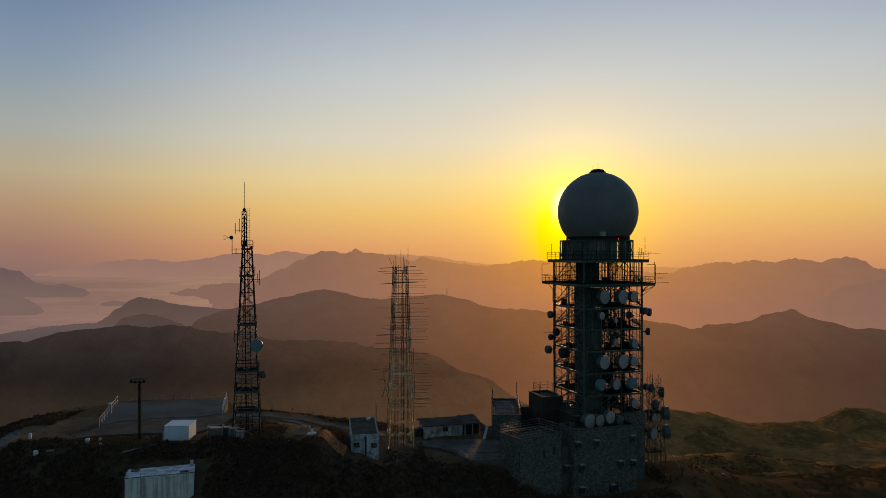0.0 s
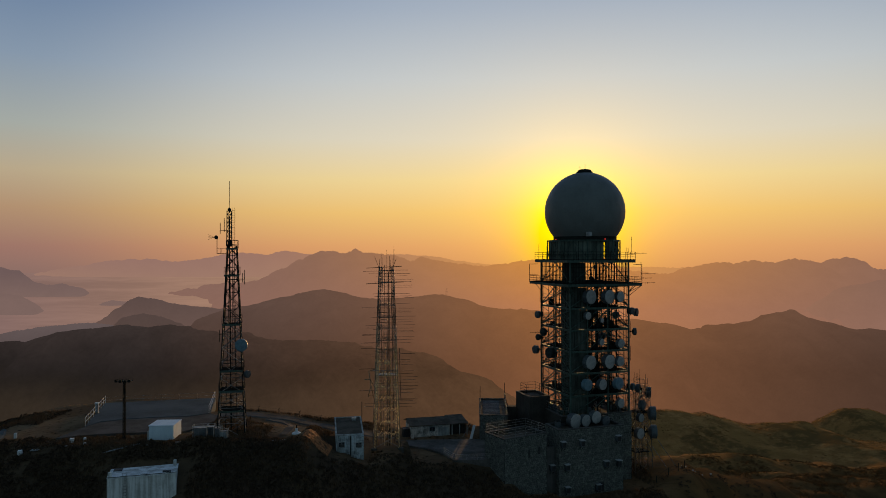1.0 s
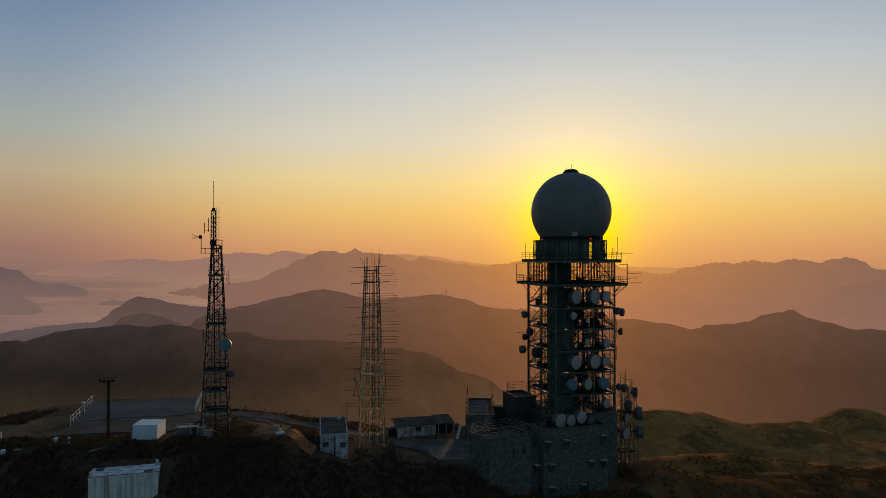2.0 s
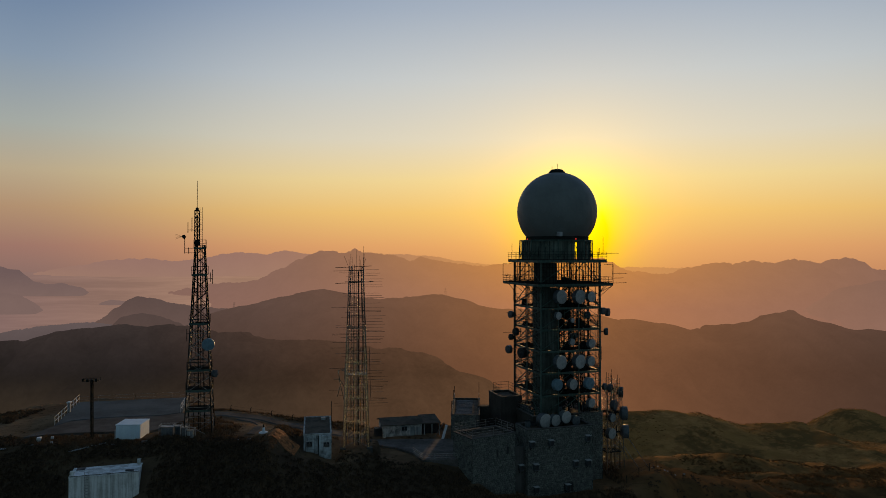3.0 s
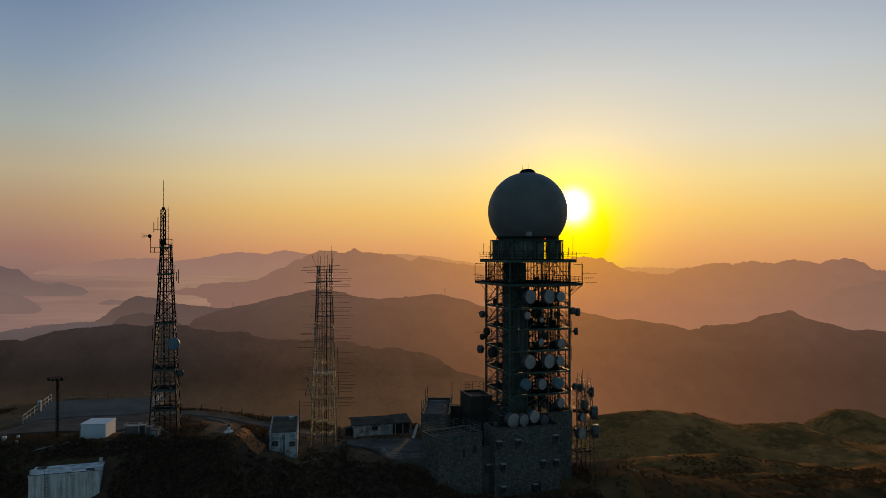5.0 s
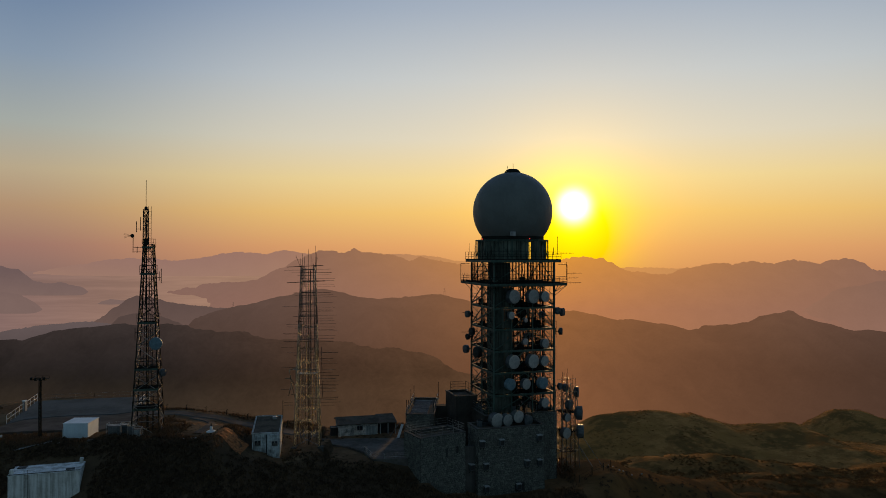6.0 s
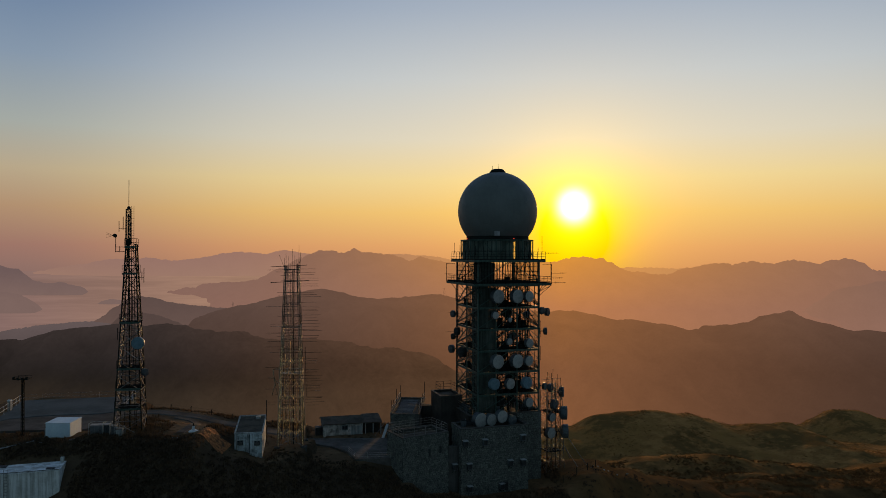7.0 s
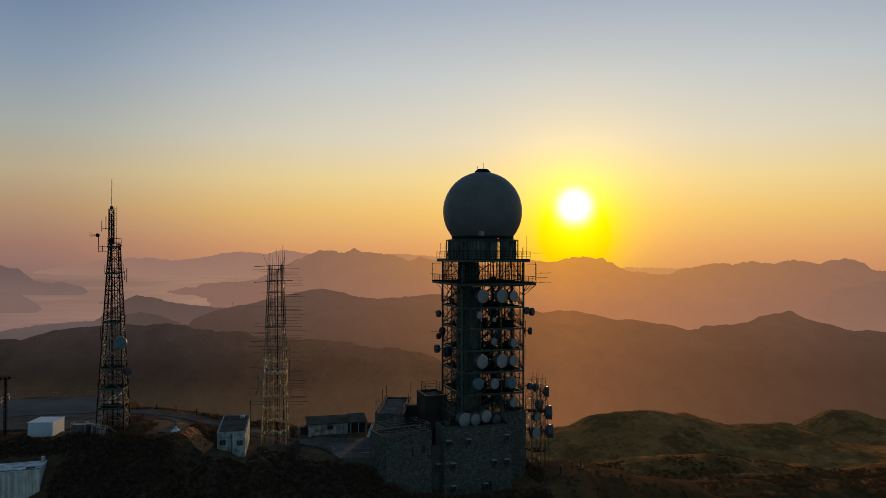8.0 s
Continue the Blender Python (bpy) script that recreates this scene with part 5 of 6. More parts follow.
    for z in (7.0, 13.0):
        one_bar("rod_arm", (1.2, 0.2, z), (2.05, 0.2, z), 0.03, RUSTY, t)
    # rods on top
    for x, y, h in ((-0.98, -0.98, 1.2), (-0.75, -0.9, 1.9), (-0.55, 0.3, 1.5), (0.05, -0.4, 2.5), (0.4, -0.6, 1.7), (0.62, 0.2, 1.1), (0.98, -0.98, 3.0), (1.1, 0.4, 2.0), (0.98, 0.98, 1.4)):
        one_bar("rod_aerial", (x, y, 24.2), (x * 1.04, y * 1.04, 25.0 + h), 0.03, STEEL, t)
    for x, h in ((-1.7, 1.6), (1.35, 1.3)):
        one_bar("rod_aerial", (0.6 * x, -0.9, 24.9), (x, -0.9, 25.0 + h), 0.028, STEEL, t)
    for z, x0, x1 in ((25.1, -2.9, 2.1), (22.9, -2.9, 2.4)):
        one_bar("aerial_rod", (x0, -1.0, z - 0.12), (x1, -1.05, z + 0.12), 0.055, STEEL, t)
    for k in range(50):
        z = 24.6 - k * 0.40
        w = half(z)
        for s, lot in ((1, 0.9), (-1, 0.6)):
            if rnd.random() > lot:
                continue
            y = rnd.choice((-1, 1)) * w
            reach = rnd.uniform(2.0, 2.9) if s > 0 else rnd.choice((rnd.uniform(0.3, 0.9), rnd.uniform(0.3, 0.9), rnd.uniform(1.4, 2.4)))
            one_bar("aerial_rod", (-s * w * 0.9, y, z), (s * (w + reach), y - 0.1, z + rnd.uniform(-0.08, 0.08)), rnd.uniform(0.02, 0.032), RUSTY if rnd.random() < 0.4 else STEEL, t)
    for z in (9.98,):
        w = half(z)
        one_box("landing", (-w, w, -w, w * 0.1, z + 0.05, z + 0.10), GALVANISED, t)
        one_bar("landing_rail", (-w - 0.5, -w - 0.02, z + 0.75), (w, -w - 0.02, z + 0.75), 0.045, GALVANISED, t)
        for k in range(4):
            one_bar("rail_post", (-w + 2 * w * k / 3, -w - 0.02, z + 0.05), (-w + 2 * w * k / 3, -w - 0.02, z + 0.75), 0.03, GALVANISED, t)
    # feed loop on the left side
    for a, b in (((-1.4, -0.8, 7.9), (-2.3, -1.0, 9.4)), ((-2.3, -1.0, 9.3), (-2.5, -1.0, 10.6)), ((-2.4, -1.0, 9.6), (-1.6, -0.8, 6.0)), ((-1.3, -0.8, 10.9), (-2.5, -1.0, 10.6)), ((-2.2, -1.0, 8.6), (-2.6, -1.0, 7.0)), ((-2.3, -1.0, 9.4), (-3.1, -1.0, 9.45)), ((-1.6, -1.2, 9.4), (-1.6, -1.2, 10.9))):
        one_bar("feed_arm", a, b, 0.05, MAST_METAL, t, n=6)
    for cx, cy in cs:
        one_box("footing", (cx * 1.85 - 0.4, cx * 1.85 + 0.4, cy * 1.85 - 0.4, cy * 1.85 + 0.4, -0.7, 0.03), CONCRETE, t, "concrete footing")


build_aerial_tower()


# ---- small buildings ----
def build_hut():
    t = thing("equipment_hut", pose(-34.3, 93.3, 16.1, 0, 0, 3), "small clean white equipment hut with a shallow roof", "hut")
    one_box("wall", (-1.55, 1.55, -1.6, 1.6, -0.3, 1.98), HUT_PAINT, t, r=0.02)
    bm = bmesh.new()
    soft_box(bm, -1.62, 1.62, -1.68, 1.66, 1.984, 2.09, 0.02)
    part("roof", bm, HUT_PAINT, t)
    one_box("unit_box", (-2.0, -1.56, -0.9, -0.2, -0.2, 1.2), WHITE, t, "small white air-conditioning unit", 0.03)
    one_box("plinth", (-1.7, 2.3, -1.75, 1.75, -0.6, -0.05), CONCRETE, t, "concrete plinth")


build_hut()


def build_container():
    t = thing("container_shed", pose(-28.35, 81.34, 12.4, 0, 0, 17.5), "rust-streaked white metal shed with a flat roof", "shed")
    one_box("wall", (-7.25, 0, 0, 3.5, -1.2, 2.80), SHED_PAINT, t, "white metal walls with dark rust streaks", 0.03)
    for k in range(18):
        one_box("rib", (-7.1 + k * 0.41, -7.05 + k * 0.41, -0.03, 0.0, -1.0, 2.75), SHED_PAINT, t)
    one_box("roof", (-7.3, 0.05, -0.05, 3.55, 2.804, 2.92), SHED_ROOF, t, "stained pale roof")
    one_box("roof_edge", (-7.3, 0.05, -0.05, 0.02, 2.924, 2.98), CONCRETE, t)
    one_box("vent", (-0.5, -0.12, 2.95, 3.35, 2.924, 3.5), SHED_PAINT, t, "white roof vent", 0.03)
    one_box("vent", (-7.2, -6.8, 0.3, 0.8, 2.924, 3.4), SHED_PAINT, t, "white roof vent", 0.03)
    one_box("hatch", (-1.5, -0.6, 0.4, 0.9, 2.924, 3.02), TIMBER, t, "dark roof hatch")
    one_box("roof_panel", (-6.9, -6.0, 2.4, 3.3, 2.924, 3.0), TIMBER, t, "dark roof panel")
    for a in (-5.6, -5.25):
        one_bar("ladder_rail", (a, -0.12, -1.0), (a, -0.12, 3.4), 0.03, GALVANISED, t)
    for k in range(12):
        one_bar("rung", (-5.6, -0.12, -0.8 + k * 0.33), (-5.25, -0.12, -0.8 + k * 0.33), 0.02, GALVANISED, t)


build_container()


def window(parent, at, w=0.8, h=0.7, name="window"):
    fr = bmesh.new()
    for d in ((-w / 2, w / 2, -0.06, 0.02, h / 2 - 0.07, h / 2), (-w / 2, w / 2, -0.06, 0.02, -h / 2, -h / 2 + 0.07), (-w / 2, -w / 2 + 0.07, -0.06, 0.02, -h / 2 + 0.07, h / 2 - 0.07), (w / 2 - 0.07, w / 2, -0.06, 0.02, -h / 2 + 0.07, h / 2 - 0.07), (-0.03, 0.03, -0.05, 0.02, -h / 2 + 0.07, h / 2 - 0.07)):
        box(fr, *d)
    f = part(name, fr, WHITE, parent, "pale window frame", at=at)
    gl = bmesh.new()
    box(gl, -w / 2 + 0.07, w / 2 - 0.07, -0.02, 0.0, -h / 2 + 0.07, h / 2 - 0.07)
    part("pane", gl, GLASS, f)
    return f


def build_cabin():
    t = thing("cabin", pose(-12.0, 93.9, 13.6, 0, 0, 10), "stained white cabin with a dark sloping roof on the slope", "cabin")
    w, d, lo, hi = 3.6, 6.7, 2.62, 3.42
    roof = lambda y: lo + (hi - lo) * y / d
    bm = bmesh.new()
    vs = [bm.verts.new((x, y, z)) for x in (0, w) for y, z in ((0, -2.0), (d, -2.0), (d, hi), (0, lo))]
    for f in ((0, 3, 2, 1), (4, 5, 6, 7), (0, 4, 7, 3), (1, 2, 6, 5), (3, 7, 6, 2), (0, 1, 5, 4)):
        bm.faces.new([vs[i] for i in f])
    part("wall", bm, CABIN_PAINT, t, "stained white wall")
    one_box("front_bay", (2.0, w + 0.02, -0.5, -0.002, -2.0, lo - 0.02), CABIN_PAINT, t, "stained white bay")
    one_box("downpipe", (1.84, 1.97, -0.14, -0.004, -1.2, lo - 0.1), TIMBER, t, "dark downpipe")
    bm = bmesh.new()
    vs = [bm.verts.new((x, y, roof(y) + h)) for h in (0.004, 0.06) for x, y in ((0.14, 0.1), (w - 0.14, 0.1), (w - 0.14, d - 0.12), (0.14, d - 0.12))]
    for f in ((0, 3, 2, 1), (4, 5, 6, 7), (0, 1, 5, 4), (1, 2, 6, 5), (2, 3, 7, 6), (3, 0, 4, 7)):
        bm.faces.new([vs[i] for i in f])
    part("roof", bm, ROOFING, t, "dark felt roof")
    for x0, x1, y0, y1 in ((-0.06, 0.12, -0.06, d + 0.06), (w - 0.12, w + 0.06, -0.06, d + 0.06), (0.124, w - 0.124, d - 0.1, d + 0.06), (0.124, w - 0.124, -0.06, 0.08)):
        bm = bmesh.new()
        vs = [bm.verts.new((x, y, roof(y) + h)) for h in (0.006, 0.17) for x, y in ((x0, y0), (x1, y0), (x1, y1), (x0, y1))]
        for f in ((0, 3, 2, 1), (4, 5, 6, 7), (0, 1, 5, 4), (1, 2, 6, 5), (2, 3, 7, 6), (3, 0, 4, 7)):
            bm.faces.new([vs[i] for i in f])
        part("roof_edge", bm, WHITE, t, "pale roof edge")
    for x, y in ((0.72, -0.01), (2.95, -0.51)):
        window(t, pose(x, y, 1.45), 0.85, 0.75)
        one_box("air_conditioner", (x - 0.24, x + 0.24, y - 0.34, y - 0.07, 1.2, 1.56), CONCRETE, t, "grey window unit", 0.03)
    one_box("skylight", (2.3, 2.9, d - 1.3, d - 0.6, roof(d - 1.3) + 0.03, hi + 0.22), WHITE, t, "small pale rooflight", 0.03)
    one_bar("rod_aerial", (w + 0.12, 5.5, -0.5), (w + 0.12, 5.5, 5.9), 0.05, STEEL, t, n=6)
    one_bar("wall_pipe", (0.25, -0.06, -1.0), (0.25, -0.06, lo - 0.2), 0.04, GALVANISED, t, n=6)


build_cabin()


def build_long_house():
    t = thing("long_house", pose(-2.9, 108.4, 12.3, 0, 0, 14), "low white building with a dark pitched roof", "house")
    one_box("wall", (0.2, 6.3, 0.35, 4.4, -1.0, 1.75), WALL_WHITE, t, "grimy whitewashed wall")
    bm = bmesh.new()
    prof = ((0.0, 1.72), (2.4, 2.42), (4.8, 1.72), (4.8, 1.60), (2.4, 2.30), (0.0, 1.60))
    a = [bm.verts.new((-0.1, y, z)) for y, z in prof]
    b = [bm.verts.new((6.5, y, z)) for y, z in prof]
    bm.faces.new(a)
    bm.faces.new(b[::-1])
    for k in range(6):
        bm.faces.new((a[k], b[k], b[(k + 1) % 6], a[(k + 1) % 6]))
    part("roof", bm, ROOFING, t, "dark pitched roof")
    for x in (0.21, 6.26):
        bm = bmesh.new()
        vs = [bm.verts.new((x + d, y, z)) for d in (0, 0.04) for y, z in ((0.4, 1.754), (2.4, 2.28), (4.35, 1.754))]
        for f in ((0, 1, 2), (3, 5, 4), (0, 3, 4, 1), (1, 4, 5, 2), (2, 5, 3, 0)):
            bm.faces.new([vs[i] for i in f])
        part("gable", bm, WHITE, t)
    one_box("wing", (6.55, 9.0, 0.9, 4.2, -1.0, 1.42), TIMBER, t, "dark open-sided wing")
    bm = bmesh.new()
    vs = [bm.verts.new((x, y, z + h)) for h in (0.0, 0.15) for x, y, z in ((6.52, 0.2, 1.52), (9.3, 0.2, 1.52), (9.3, 4.5, 1.95), (6.52, 4.5, 1.95))]
    for f in ((0, 3, 2, 1), (4, 5, 6, 7), (0, 1, 5, 4), (1, 2, 6, 5), (2, 3, 7, 6), (3, 0, 4, 7)):
        bm.faces.new([vs[i] for i in f])
    part("wing_roof", bm, ROOFING, t, "dark sloping wing roof")
    for x in (6.7, 7.9, 9.1):
        one_box("wing_post", (x - 0.07, x + 0.07, 0.3, 0.44, -1.0, 1.516), WHITE, t)
    window(t, pose(3.5, 0.34, 1.0), 0.95, 0.75)
    one_box("door", (5.3, 6.1, 0.27, 0.345, -0.9, 1.2), WHITE, t, "white door")
    one_box("door", (4.4, 5.2, 0.27, 0.345, -0.9, 1.2), WHITE, t, "white door")
    one_box("shed_door", (-0.9, 0.15, 0.9, 2.2, -1.0, 1.1), TIMBER, t, "dark lean-to")


build_long_house()


# ---- paving and railings ----
def slab(name, outline, z, deep, material, label, category="paving"):
    bm = bmesh.new()
    top = [bm.verts.new((x, y, z)) for x, y in outline]
    low = [bm.verts.new((x, y, z - deep)) for x, y in outline]
    bm.faces.new(top)
    bm.faces.new(low[::-1])
    n = len(outline)
    for k in range(n):
        bm.faces.new((top[k], low[k], low[(k + 1) % n], top[(k + 1) % n]))
    return solid(name, bm, material, label, category, "structure")


slab("pavement_yard", [(-47.9, 99.2), (-47.2, 102.4), (-44.1, 104.1), (-40.3, 105.2), (-35.6, 105.9), (-33.2, 107.9), (-36.0, 119.3), (-52.7, 115.2)], 16.2, 3.6, PAVING, "pale concrete yard on the hilltop")
slab("pavement_apron", [(-48.6, 93.2), (-46.1, 94.7), (-43.1, 95.6), (-37.7, 96.4), (-33.6, 96.2), (-32.0, 98.9), (-30.6, 102.2), (-30.9, 105.4), (-33.1, 107.8), (-35.6, 105.8), (-40.3, 105.1), (-44.1, 104.0), (-47.1, 102.3), (-48.0, 98.9)], 16.16, 0.9, ASPHALT, "worn asphalt apron before the yard")
slab("pavement_forecourt", [(-4.7, 107.4), (-4.3, 105.0), (-0.45, 102.9), (2.1, 100.3), (3.6, 96.7), (8.4, 97.0), (11.0, 99.0), (9.0, 108.0)], 12.2, 1.25, FORECOURT, "grey concrete forecourt beside the station")
railing("yard_railing", [(-48.0, 99.6, 16.2), (-50.2, 107.2, 16.2), (-52.5, 115.0, 16.2)], 1.2, material=WHITE_CLEAN, rails=2, gap=2.2, r=0.032, label="white railing along the yard's edge")
railing("yard_railing", [(-33.3, 107.6, 16.2), (-36.0, 118.8, 16.2)], 1.2, material=WHITE_CLEAN, rails=2, gap=2.2, r=0.032, label="white railing along the yard's edge")
bm = bmesh.new()
post = thing("gate_post", pose(-50.35, 107.8, 16.2), "grey gate post with a white cap at the yard's edge", "post")
soft_box(bm, -0.21, 0.21, -0.21, 0.21, 0.0, 1.4, 0.03)
part("shaft", bm, WHITE, post)
one_box("cap", (-0.27, 0.27, -0.27, 0.27, 1.402, 1.62), WHITE_CLEAN, post, "white cap", 0.04)
railing("yard_railing", [(-52.5, 115.0, 16.2), (-44.3, 117.1, 16.2), (-36.0, 119.1, 16.2)], 0.95, material=GALVANISED, rails=2, gap=2.8, r=0.022, label="thin grey railing along the yard's back")
railing("forecourt_railing", [(2.2, 100.2, 12.2), (3.7, 96.85, 12.2), (8.4, 97.15, 12.2)], 0.75, rails=3, r=0.035, label="thin pale railing along the forecourt")


for x, y in ((4.2, 97.3), (8.0, 97.6)):
    bm = bmesh.new()
    soft_box(bm, x - 0.25, x + 0.25, y - 0.25, y + 0.25, 6.0, 10.95, 0.03)
    solid("pillar", bm, CONCRETE, "concrete pillar under the forecourt's edge", "pillar", "structure")


def build_lamp_mast():
    t = thing("lamp_mast", pose(-39.55, 93.0, 16.0), "slender floodlight mast with a small head platform", "mast")
    lattice(t, 0.30, 0.26, 7.6, 16, STEEL, 0.028, 0.018)
    one_bar("cable_run", (0, 0, 0), (0, 0, 7.6), 0.05, STEEL, t)
    one_box("head_platform", (-0.9, 0.9, -0.5, 0.5, 7.6, 7.68), STEEL, t)
    for x in (-0.85, -0.3, 0.3, 0.85):
        one_box("floodlight", (x - 0.15, x + 0.15, -0.7, -0.45, 7.5 + 0.1 * abs(x), 7.85 + 0.1 * abs(x)), STEEL, t, r=0.03)
        one_bar("lamp_arm", (x, -0.5, 7.68), (x, -0.3, 7.62), 0.04, STEEL, t)
    for a, b in (((-0.9, -0.5), (0.9, -0.5)), ((-0.9, 0.5), (0.9, 0.5))):
        one_bar("guard_rail", (*a, 7.98), (*b, 7.98), 0.025, STEEL, t)
        for x in (-0.9, 0.0, 0.9):
            one_bar("rail_post", (x, a[1], 7.66), (x, a[1], 7.98), 0.025, STEEL, t)


build_lamp_mast()


def build_transformers():
    for x, y, w, d, h, mat in ((-29.3, 92.2, 1.6, 1.0, 1.25, ROOF_GREY), (-27.9, 92.0, 0.7, 0.7, 1.35, SHROUD), (-26.9, 91.7, 0.7, 0.6, 1.2, ROOF_GREY), (-25.9, 91.0, 0.8, 0.6, 0.95, WHITE)):
        z = height(x, y)
        t = thing("power_cabinet", pose(x, y, z - 0.1, 0, 0, 8), "grey-green metal power cabinet on the grass", "cabinet", "power cabinets by the lattice tower")
        body = one_box("body", (-w / 2, w / 2, -d / 2, d / 2, 0, h), mat, t, r=0.04)
        one_box("lid", (-w / 2 - 0.05, w / 2 + 0.05, -d / 2 - 0.05, d / 2 + 0.05, h + 0.002, h + 0.08), GALVANISED, t)
        for a, b in ((-1, -1), (1, -1), (1, 1), (-1, 1)):
            one_bar("frame_post", (a * (w / 2 + 0.12), b * (d / 2 + 0.16), 0), (a * (w / 2 + 0.12), b * (d / 2 + 0.16), h + 0.3), 0.03, WHITE, t)
        for b in (-1, 1):
            one_bar("frame_rail", (-w / 2 - 0.12, b * (d / 2 + 0.16), h + 0.3), (w / 2 + 0.12, b * (d / 2 + 0.16), h + 0.3), 0.03, WHITE, t)
            one_bar("frame_rail", (b * (w / 2 + 0.12), -d / 2 - 0.16, h + 0.3), (b * (w / 2 + 0.12), d / 2 + 0.16, h + 0.3), 0.03, WHITE, t)
        for k in range(4):
            one_box("fin", (-w / 2 + 0.1 + k * (w - 0.25) / 3, -w / 2 + 0.16 + k * (w - 0.25) / 3, -d / 2 - 0.1, -d / 2 - 0.002, 0.1, h - 0.1), mat, body)


build_transformers()


# ---- air conditioners and slots on the stone blocks ----
def build_ac():
    t = thing("air_conditioner", STATION @ pose(0, -9.3, 10), "grey boxed air conditioner on the stone wall", "air conditioner", "air conditioners on the stone block")
    case = one_box("case", (-0.32, 0.32, -0.36, 0.26, -0.35, 0.45), SHROUD, t, "dark metal case", 0.03)
    one_box("grille", (-0.25, 0.25, -0.39, -0.362, -0.25, 0.36), TIMBER, case)
    one_box("hood", (-0.38, 0.38, -0.46, 0.26, 0.452, 0.51), PALE_SHEET, t, "pale sheet hood")
    for x in (-0.22, 0.22):
        one_bar("bracket", (x, 0.25, -0.8), (x, -0.28, -0.36), 0.03, STEEL, t)
        one_bar("bracket", (x, 0.25, -0.38), (x, -0.32, -0.38), 0.03, STEEL, t)
    return t


first = build_ac()
spots = ((-8.33, 14.11), (-5.44, 14.11), (0.28, 14.33), (-7.73, 10.95), (-1.61, 10.91), (0.35, 10.85), (-2.88, 7.75), (-7.66, 7.83))
first.matrix_basis = STATION @ pose(spots[0][0], -9.3, spots[0][1] - 0.25)
for u, z in spots[1:]:
    copy_thing(first, STATION @ pose(u, -9.3, z - 0.25))
copy_thing(first, STATION @ pose(-9.6, -8.45, 10.55))


# ---- rubble facing of the stone blocks ----
def stone_face(parent, width, z0, z1, at, seed):
    """Irregular stones in rough courses over one wall, proud of the mortar."""
    rnd = random.Random(seed)
    verts, faces = [], []
    a, rows = 0.36, int((z1 - z0) / 0.26)
    h = (z1 - z0) / rows
    cols = max(2, round(width / a))
    a = width / cols
    nodes = {}
    drift = [rnd.uniform(-0.15, 0.15) for _ in range(rows + 1)]
    rise = [rnd.uniform(-0.07, 0.07) for _ in range(rows + 1)]

    def corner(i, j):
        """A shared corner of the stones, moved about at random but kept inside the wall."""
        if (i, j) not in nodes:
            x = i * a / 2 + drift[j] + rnd.uniform(-0.11, 0.11)
            z = z0 + j * h + (0.12 if (i + j) % 2 else -0.12) * h + rise[j] + 0.05 * math.sin(1.1 * i + seed + j) + rnd.uniform(-0.06, 0.06)
            nodes[i, j] = (min(max(x, 0.0), width), min(max(z, z0), z1))
        return nodes[i, j]

    for r in range(rows):
        shift = r % 2
        for c in range(-shift, cols):
            i = 2 * c + shift
            ids = [(i, r), (i + 1, r), (i + 2, r), (i + 2, r + 1), (i + 1, r + 1), (i, r + 1)]
            if i < 0 or i + 2 > 2 * cols:
                ids = [q for q in ids if 0 <= q[0] <= 2 * cols]
            cs = [corner(*q) for q in ids]
            n, m = len(verts), len(cs)
            if m < 4:
                continue
            ca, cb = sum(q[0] for q in cs) / m, sum(q[1] for q in cs) / m
            d = rnd.uniform(0.02, 0.07)
            verts += [(x + (ca - x) * 0.07, 0.02, z + (cb - z) * 0.07) for x, z in cs]
            verts += [(x + (ca - x) * 0.24, -d + rnd.uniform(0, 0.02), z + (cb - z) * 0.28) for x, z in cs]
            faces += [(n + k, n + (k + 1) % m, n + m + (k + 1) % m, n + m + k) for k in range(m)] + [tuple(n + m + k for k in range(m))]
    me = bpy.data.meshes.new("stone_facing")
    me.from_pydata(verts, [], faces)
    me.materials.append(STONE)
    ob = new("stone_facing", me)
    ob.parent, ob.matrix_basis = parent, at
    return tagged(ob, "grey rubble stones in rough courses", kind="stuff")


stone_face(left_block, 7.1, 0.0, 11.1, pose(0, 0, 0), 1)
stone_face(left_block, 4.7, 0.0, 11.1, pose(0, 4.7, 0, 0, 0, -90), 2)
stone_face(left_block, 4.7, 0.0, 11.1, pose(7.1, 0, 0, 0, 0, 90), 3)
stone_face(main_block, 10.15, 0.0, 11.3, pose(-8.9, -9.05, 0), 4)
stone_face(main_block, 4.1, 0.0, 11.3, pose(-8.9, -4.95, 0, 0, 0, -90), 5)
stone_face(main_block, 4.1, 0.0, 11.3, pose(1.25, -9.05, 0, 0, 0, 90), 6)
stone_face(core_block, 4.0, 0.0, 12.1, pose(1.26, -4.9, 0), 7)
stone_face(annex, 3.8, 0.0, 6.9, pose(0, 0, 0), 8)
for u, z in ((4.05, 13.2), (5.75, 13.45)):
    one_box("slot", (u - 0.14, u + 0.14, -0.10, 0.04, z - 4.5 - 0.5, z - 4.5 + 0.5), TIMBER, left_block, "narrow dark slot window")
one_box("door", (-3.3, -1.9, -9.16, -9.06, 2.4, 3.6), TIMBER, main_block, "dark recessed door")
one_box("roof_sheet", (0.6, 3.2, 1.0, 11.5, 6.72, 6.76), ROOF_GREY, annex, "grey flat roof sheet")
for k in range(17):
    one_box("batten", (0.6, 3.2, 1.3 + 0.58 * k, 1.36 + 0.58 * k, 6.762, 6.80), CONCRETE, annex)


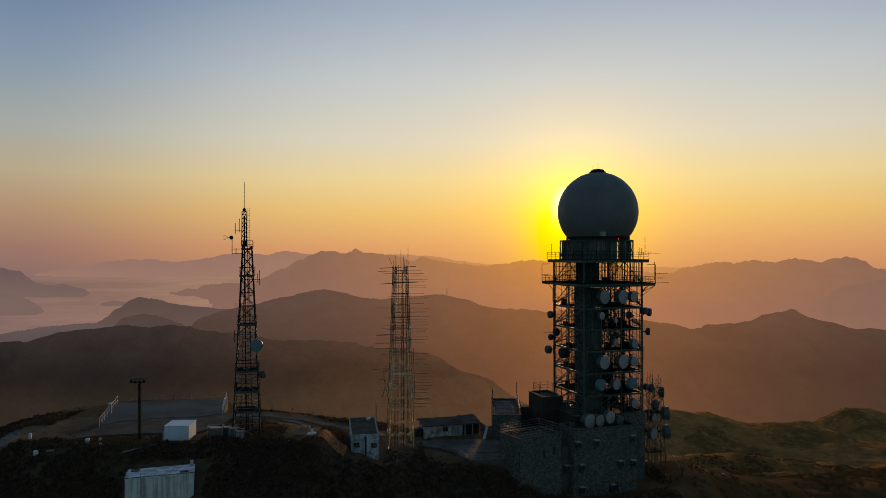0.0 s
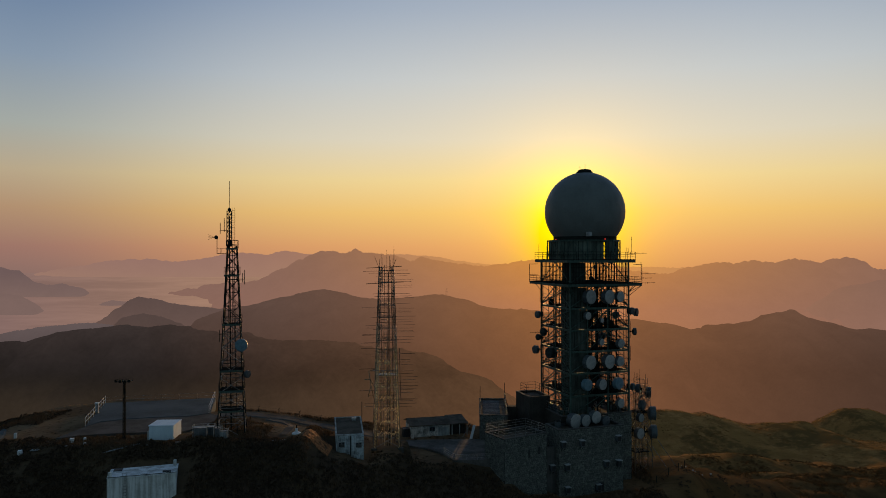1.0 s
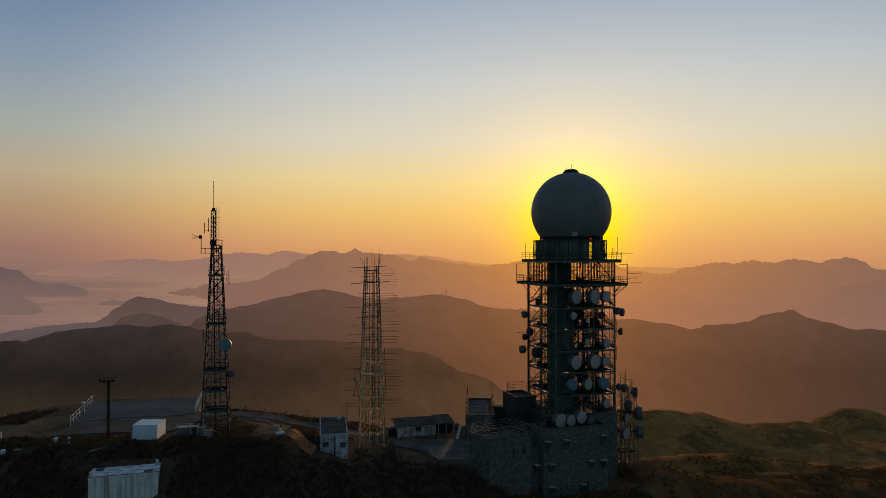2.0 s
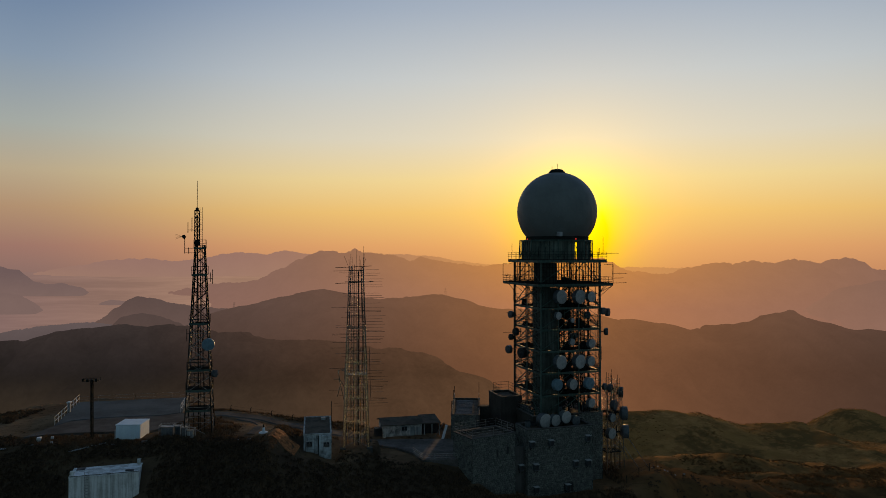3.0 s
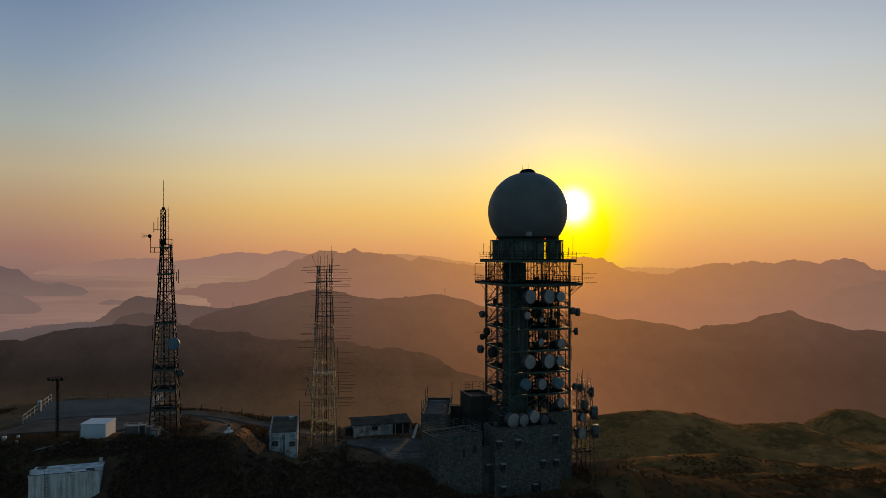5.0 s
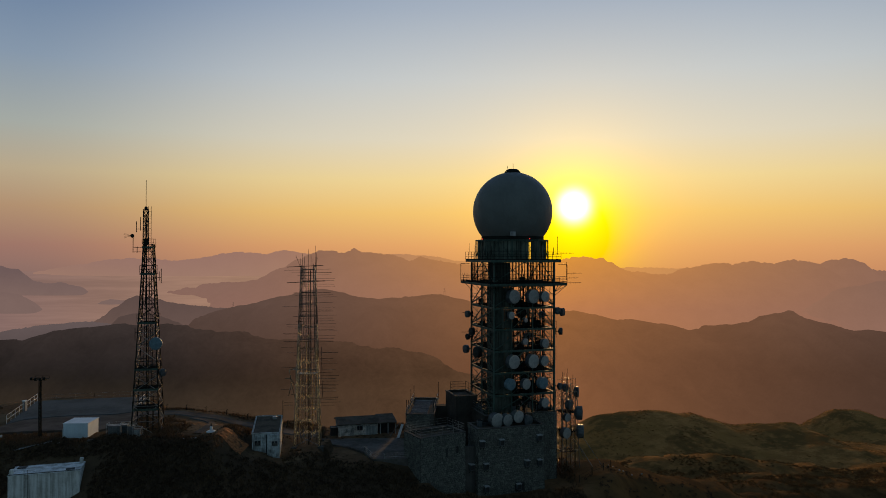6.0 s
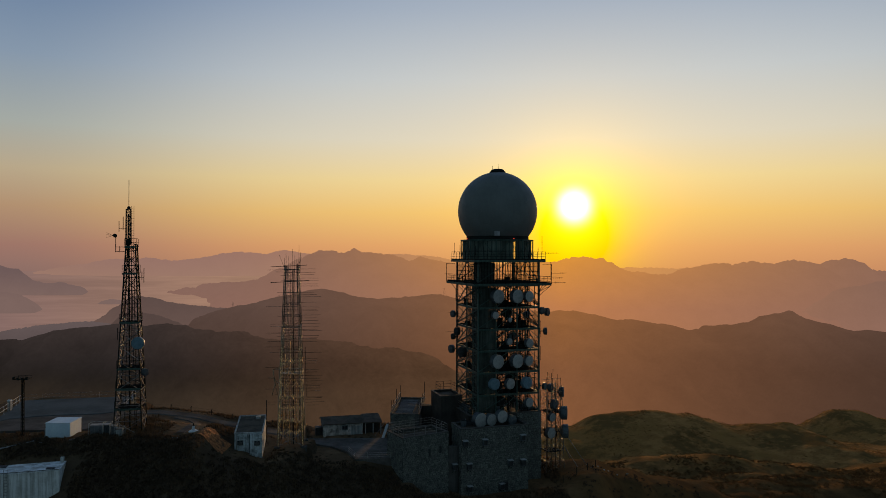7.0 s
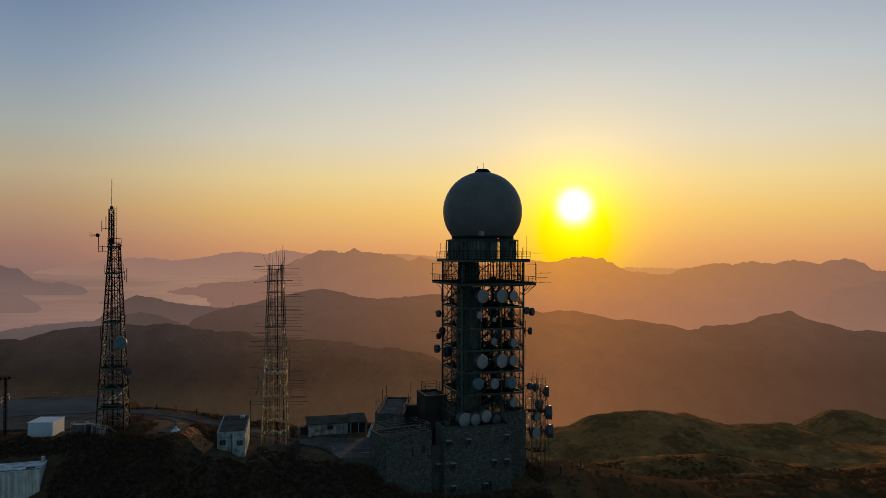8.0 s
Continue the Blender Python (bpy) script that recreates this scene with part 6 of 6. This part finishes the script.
# ---- aerials on the tower's lower deck ----
def yagi(u, v, z, reach, side, n=5):
    t = thing("yagi_aerial", STATION @ pose(u, v, z), "thin horizontal yagi aerial on the tower's deck rail", "antenna", "yagi aerials on the radar tower")
    one_bar("boom", (-0.1 * side, 0, 0), (reach * side, 0.25, 0.02), 0.03, STEEL, t)
    for k in range(n):
        x = reach * side * (0.3 + 0.7 * k / n)
        one_bar("element", (x, 0.1, -0.17 + 0.02 * k), (x, 0.1, 0.17 - 0.02 * k), 0.014, STEEL, t)


for v, z, reach in ((-6.1, 37.3, 2.6), (-5.7, 36.6, 2.2), (-6.0, 35.9, 2.6), (-4.6, 40.3, 3.2)):
    yagi(6.3 if z < 39 else 5.2, v, z, reach, 1)
for v, z, reach in ((5.6, 37.0, 1.3), (5.9, 30.9, 1.4), (5.0, 27.8, 1.8)):
    yagi(-5.6 if z > 33 else -4.9, min(v, 4.85), z, reach, -1, 3)
for u, v, z, h in ((5.2, -5.2, 40.4, 2.4), (-5.2, 5.0, 40.4, 1.5), (-4.2, -5.2, 40.4, 0.9), (5.2, 1.0, 40.4, 1.2), (5.1, -5.0, 28.0, 2.2), (5.1, -4.9, 24.6, 1.8), (-5.0, 5.0, 33.0, 1.6), (-5.5, -5.5, 40.3, 1.0), (-5.5, -3.0, 40.3, 0.7), (-5.5, 1.5, 40.3, 1.2), (5.5, -3.2, 40.3, 0.9), (5.5, 4.6, 40.3, 1.3), (4.4, -5.5, 40.3, 0.8), (6.2, -6.1, 36.6, 2.4), (-5.9, -6.1, 36.6, 1.3)):
    bm = bmesh.new()
    bar(bm, (u, v, z - 0.3), (u, v, z + h), 0.035, 6)
    solid("rod_antenna", bm, STEEL, "thin dark rod antenna on the tower's deck rail", "antenna", at=STATION, group="rod antennas on the radar tower")


# ---- road, earth bank and small things on the hilltop ----
def ribbon(name, points, width, material, label, lift=0.10, steps=8):
    """A strip laid over the ground along a bent line."""
    line = []
    for k in range(len(points) - 1):
        p0, p1, p2, p3 = (Vector(points[max(0, min(len(points) - 1, k + d))]) for d in (-1, 0, 1, 2))
        for j in range(steps):
            f = j / steps
            line.append(0.5 * (2 * p1 + (p2 - p0) * f + (2 * p0 - 5 * p1 + 4 * p2 - p3) * f * f + (3 * p1 - p0 - 3 * p2 + p3) * f ** 3))
    line.append(Vector(points[-1]))
    verts, faces = [], []
    for k, p in enumerate(line):
        way = (line[min(k + 1, len(line) - 1)] - line[max(k - 1, 0)]).normalized()
        side = Vector((-way.y, way.x))
        for s in (-0.5, -0.25, 0.0, 0.25, 0.5):
            q = p + side * width * s
            verts.append((q.x, q.y, height(q.x, q.y) + (lift if abs(s) < 0.4 else -0.25)))
    for k in range(len(line) - 1):
        a = 5 * k
        faces += [(a + j, a + j + 1, a + j + 6, a + j + 5) for j in range(4)]
    me = bpy.data.meshes.new(name)
    me.from_pydata(verts, [], faces)
    me.materials.append(material)
    return tagged(new(name, me), label, "road", kind="structure")


for name, (line, width), label in zip(("road_upper", "road_spur"), ROADS, ("narrow worn asphalt track over the hilltop", "narrow worn asphalt spur to the knoll")):
    ribbon(name, line, 1.35 * width, ASPHALT, label, 0.10)
ribbon("road_lower", [(-60.0, 84.0), (-58.0, 90.0), (-59.0, 97.0), (-63.0, 104.0)], 3.2, PAVING, "pale concrete track on the lower slope")


def build_bank():
    """A bare cut bank beside the cabin."""
    bm = bmesh.new()
    grid = []
    for i in range(17):
        row = []
        for j in range(17):
            x = -15.8 + 3.3 * i / 16
            y = 90.3 + 4.2 * j / 16 + 0.5 * fbm(x, 3.0) * (j in (0, 16))
            row.append(bm.verts.new((x, y, height(x, y) + 0.03 * math.sin(math.pi * i / 16) * math.sin(math.pi * j / 16) + 0.05 + 0.14 * fbm(x * 2.1, y * 2.1, 2.0))))
        grid.append(row)
    for a, b in zip(grid, grid[1:]):
        for k in range(16):
            bm.faces.new((a[k], b[k], b[k + 1], a[k + 1]))
    solid("earth_bank", bm, EARTH, "bare brown cut bank beside the cabin", "bank", "structure")


build_bank()


def on_ground(x, y):
    return height(x, y)


def build_fence():
    t = thing("fence", Matrix(), "leaning dark fence posts with a few wires along the crest", "fence")
    pts = [(-29.0, 108.6), (-26.0, 108.4), (-22.8, 108.1), (-19.6, 107.8), (-16.4, 107.5), (-13.4, 107.5), (-10.5, 108.3), (-7.8, 109.4)]
    tops = []
    for k, (x, y) in enumerate(pts):
        z = on_ground(x, y)
        top = Vector((x + 0.06 * math.sin(k * 2.1), y, z + 0.8))
        one_bar("post", (x, y, z - 0.3), top, 0.07, STEEL, t)
        one_bar("strut", top - Vector((0, 0, 0.1)), top + Vector((0.16, -0.1, 0.14)), 0.03, STEEL, t)
        tops.append(top)
    for a, b in zip(tops, tops[1:]):
        for d in (0.05, 0.4):
            one_bar("wire", a - Vector((0, 0, d)), b - Vector((0, 0, d)), 0.008, STEEL, t)


build_fence()


def build_small_things():
    # survey marker: a white disc on a stub
    x, y = -16.9, 92.4
    t = thing("survey_marker", pose(x, y, on_ground(x, y)), "white concrete survey marker with a round foot", "marker")
    bm = bmesh.new()
    lathe(bm, [(0.0, -0.2), (0.62, -0.2), (0.62, 0.06), (0.42, 0.18), (0.0, 0.22)], 20)
    part("foot", bm, WHITE_CLEAN, t)
    bm = bmesh.new()
    lathe(bm, [(0.2, 0.2), (0.16, 0.62), (0.12, 0.7), (0.0, 0.72)], 14)
    part("pillar", bm, WHITE_CLEAN, t)
    one_bar("post", (0, 0, 0.7), (0, 0, 1.1), 0.08, STEEL, t, "dark post", 8)
    for px, py, w, h, label, mat in ((-50.8, 89.0, 0.55, 0.55, "small white metal box on the grass", WHITE_CLEAN), (-45.6, 91.5, 0.5, 0.5, "small white metal box on the grass", WHITE_CLEAN),
                                     (-44.7, 93.0, 0.32, 0.28, "small white metal box on the grass", WHITE_CLEAN), (-43.5, 90.6, 0.3, 0.2, "small white metal box on the grass", WHITE_CLEAN), (-55.6, 96.0, 0.35, 0.7, "small white marker post on the slope", WHITE_CLEAN), (-31.2, 89.6, 0.8, 0.22, "pale concrete block lying in the grass", CONCRETE)):
        bm = bmesh.new()
        soft_box(bm, -w / 2, w / 2, -w / 2, w / 2, -0.15, h, 0.03)
        solid("marker_box", bm, mat, label, "box", at=pose(px, py, on_ground(px, py), 0, 0, 20))
    for x0, y0, x1, y1, w in ((-40.0, 88.0, -36.0, 89.4, 0.25), (-45.9, 89.4, -44.6, 89.7, 0.5), (-49.6, 89.3, -48.6, 89.2, 0.5), (-35.6, 88.9, -34.6, 89.1, 0.4), (-19.2, 88.7, -17.6, 88.8, 0.3)):
        a, b = Vector((x0, y0, on_ground(x0, y0) + 0.12)), Vector((x1, y1, on_ground(x1, y1) + 0.12))
        bm = bmesh.new()
        box(bm, 0, (b - a).length, -w / 2, w / 2, -0.05, 0.05)
        way = (b - a).normalized()
        m = Matrix.Translation(a) @ way.to_track_quat("X", "Z").to_matrix().to_4x4()
        solid("plank", bm, PALE_SHEET, "weathered pale plank lying in the grass", "plank", at=m, group="planks in the grass")
    # pipe and a sheet leaning by the long house
    bm = bmesh.new()
    bar(bm, (4.9, 109.0, 11.9), (6.5, 110.6, 13.9), 0.05, 6)
    solid("leaning_pole", bm, GALVANISED, "pale pole leaning at the end of the long house", "pole")
    bm = bmesh.new()
    box(bm, -0.2, 0.2, -0.04, 0.04, 0, 2.6)
    solid("leaning_board", bm, WHITE_CLEAN, "white board leaning at the end of the long house", "board", at=pose(6.3, 108.6, 11.8, -40, 14, -6))
    # fence and posts by the side mast
    t = thing("fence", Matrix(), "dark post fence at the edge of the station", "fence")
    last = None
    for x, y in ((33.0, 103.0), (35.2, 104.6), (37.2, 106.2), (38.8, 108.2)):
        z = on_ground(x, y)
        one_bar("post", (x, y, z - 0.2), (x, y, z + 1.1), 0.06, STEEL, t)
        if last:
            for d in (0.5, 1.0):
                one_bar("wire", (last[0], last[1], last[2] + d), (x, y, z + d), 0.012, STEEL, t)
        last = (x, y, z)


build_small_things()


def build_pylon(s, d, z0, h):
    """A far transmission pylon on the hills' crest."""
    x = EYE_X + s * d / 1000
    t = thing("transmission_pylon", pose(x, d, z0), "tiny far transmission pylon on a hazy hill crest", "pylon", "pylons on the far hills")
    # drawn in the hills' emissive haze colour
    w = 0.13 * h
    for a in (-1, 1):
        one_bar("leg", (a * w, 0, 0), (a * 0.15 * w, 0, h), 0.55, HILLS, t)
    for k in range(4):
        f, g = 1 - 0.85 * k / 4, 1 - 0.85 * (k + 1) / 4
        one_bar("brace", (-f * w, 0, h * k / 4), (g * w, 0, h * (k + 1) / 4), 0.35, HILLS, t)
    for z in (0.66, 0.82, 0.95):
        one_bar("cross_arm", (-1.1 * w, 0, h * z), (1.1 * w, 0, h * z), 0.45, HILLS, t)


build_pylon(-296, 3280, EYE_Z - 3280 * 0.0755, 30)
build_pylon(2, 3280, EYE_Z - 3280 * 0.060, 44)

for k, (x, y) in enumerate(((38.0, 107.6), (39.4, 109.4), (40.2, 108.6), (41.4, 111.0), (43.2, 112.8), (45.5, 115.4), (38.6, 109.0))):
    bm = bmesh.new()
    r = 0.09 + 0.03 * (k % 3)
    vs = box(bm, -r, r, -0.7 * r, 0.7 * r, -0.1, 0.8 * r)
    for j, v in enumerate(vs):
        v.co += Vector((0.06 * math.sin(3.1 * j + k), 0.05 * math.cos(2.3 * j + k), 0.04 * math.sin(5.0 * j + k)))
    solid("stone", bm, WHITE, "small pale stone lying on bare earth", "stone", at=pose(x, y, height(x, y), 0, 0, 40 * k), group="pale stones on the crest")


# ---- plants ----
def leaf_material(name, a, b, shine):
    m = bpy.data.materials.new(name)
    m.use_nodes = True
    m.node_tree.nodes.clear()
    g = Nodes(m.node_tree)
    rnd = g.add("ShaderNodeNewGeometry").outputs["Random Per Island"]
    c = g.mix(rnd, (*a, 1), (*b, 1))
    d, t = g.add("ShaderNodeBsdfDiffuse"), g.add("ShaderNodeBsdfTranslucent")
    g.put(d.inputs[0], c)
    g.put(t.inputs[0], c)
    x = g.add("ShaderNodeMixShader")
    x.inputs[0].default_value = shine
    g.link(d.outputs[0], x.inputs[1])
    g.link(t.outputs[0], x.inputs[2])
    g.link(x.outputs[0], g.add("ShaderNodeOutputMaterial").inputs[0])
    return m


GRASS_BLADES = leaf_material("dry_grass_blades", (0.160, 0.108, 0.066), (0.080, 0.058, 0.038), 0.2)
SHRUB_LEAVES = leaf_material("shrub_leaves", (0.092, 0.066, 0.045), (0.052, 0.039, 0.028), 0.15)
VALLEY_LEAVES = leaf_material("valley_scrub_leaves", (0.165, 0.096, 0.040), (0.110, 0.066, 0.030), 0.12)
# far leaves share the shoulders' haze-warmed base colour
FAR_LEAVES = leaf_material("far_shrub_leaves", (0.24, 0.125, 0.045), (0.16, 0.085, 0.032), 0.35)


def clear(x, y):
    """Whether plants may grow there."""
    if flat(x, y) or (-36.5 < x < -31 and 90.8 < y < 96) or (-8.6 < x < -3 and 98 < y < 103) or (-16 < x < -12.3 and 90 < y < 94.6) or (-13.6 < x < -7.6 and 91.5 < y < 101.2) or (-5.5 < x < 8 and 107 < y < 114):
        return False
    if (-37 < x < -27.5 and 78 < y < 86) or (-60.5 < x < -56 and 84 < y < 104) or off_road(x, y) < 2.2 or (x < -33 and y > 113):
        return False
    p = STATION_BACK @ Vector((x, y, 0))
    q = CORNER.inverted() @ Vector((x, y, 0))
    return not (-10 < p.x < 5.8 and -9.6 < p.y < 6.5) and not (-0.4 < q.x < 7.5 and -0.4 < q.y < 5.2) and not (7 < x < 12.5 and 106.5 < y < 121)


def scatter(name, count, area, material, grow, label, seed, keep):
    rnd = random.Random(seed)
    verts, faces = [], []
    made = 0
    while made < count:
        x, y = rnd.uniform(area[0], area[1]), rnd.uniform(area[2], area[3])
        if not keep(x, y, rnd):
            continue
        grow(verts, faces, x, y, height(x, y), rnd)
        made += 1
    me = bpy.data.meshes.new(name)
    me.from_pydata(verts, [], faces)
    me.materials.append(material)
    return tagged(new(name, me), label, "plants", kind="stuff")


def tuft(verts, faces, x, y, z, rnd):
    h, w = rnd.uniform(0.12, 0.42), rnd.uniform(0.04, 0.08)
    for k in range(7):
        a, lean = rnd.uniform(0, math.tau), rnd.uniform(0.1, 0.55) * h
        n = len(verts)
        bx, by = x + rnd.uniform(-0.18, 0.18), y + rnd.uniform(-0.18, 0.18)
        c, s = math.cos(a), math.sin(a)
        verts += [(bx - s * w, by + c * w, z - 0.06), (bx + s * w, by - c * w, z - 0.06), (bx + c * lean, by + s * lean, z + h * rnd.uniform(0.7, 1.1))]
        faces.append((n, n + 1, n + 2))


def shrub(size):
    def grow(verts, faces, x, y, z, rnd):
        r = rnd.uniform(*size)
        for k in range(18):
            a, b = rnd.uniform(0, math.tau), rnd.uniform(0.0, 1.45)
            d = r * rnd.uniform(0.55, 1.0)
            cx, cy, cz = x + d * math.cos(a) * math.cos(b), y + d * math.sin(a) * math.cos(b), z + 0.75 * d * math.sin(b)
            q = r * rnd.uniform(0.18, 0.34)
            u = Vector((rnd.uniform(-1, 1), rnd.uniform(-1, 1), rnd.uniform(-1, 1))).normalized()
            v = u.orthogonal().normalized() * q * rnd.uniform(0.5, 0.9)
            u = u * q
            n = len(verts)
            o = Vector((cx, cy, cz))
            verts += [tuple(o - u), tuple(o + v), tuple(o + u), tuple(o - v)]
            faces.append((n, n + 1, n + 2, n + 3))
    return grow


def near_keep(x, y, rnd):
    return clear(x, y) and x < 33 and fbm(x / 9, y / 9, 11.0) + rnd.uniform(-0.5, 0.6) > -0.1


def near_shrub(x, y, rnd):
    return clear(x, y) and (y < max(90.3, along(x, FRONT)) + 1.4 * fbm(x / 5, 3.0) or x < -50) and (x < 32 or y < 94) and fbm(x / 7, y / 7, 31.0) + rnd.uniform(-0.3, 0.5) + (0.4 if y < 88 else 0.0) > 0.1


def mound_keep(x, y, rnd):
    return x / y > 0.13 and fbm(x / 22, y / 55, 21.0) + 0.5 * fbm(x / 70, y / 120, 4.0) + rnd.uniform(-0.25, 0.25) > 0.12


scatter("grass", 34000, (-75, 70, 76, 126), GRASS_BLADES, tuft, "dry tufted grass over the hilltop", 41, near_keep)
scatter("shrubs", 7500, (-75, 72, 76, 126), SHRUB_LEAVES, shrub((0.25, 0.7)), "low dark shrubs on the slopes", 42, near_shrub)
def valley_keep(x, y, rnd):
    return 0.16 < x / y < 0.75 and y > 132 + 0.25 * x and fbm(x / 26, y / 40, 17.0) + rnd.uniform(-0.3, 0.3) > 0.08


def crest_keep(x, y, rnd):
    return abs(y - 100 - 0.9 * (x - 34)) < 5 and clear(x, y)


scatter("crest_shrubs", 150, (34, 62, 98, 130), SHRUB_LEAVES, shrub((0.18, 0.5)), "dark low shrubs along the bare crest", 45, crest_keep)
scatter("valley_scrub", 9000, (30, 330, 140, 440), VALLEY_LEAVES, shrub((0.4, 1.5)), "dark scrub in the hollow below the shoulders", 44, valley_keep)
scatter("far_shrubs", 9000, (60, 600, 430, 900), FAR_LEAVES, shrub((0.3, 0.95)), "dark scrub over the far shoulders", 43, mound_keep)
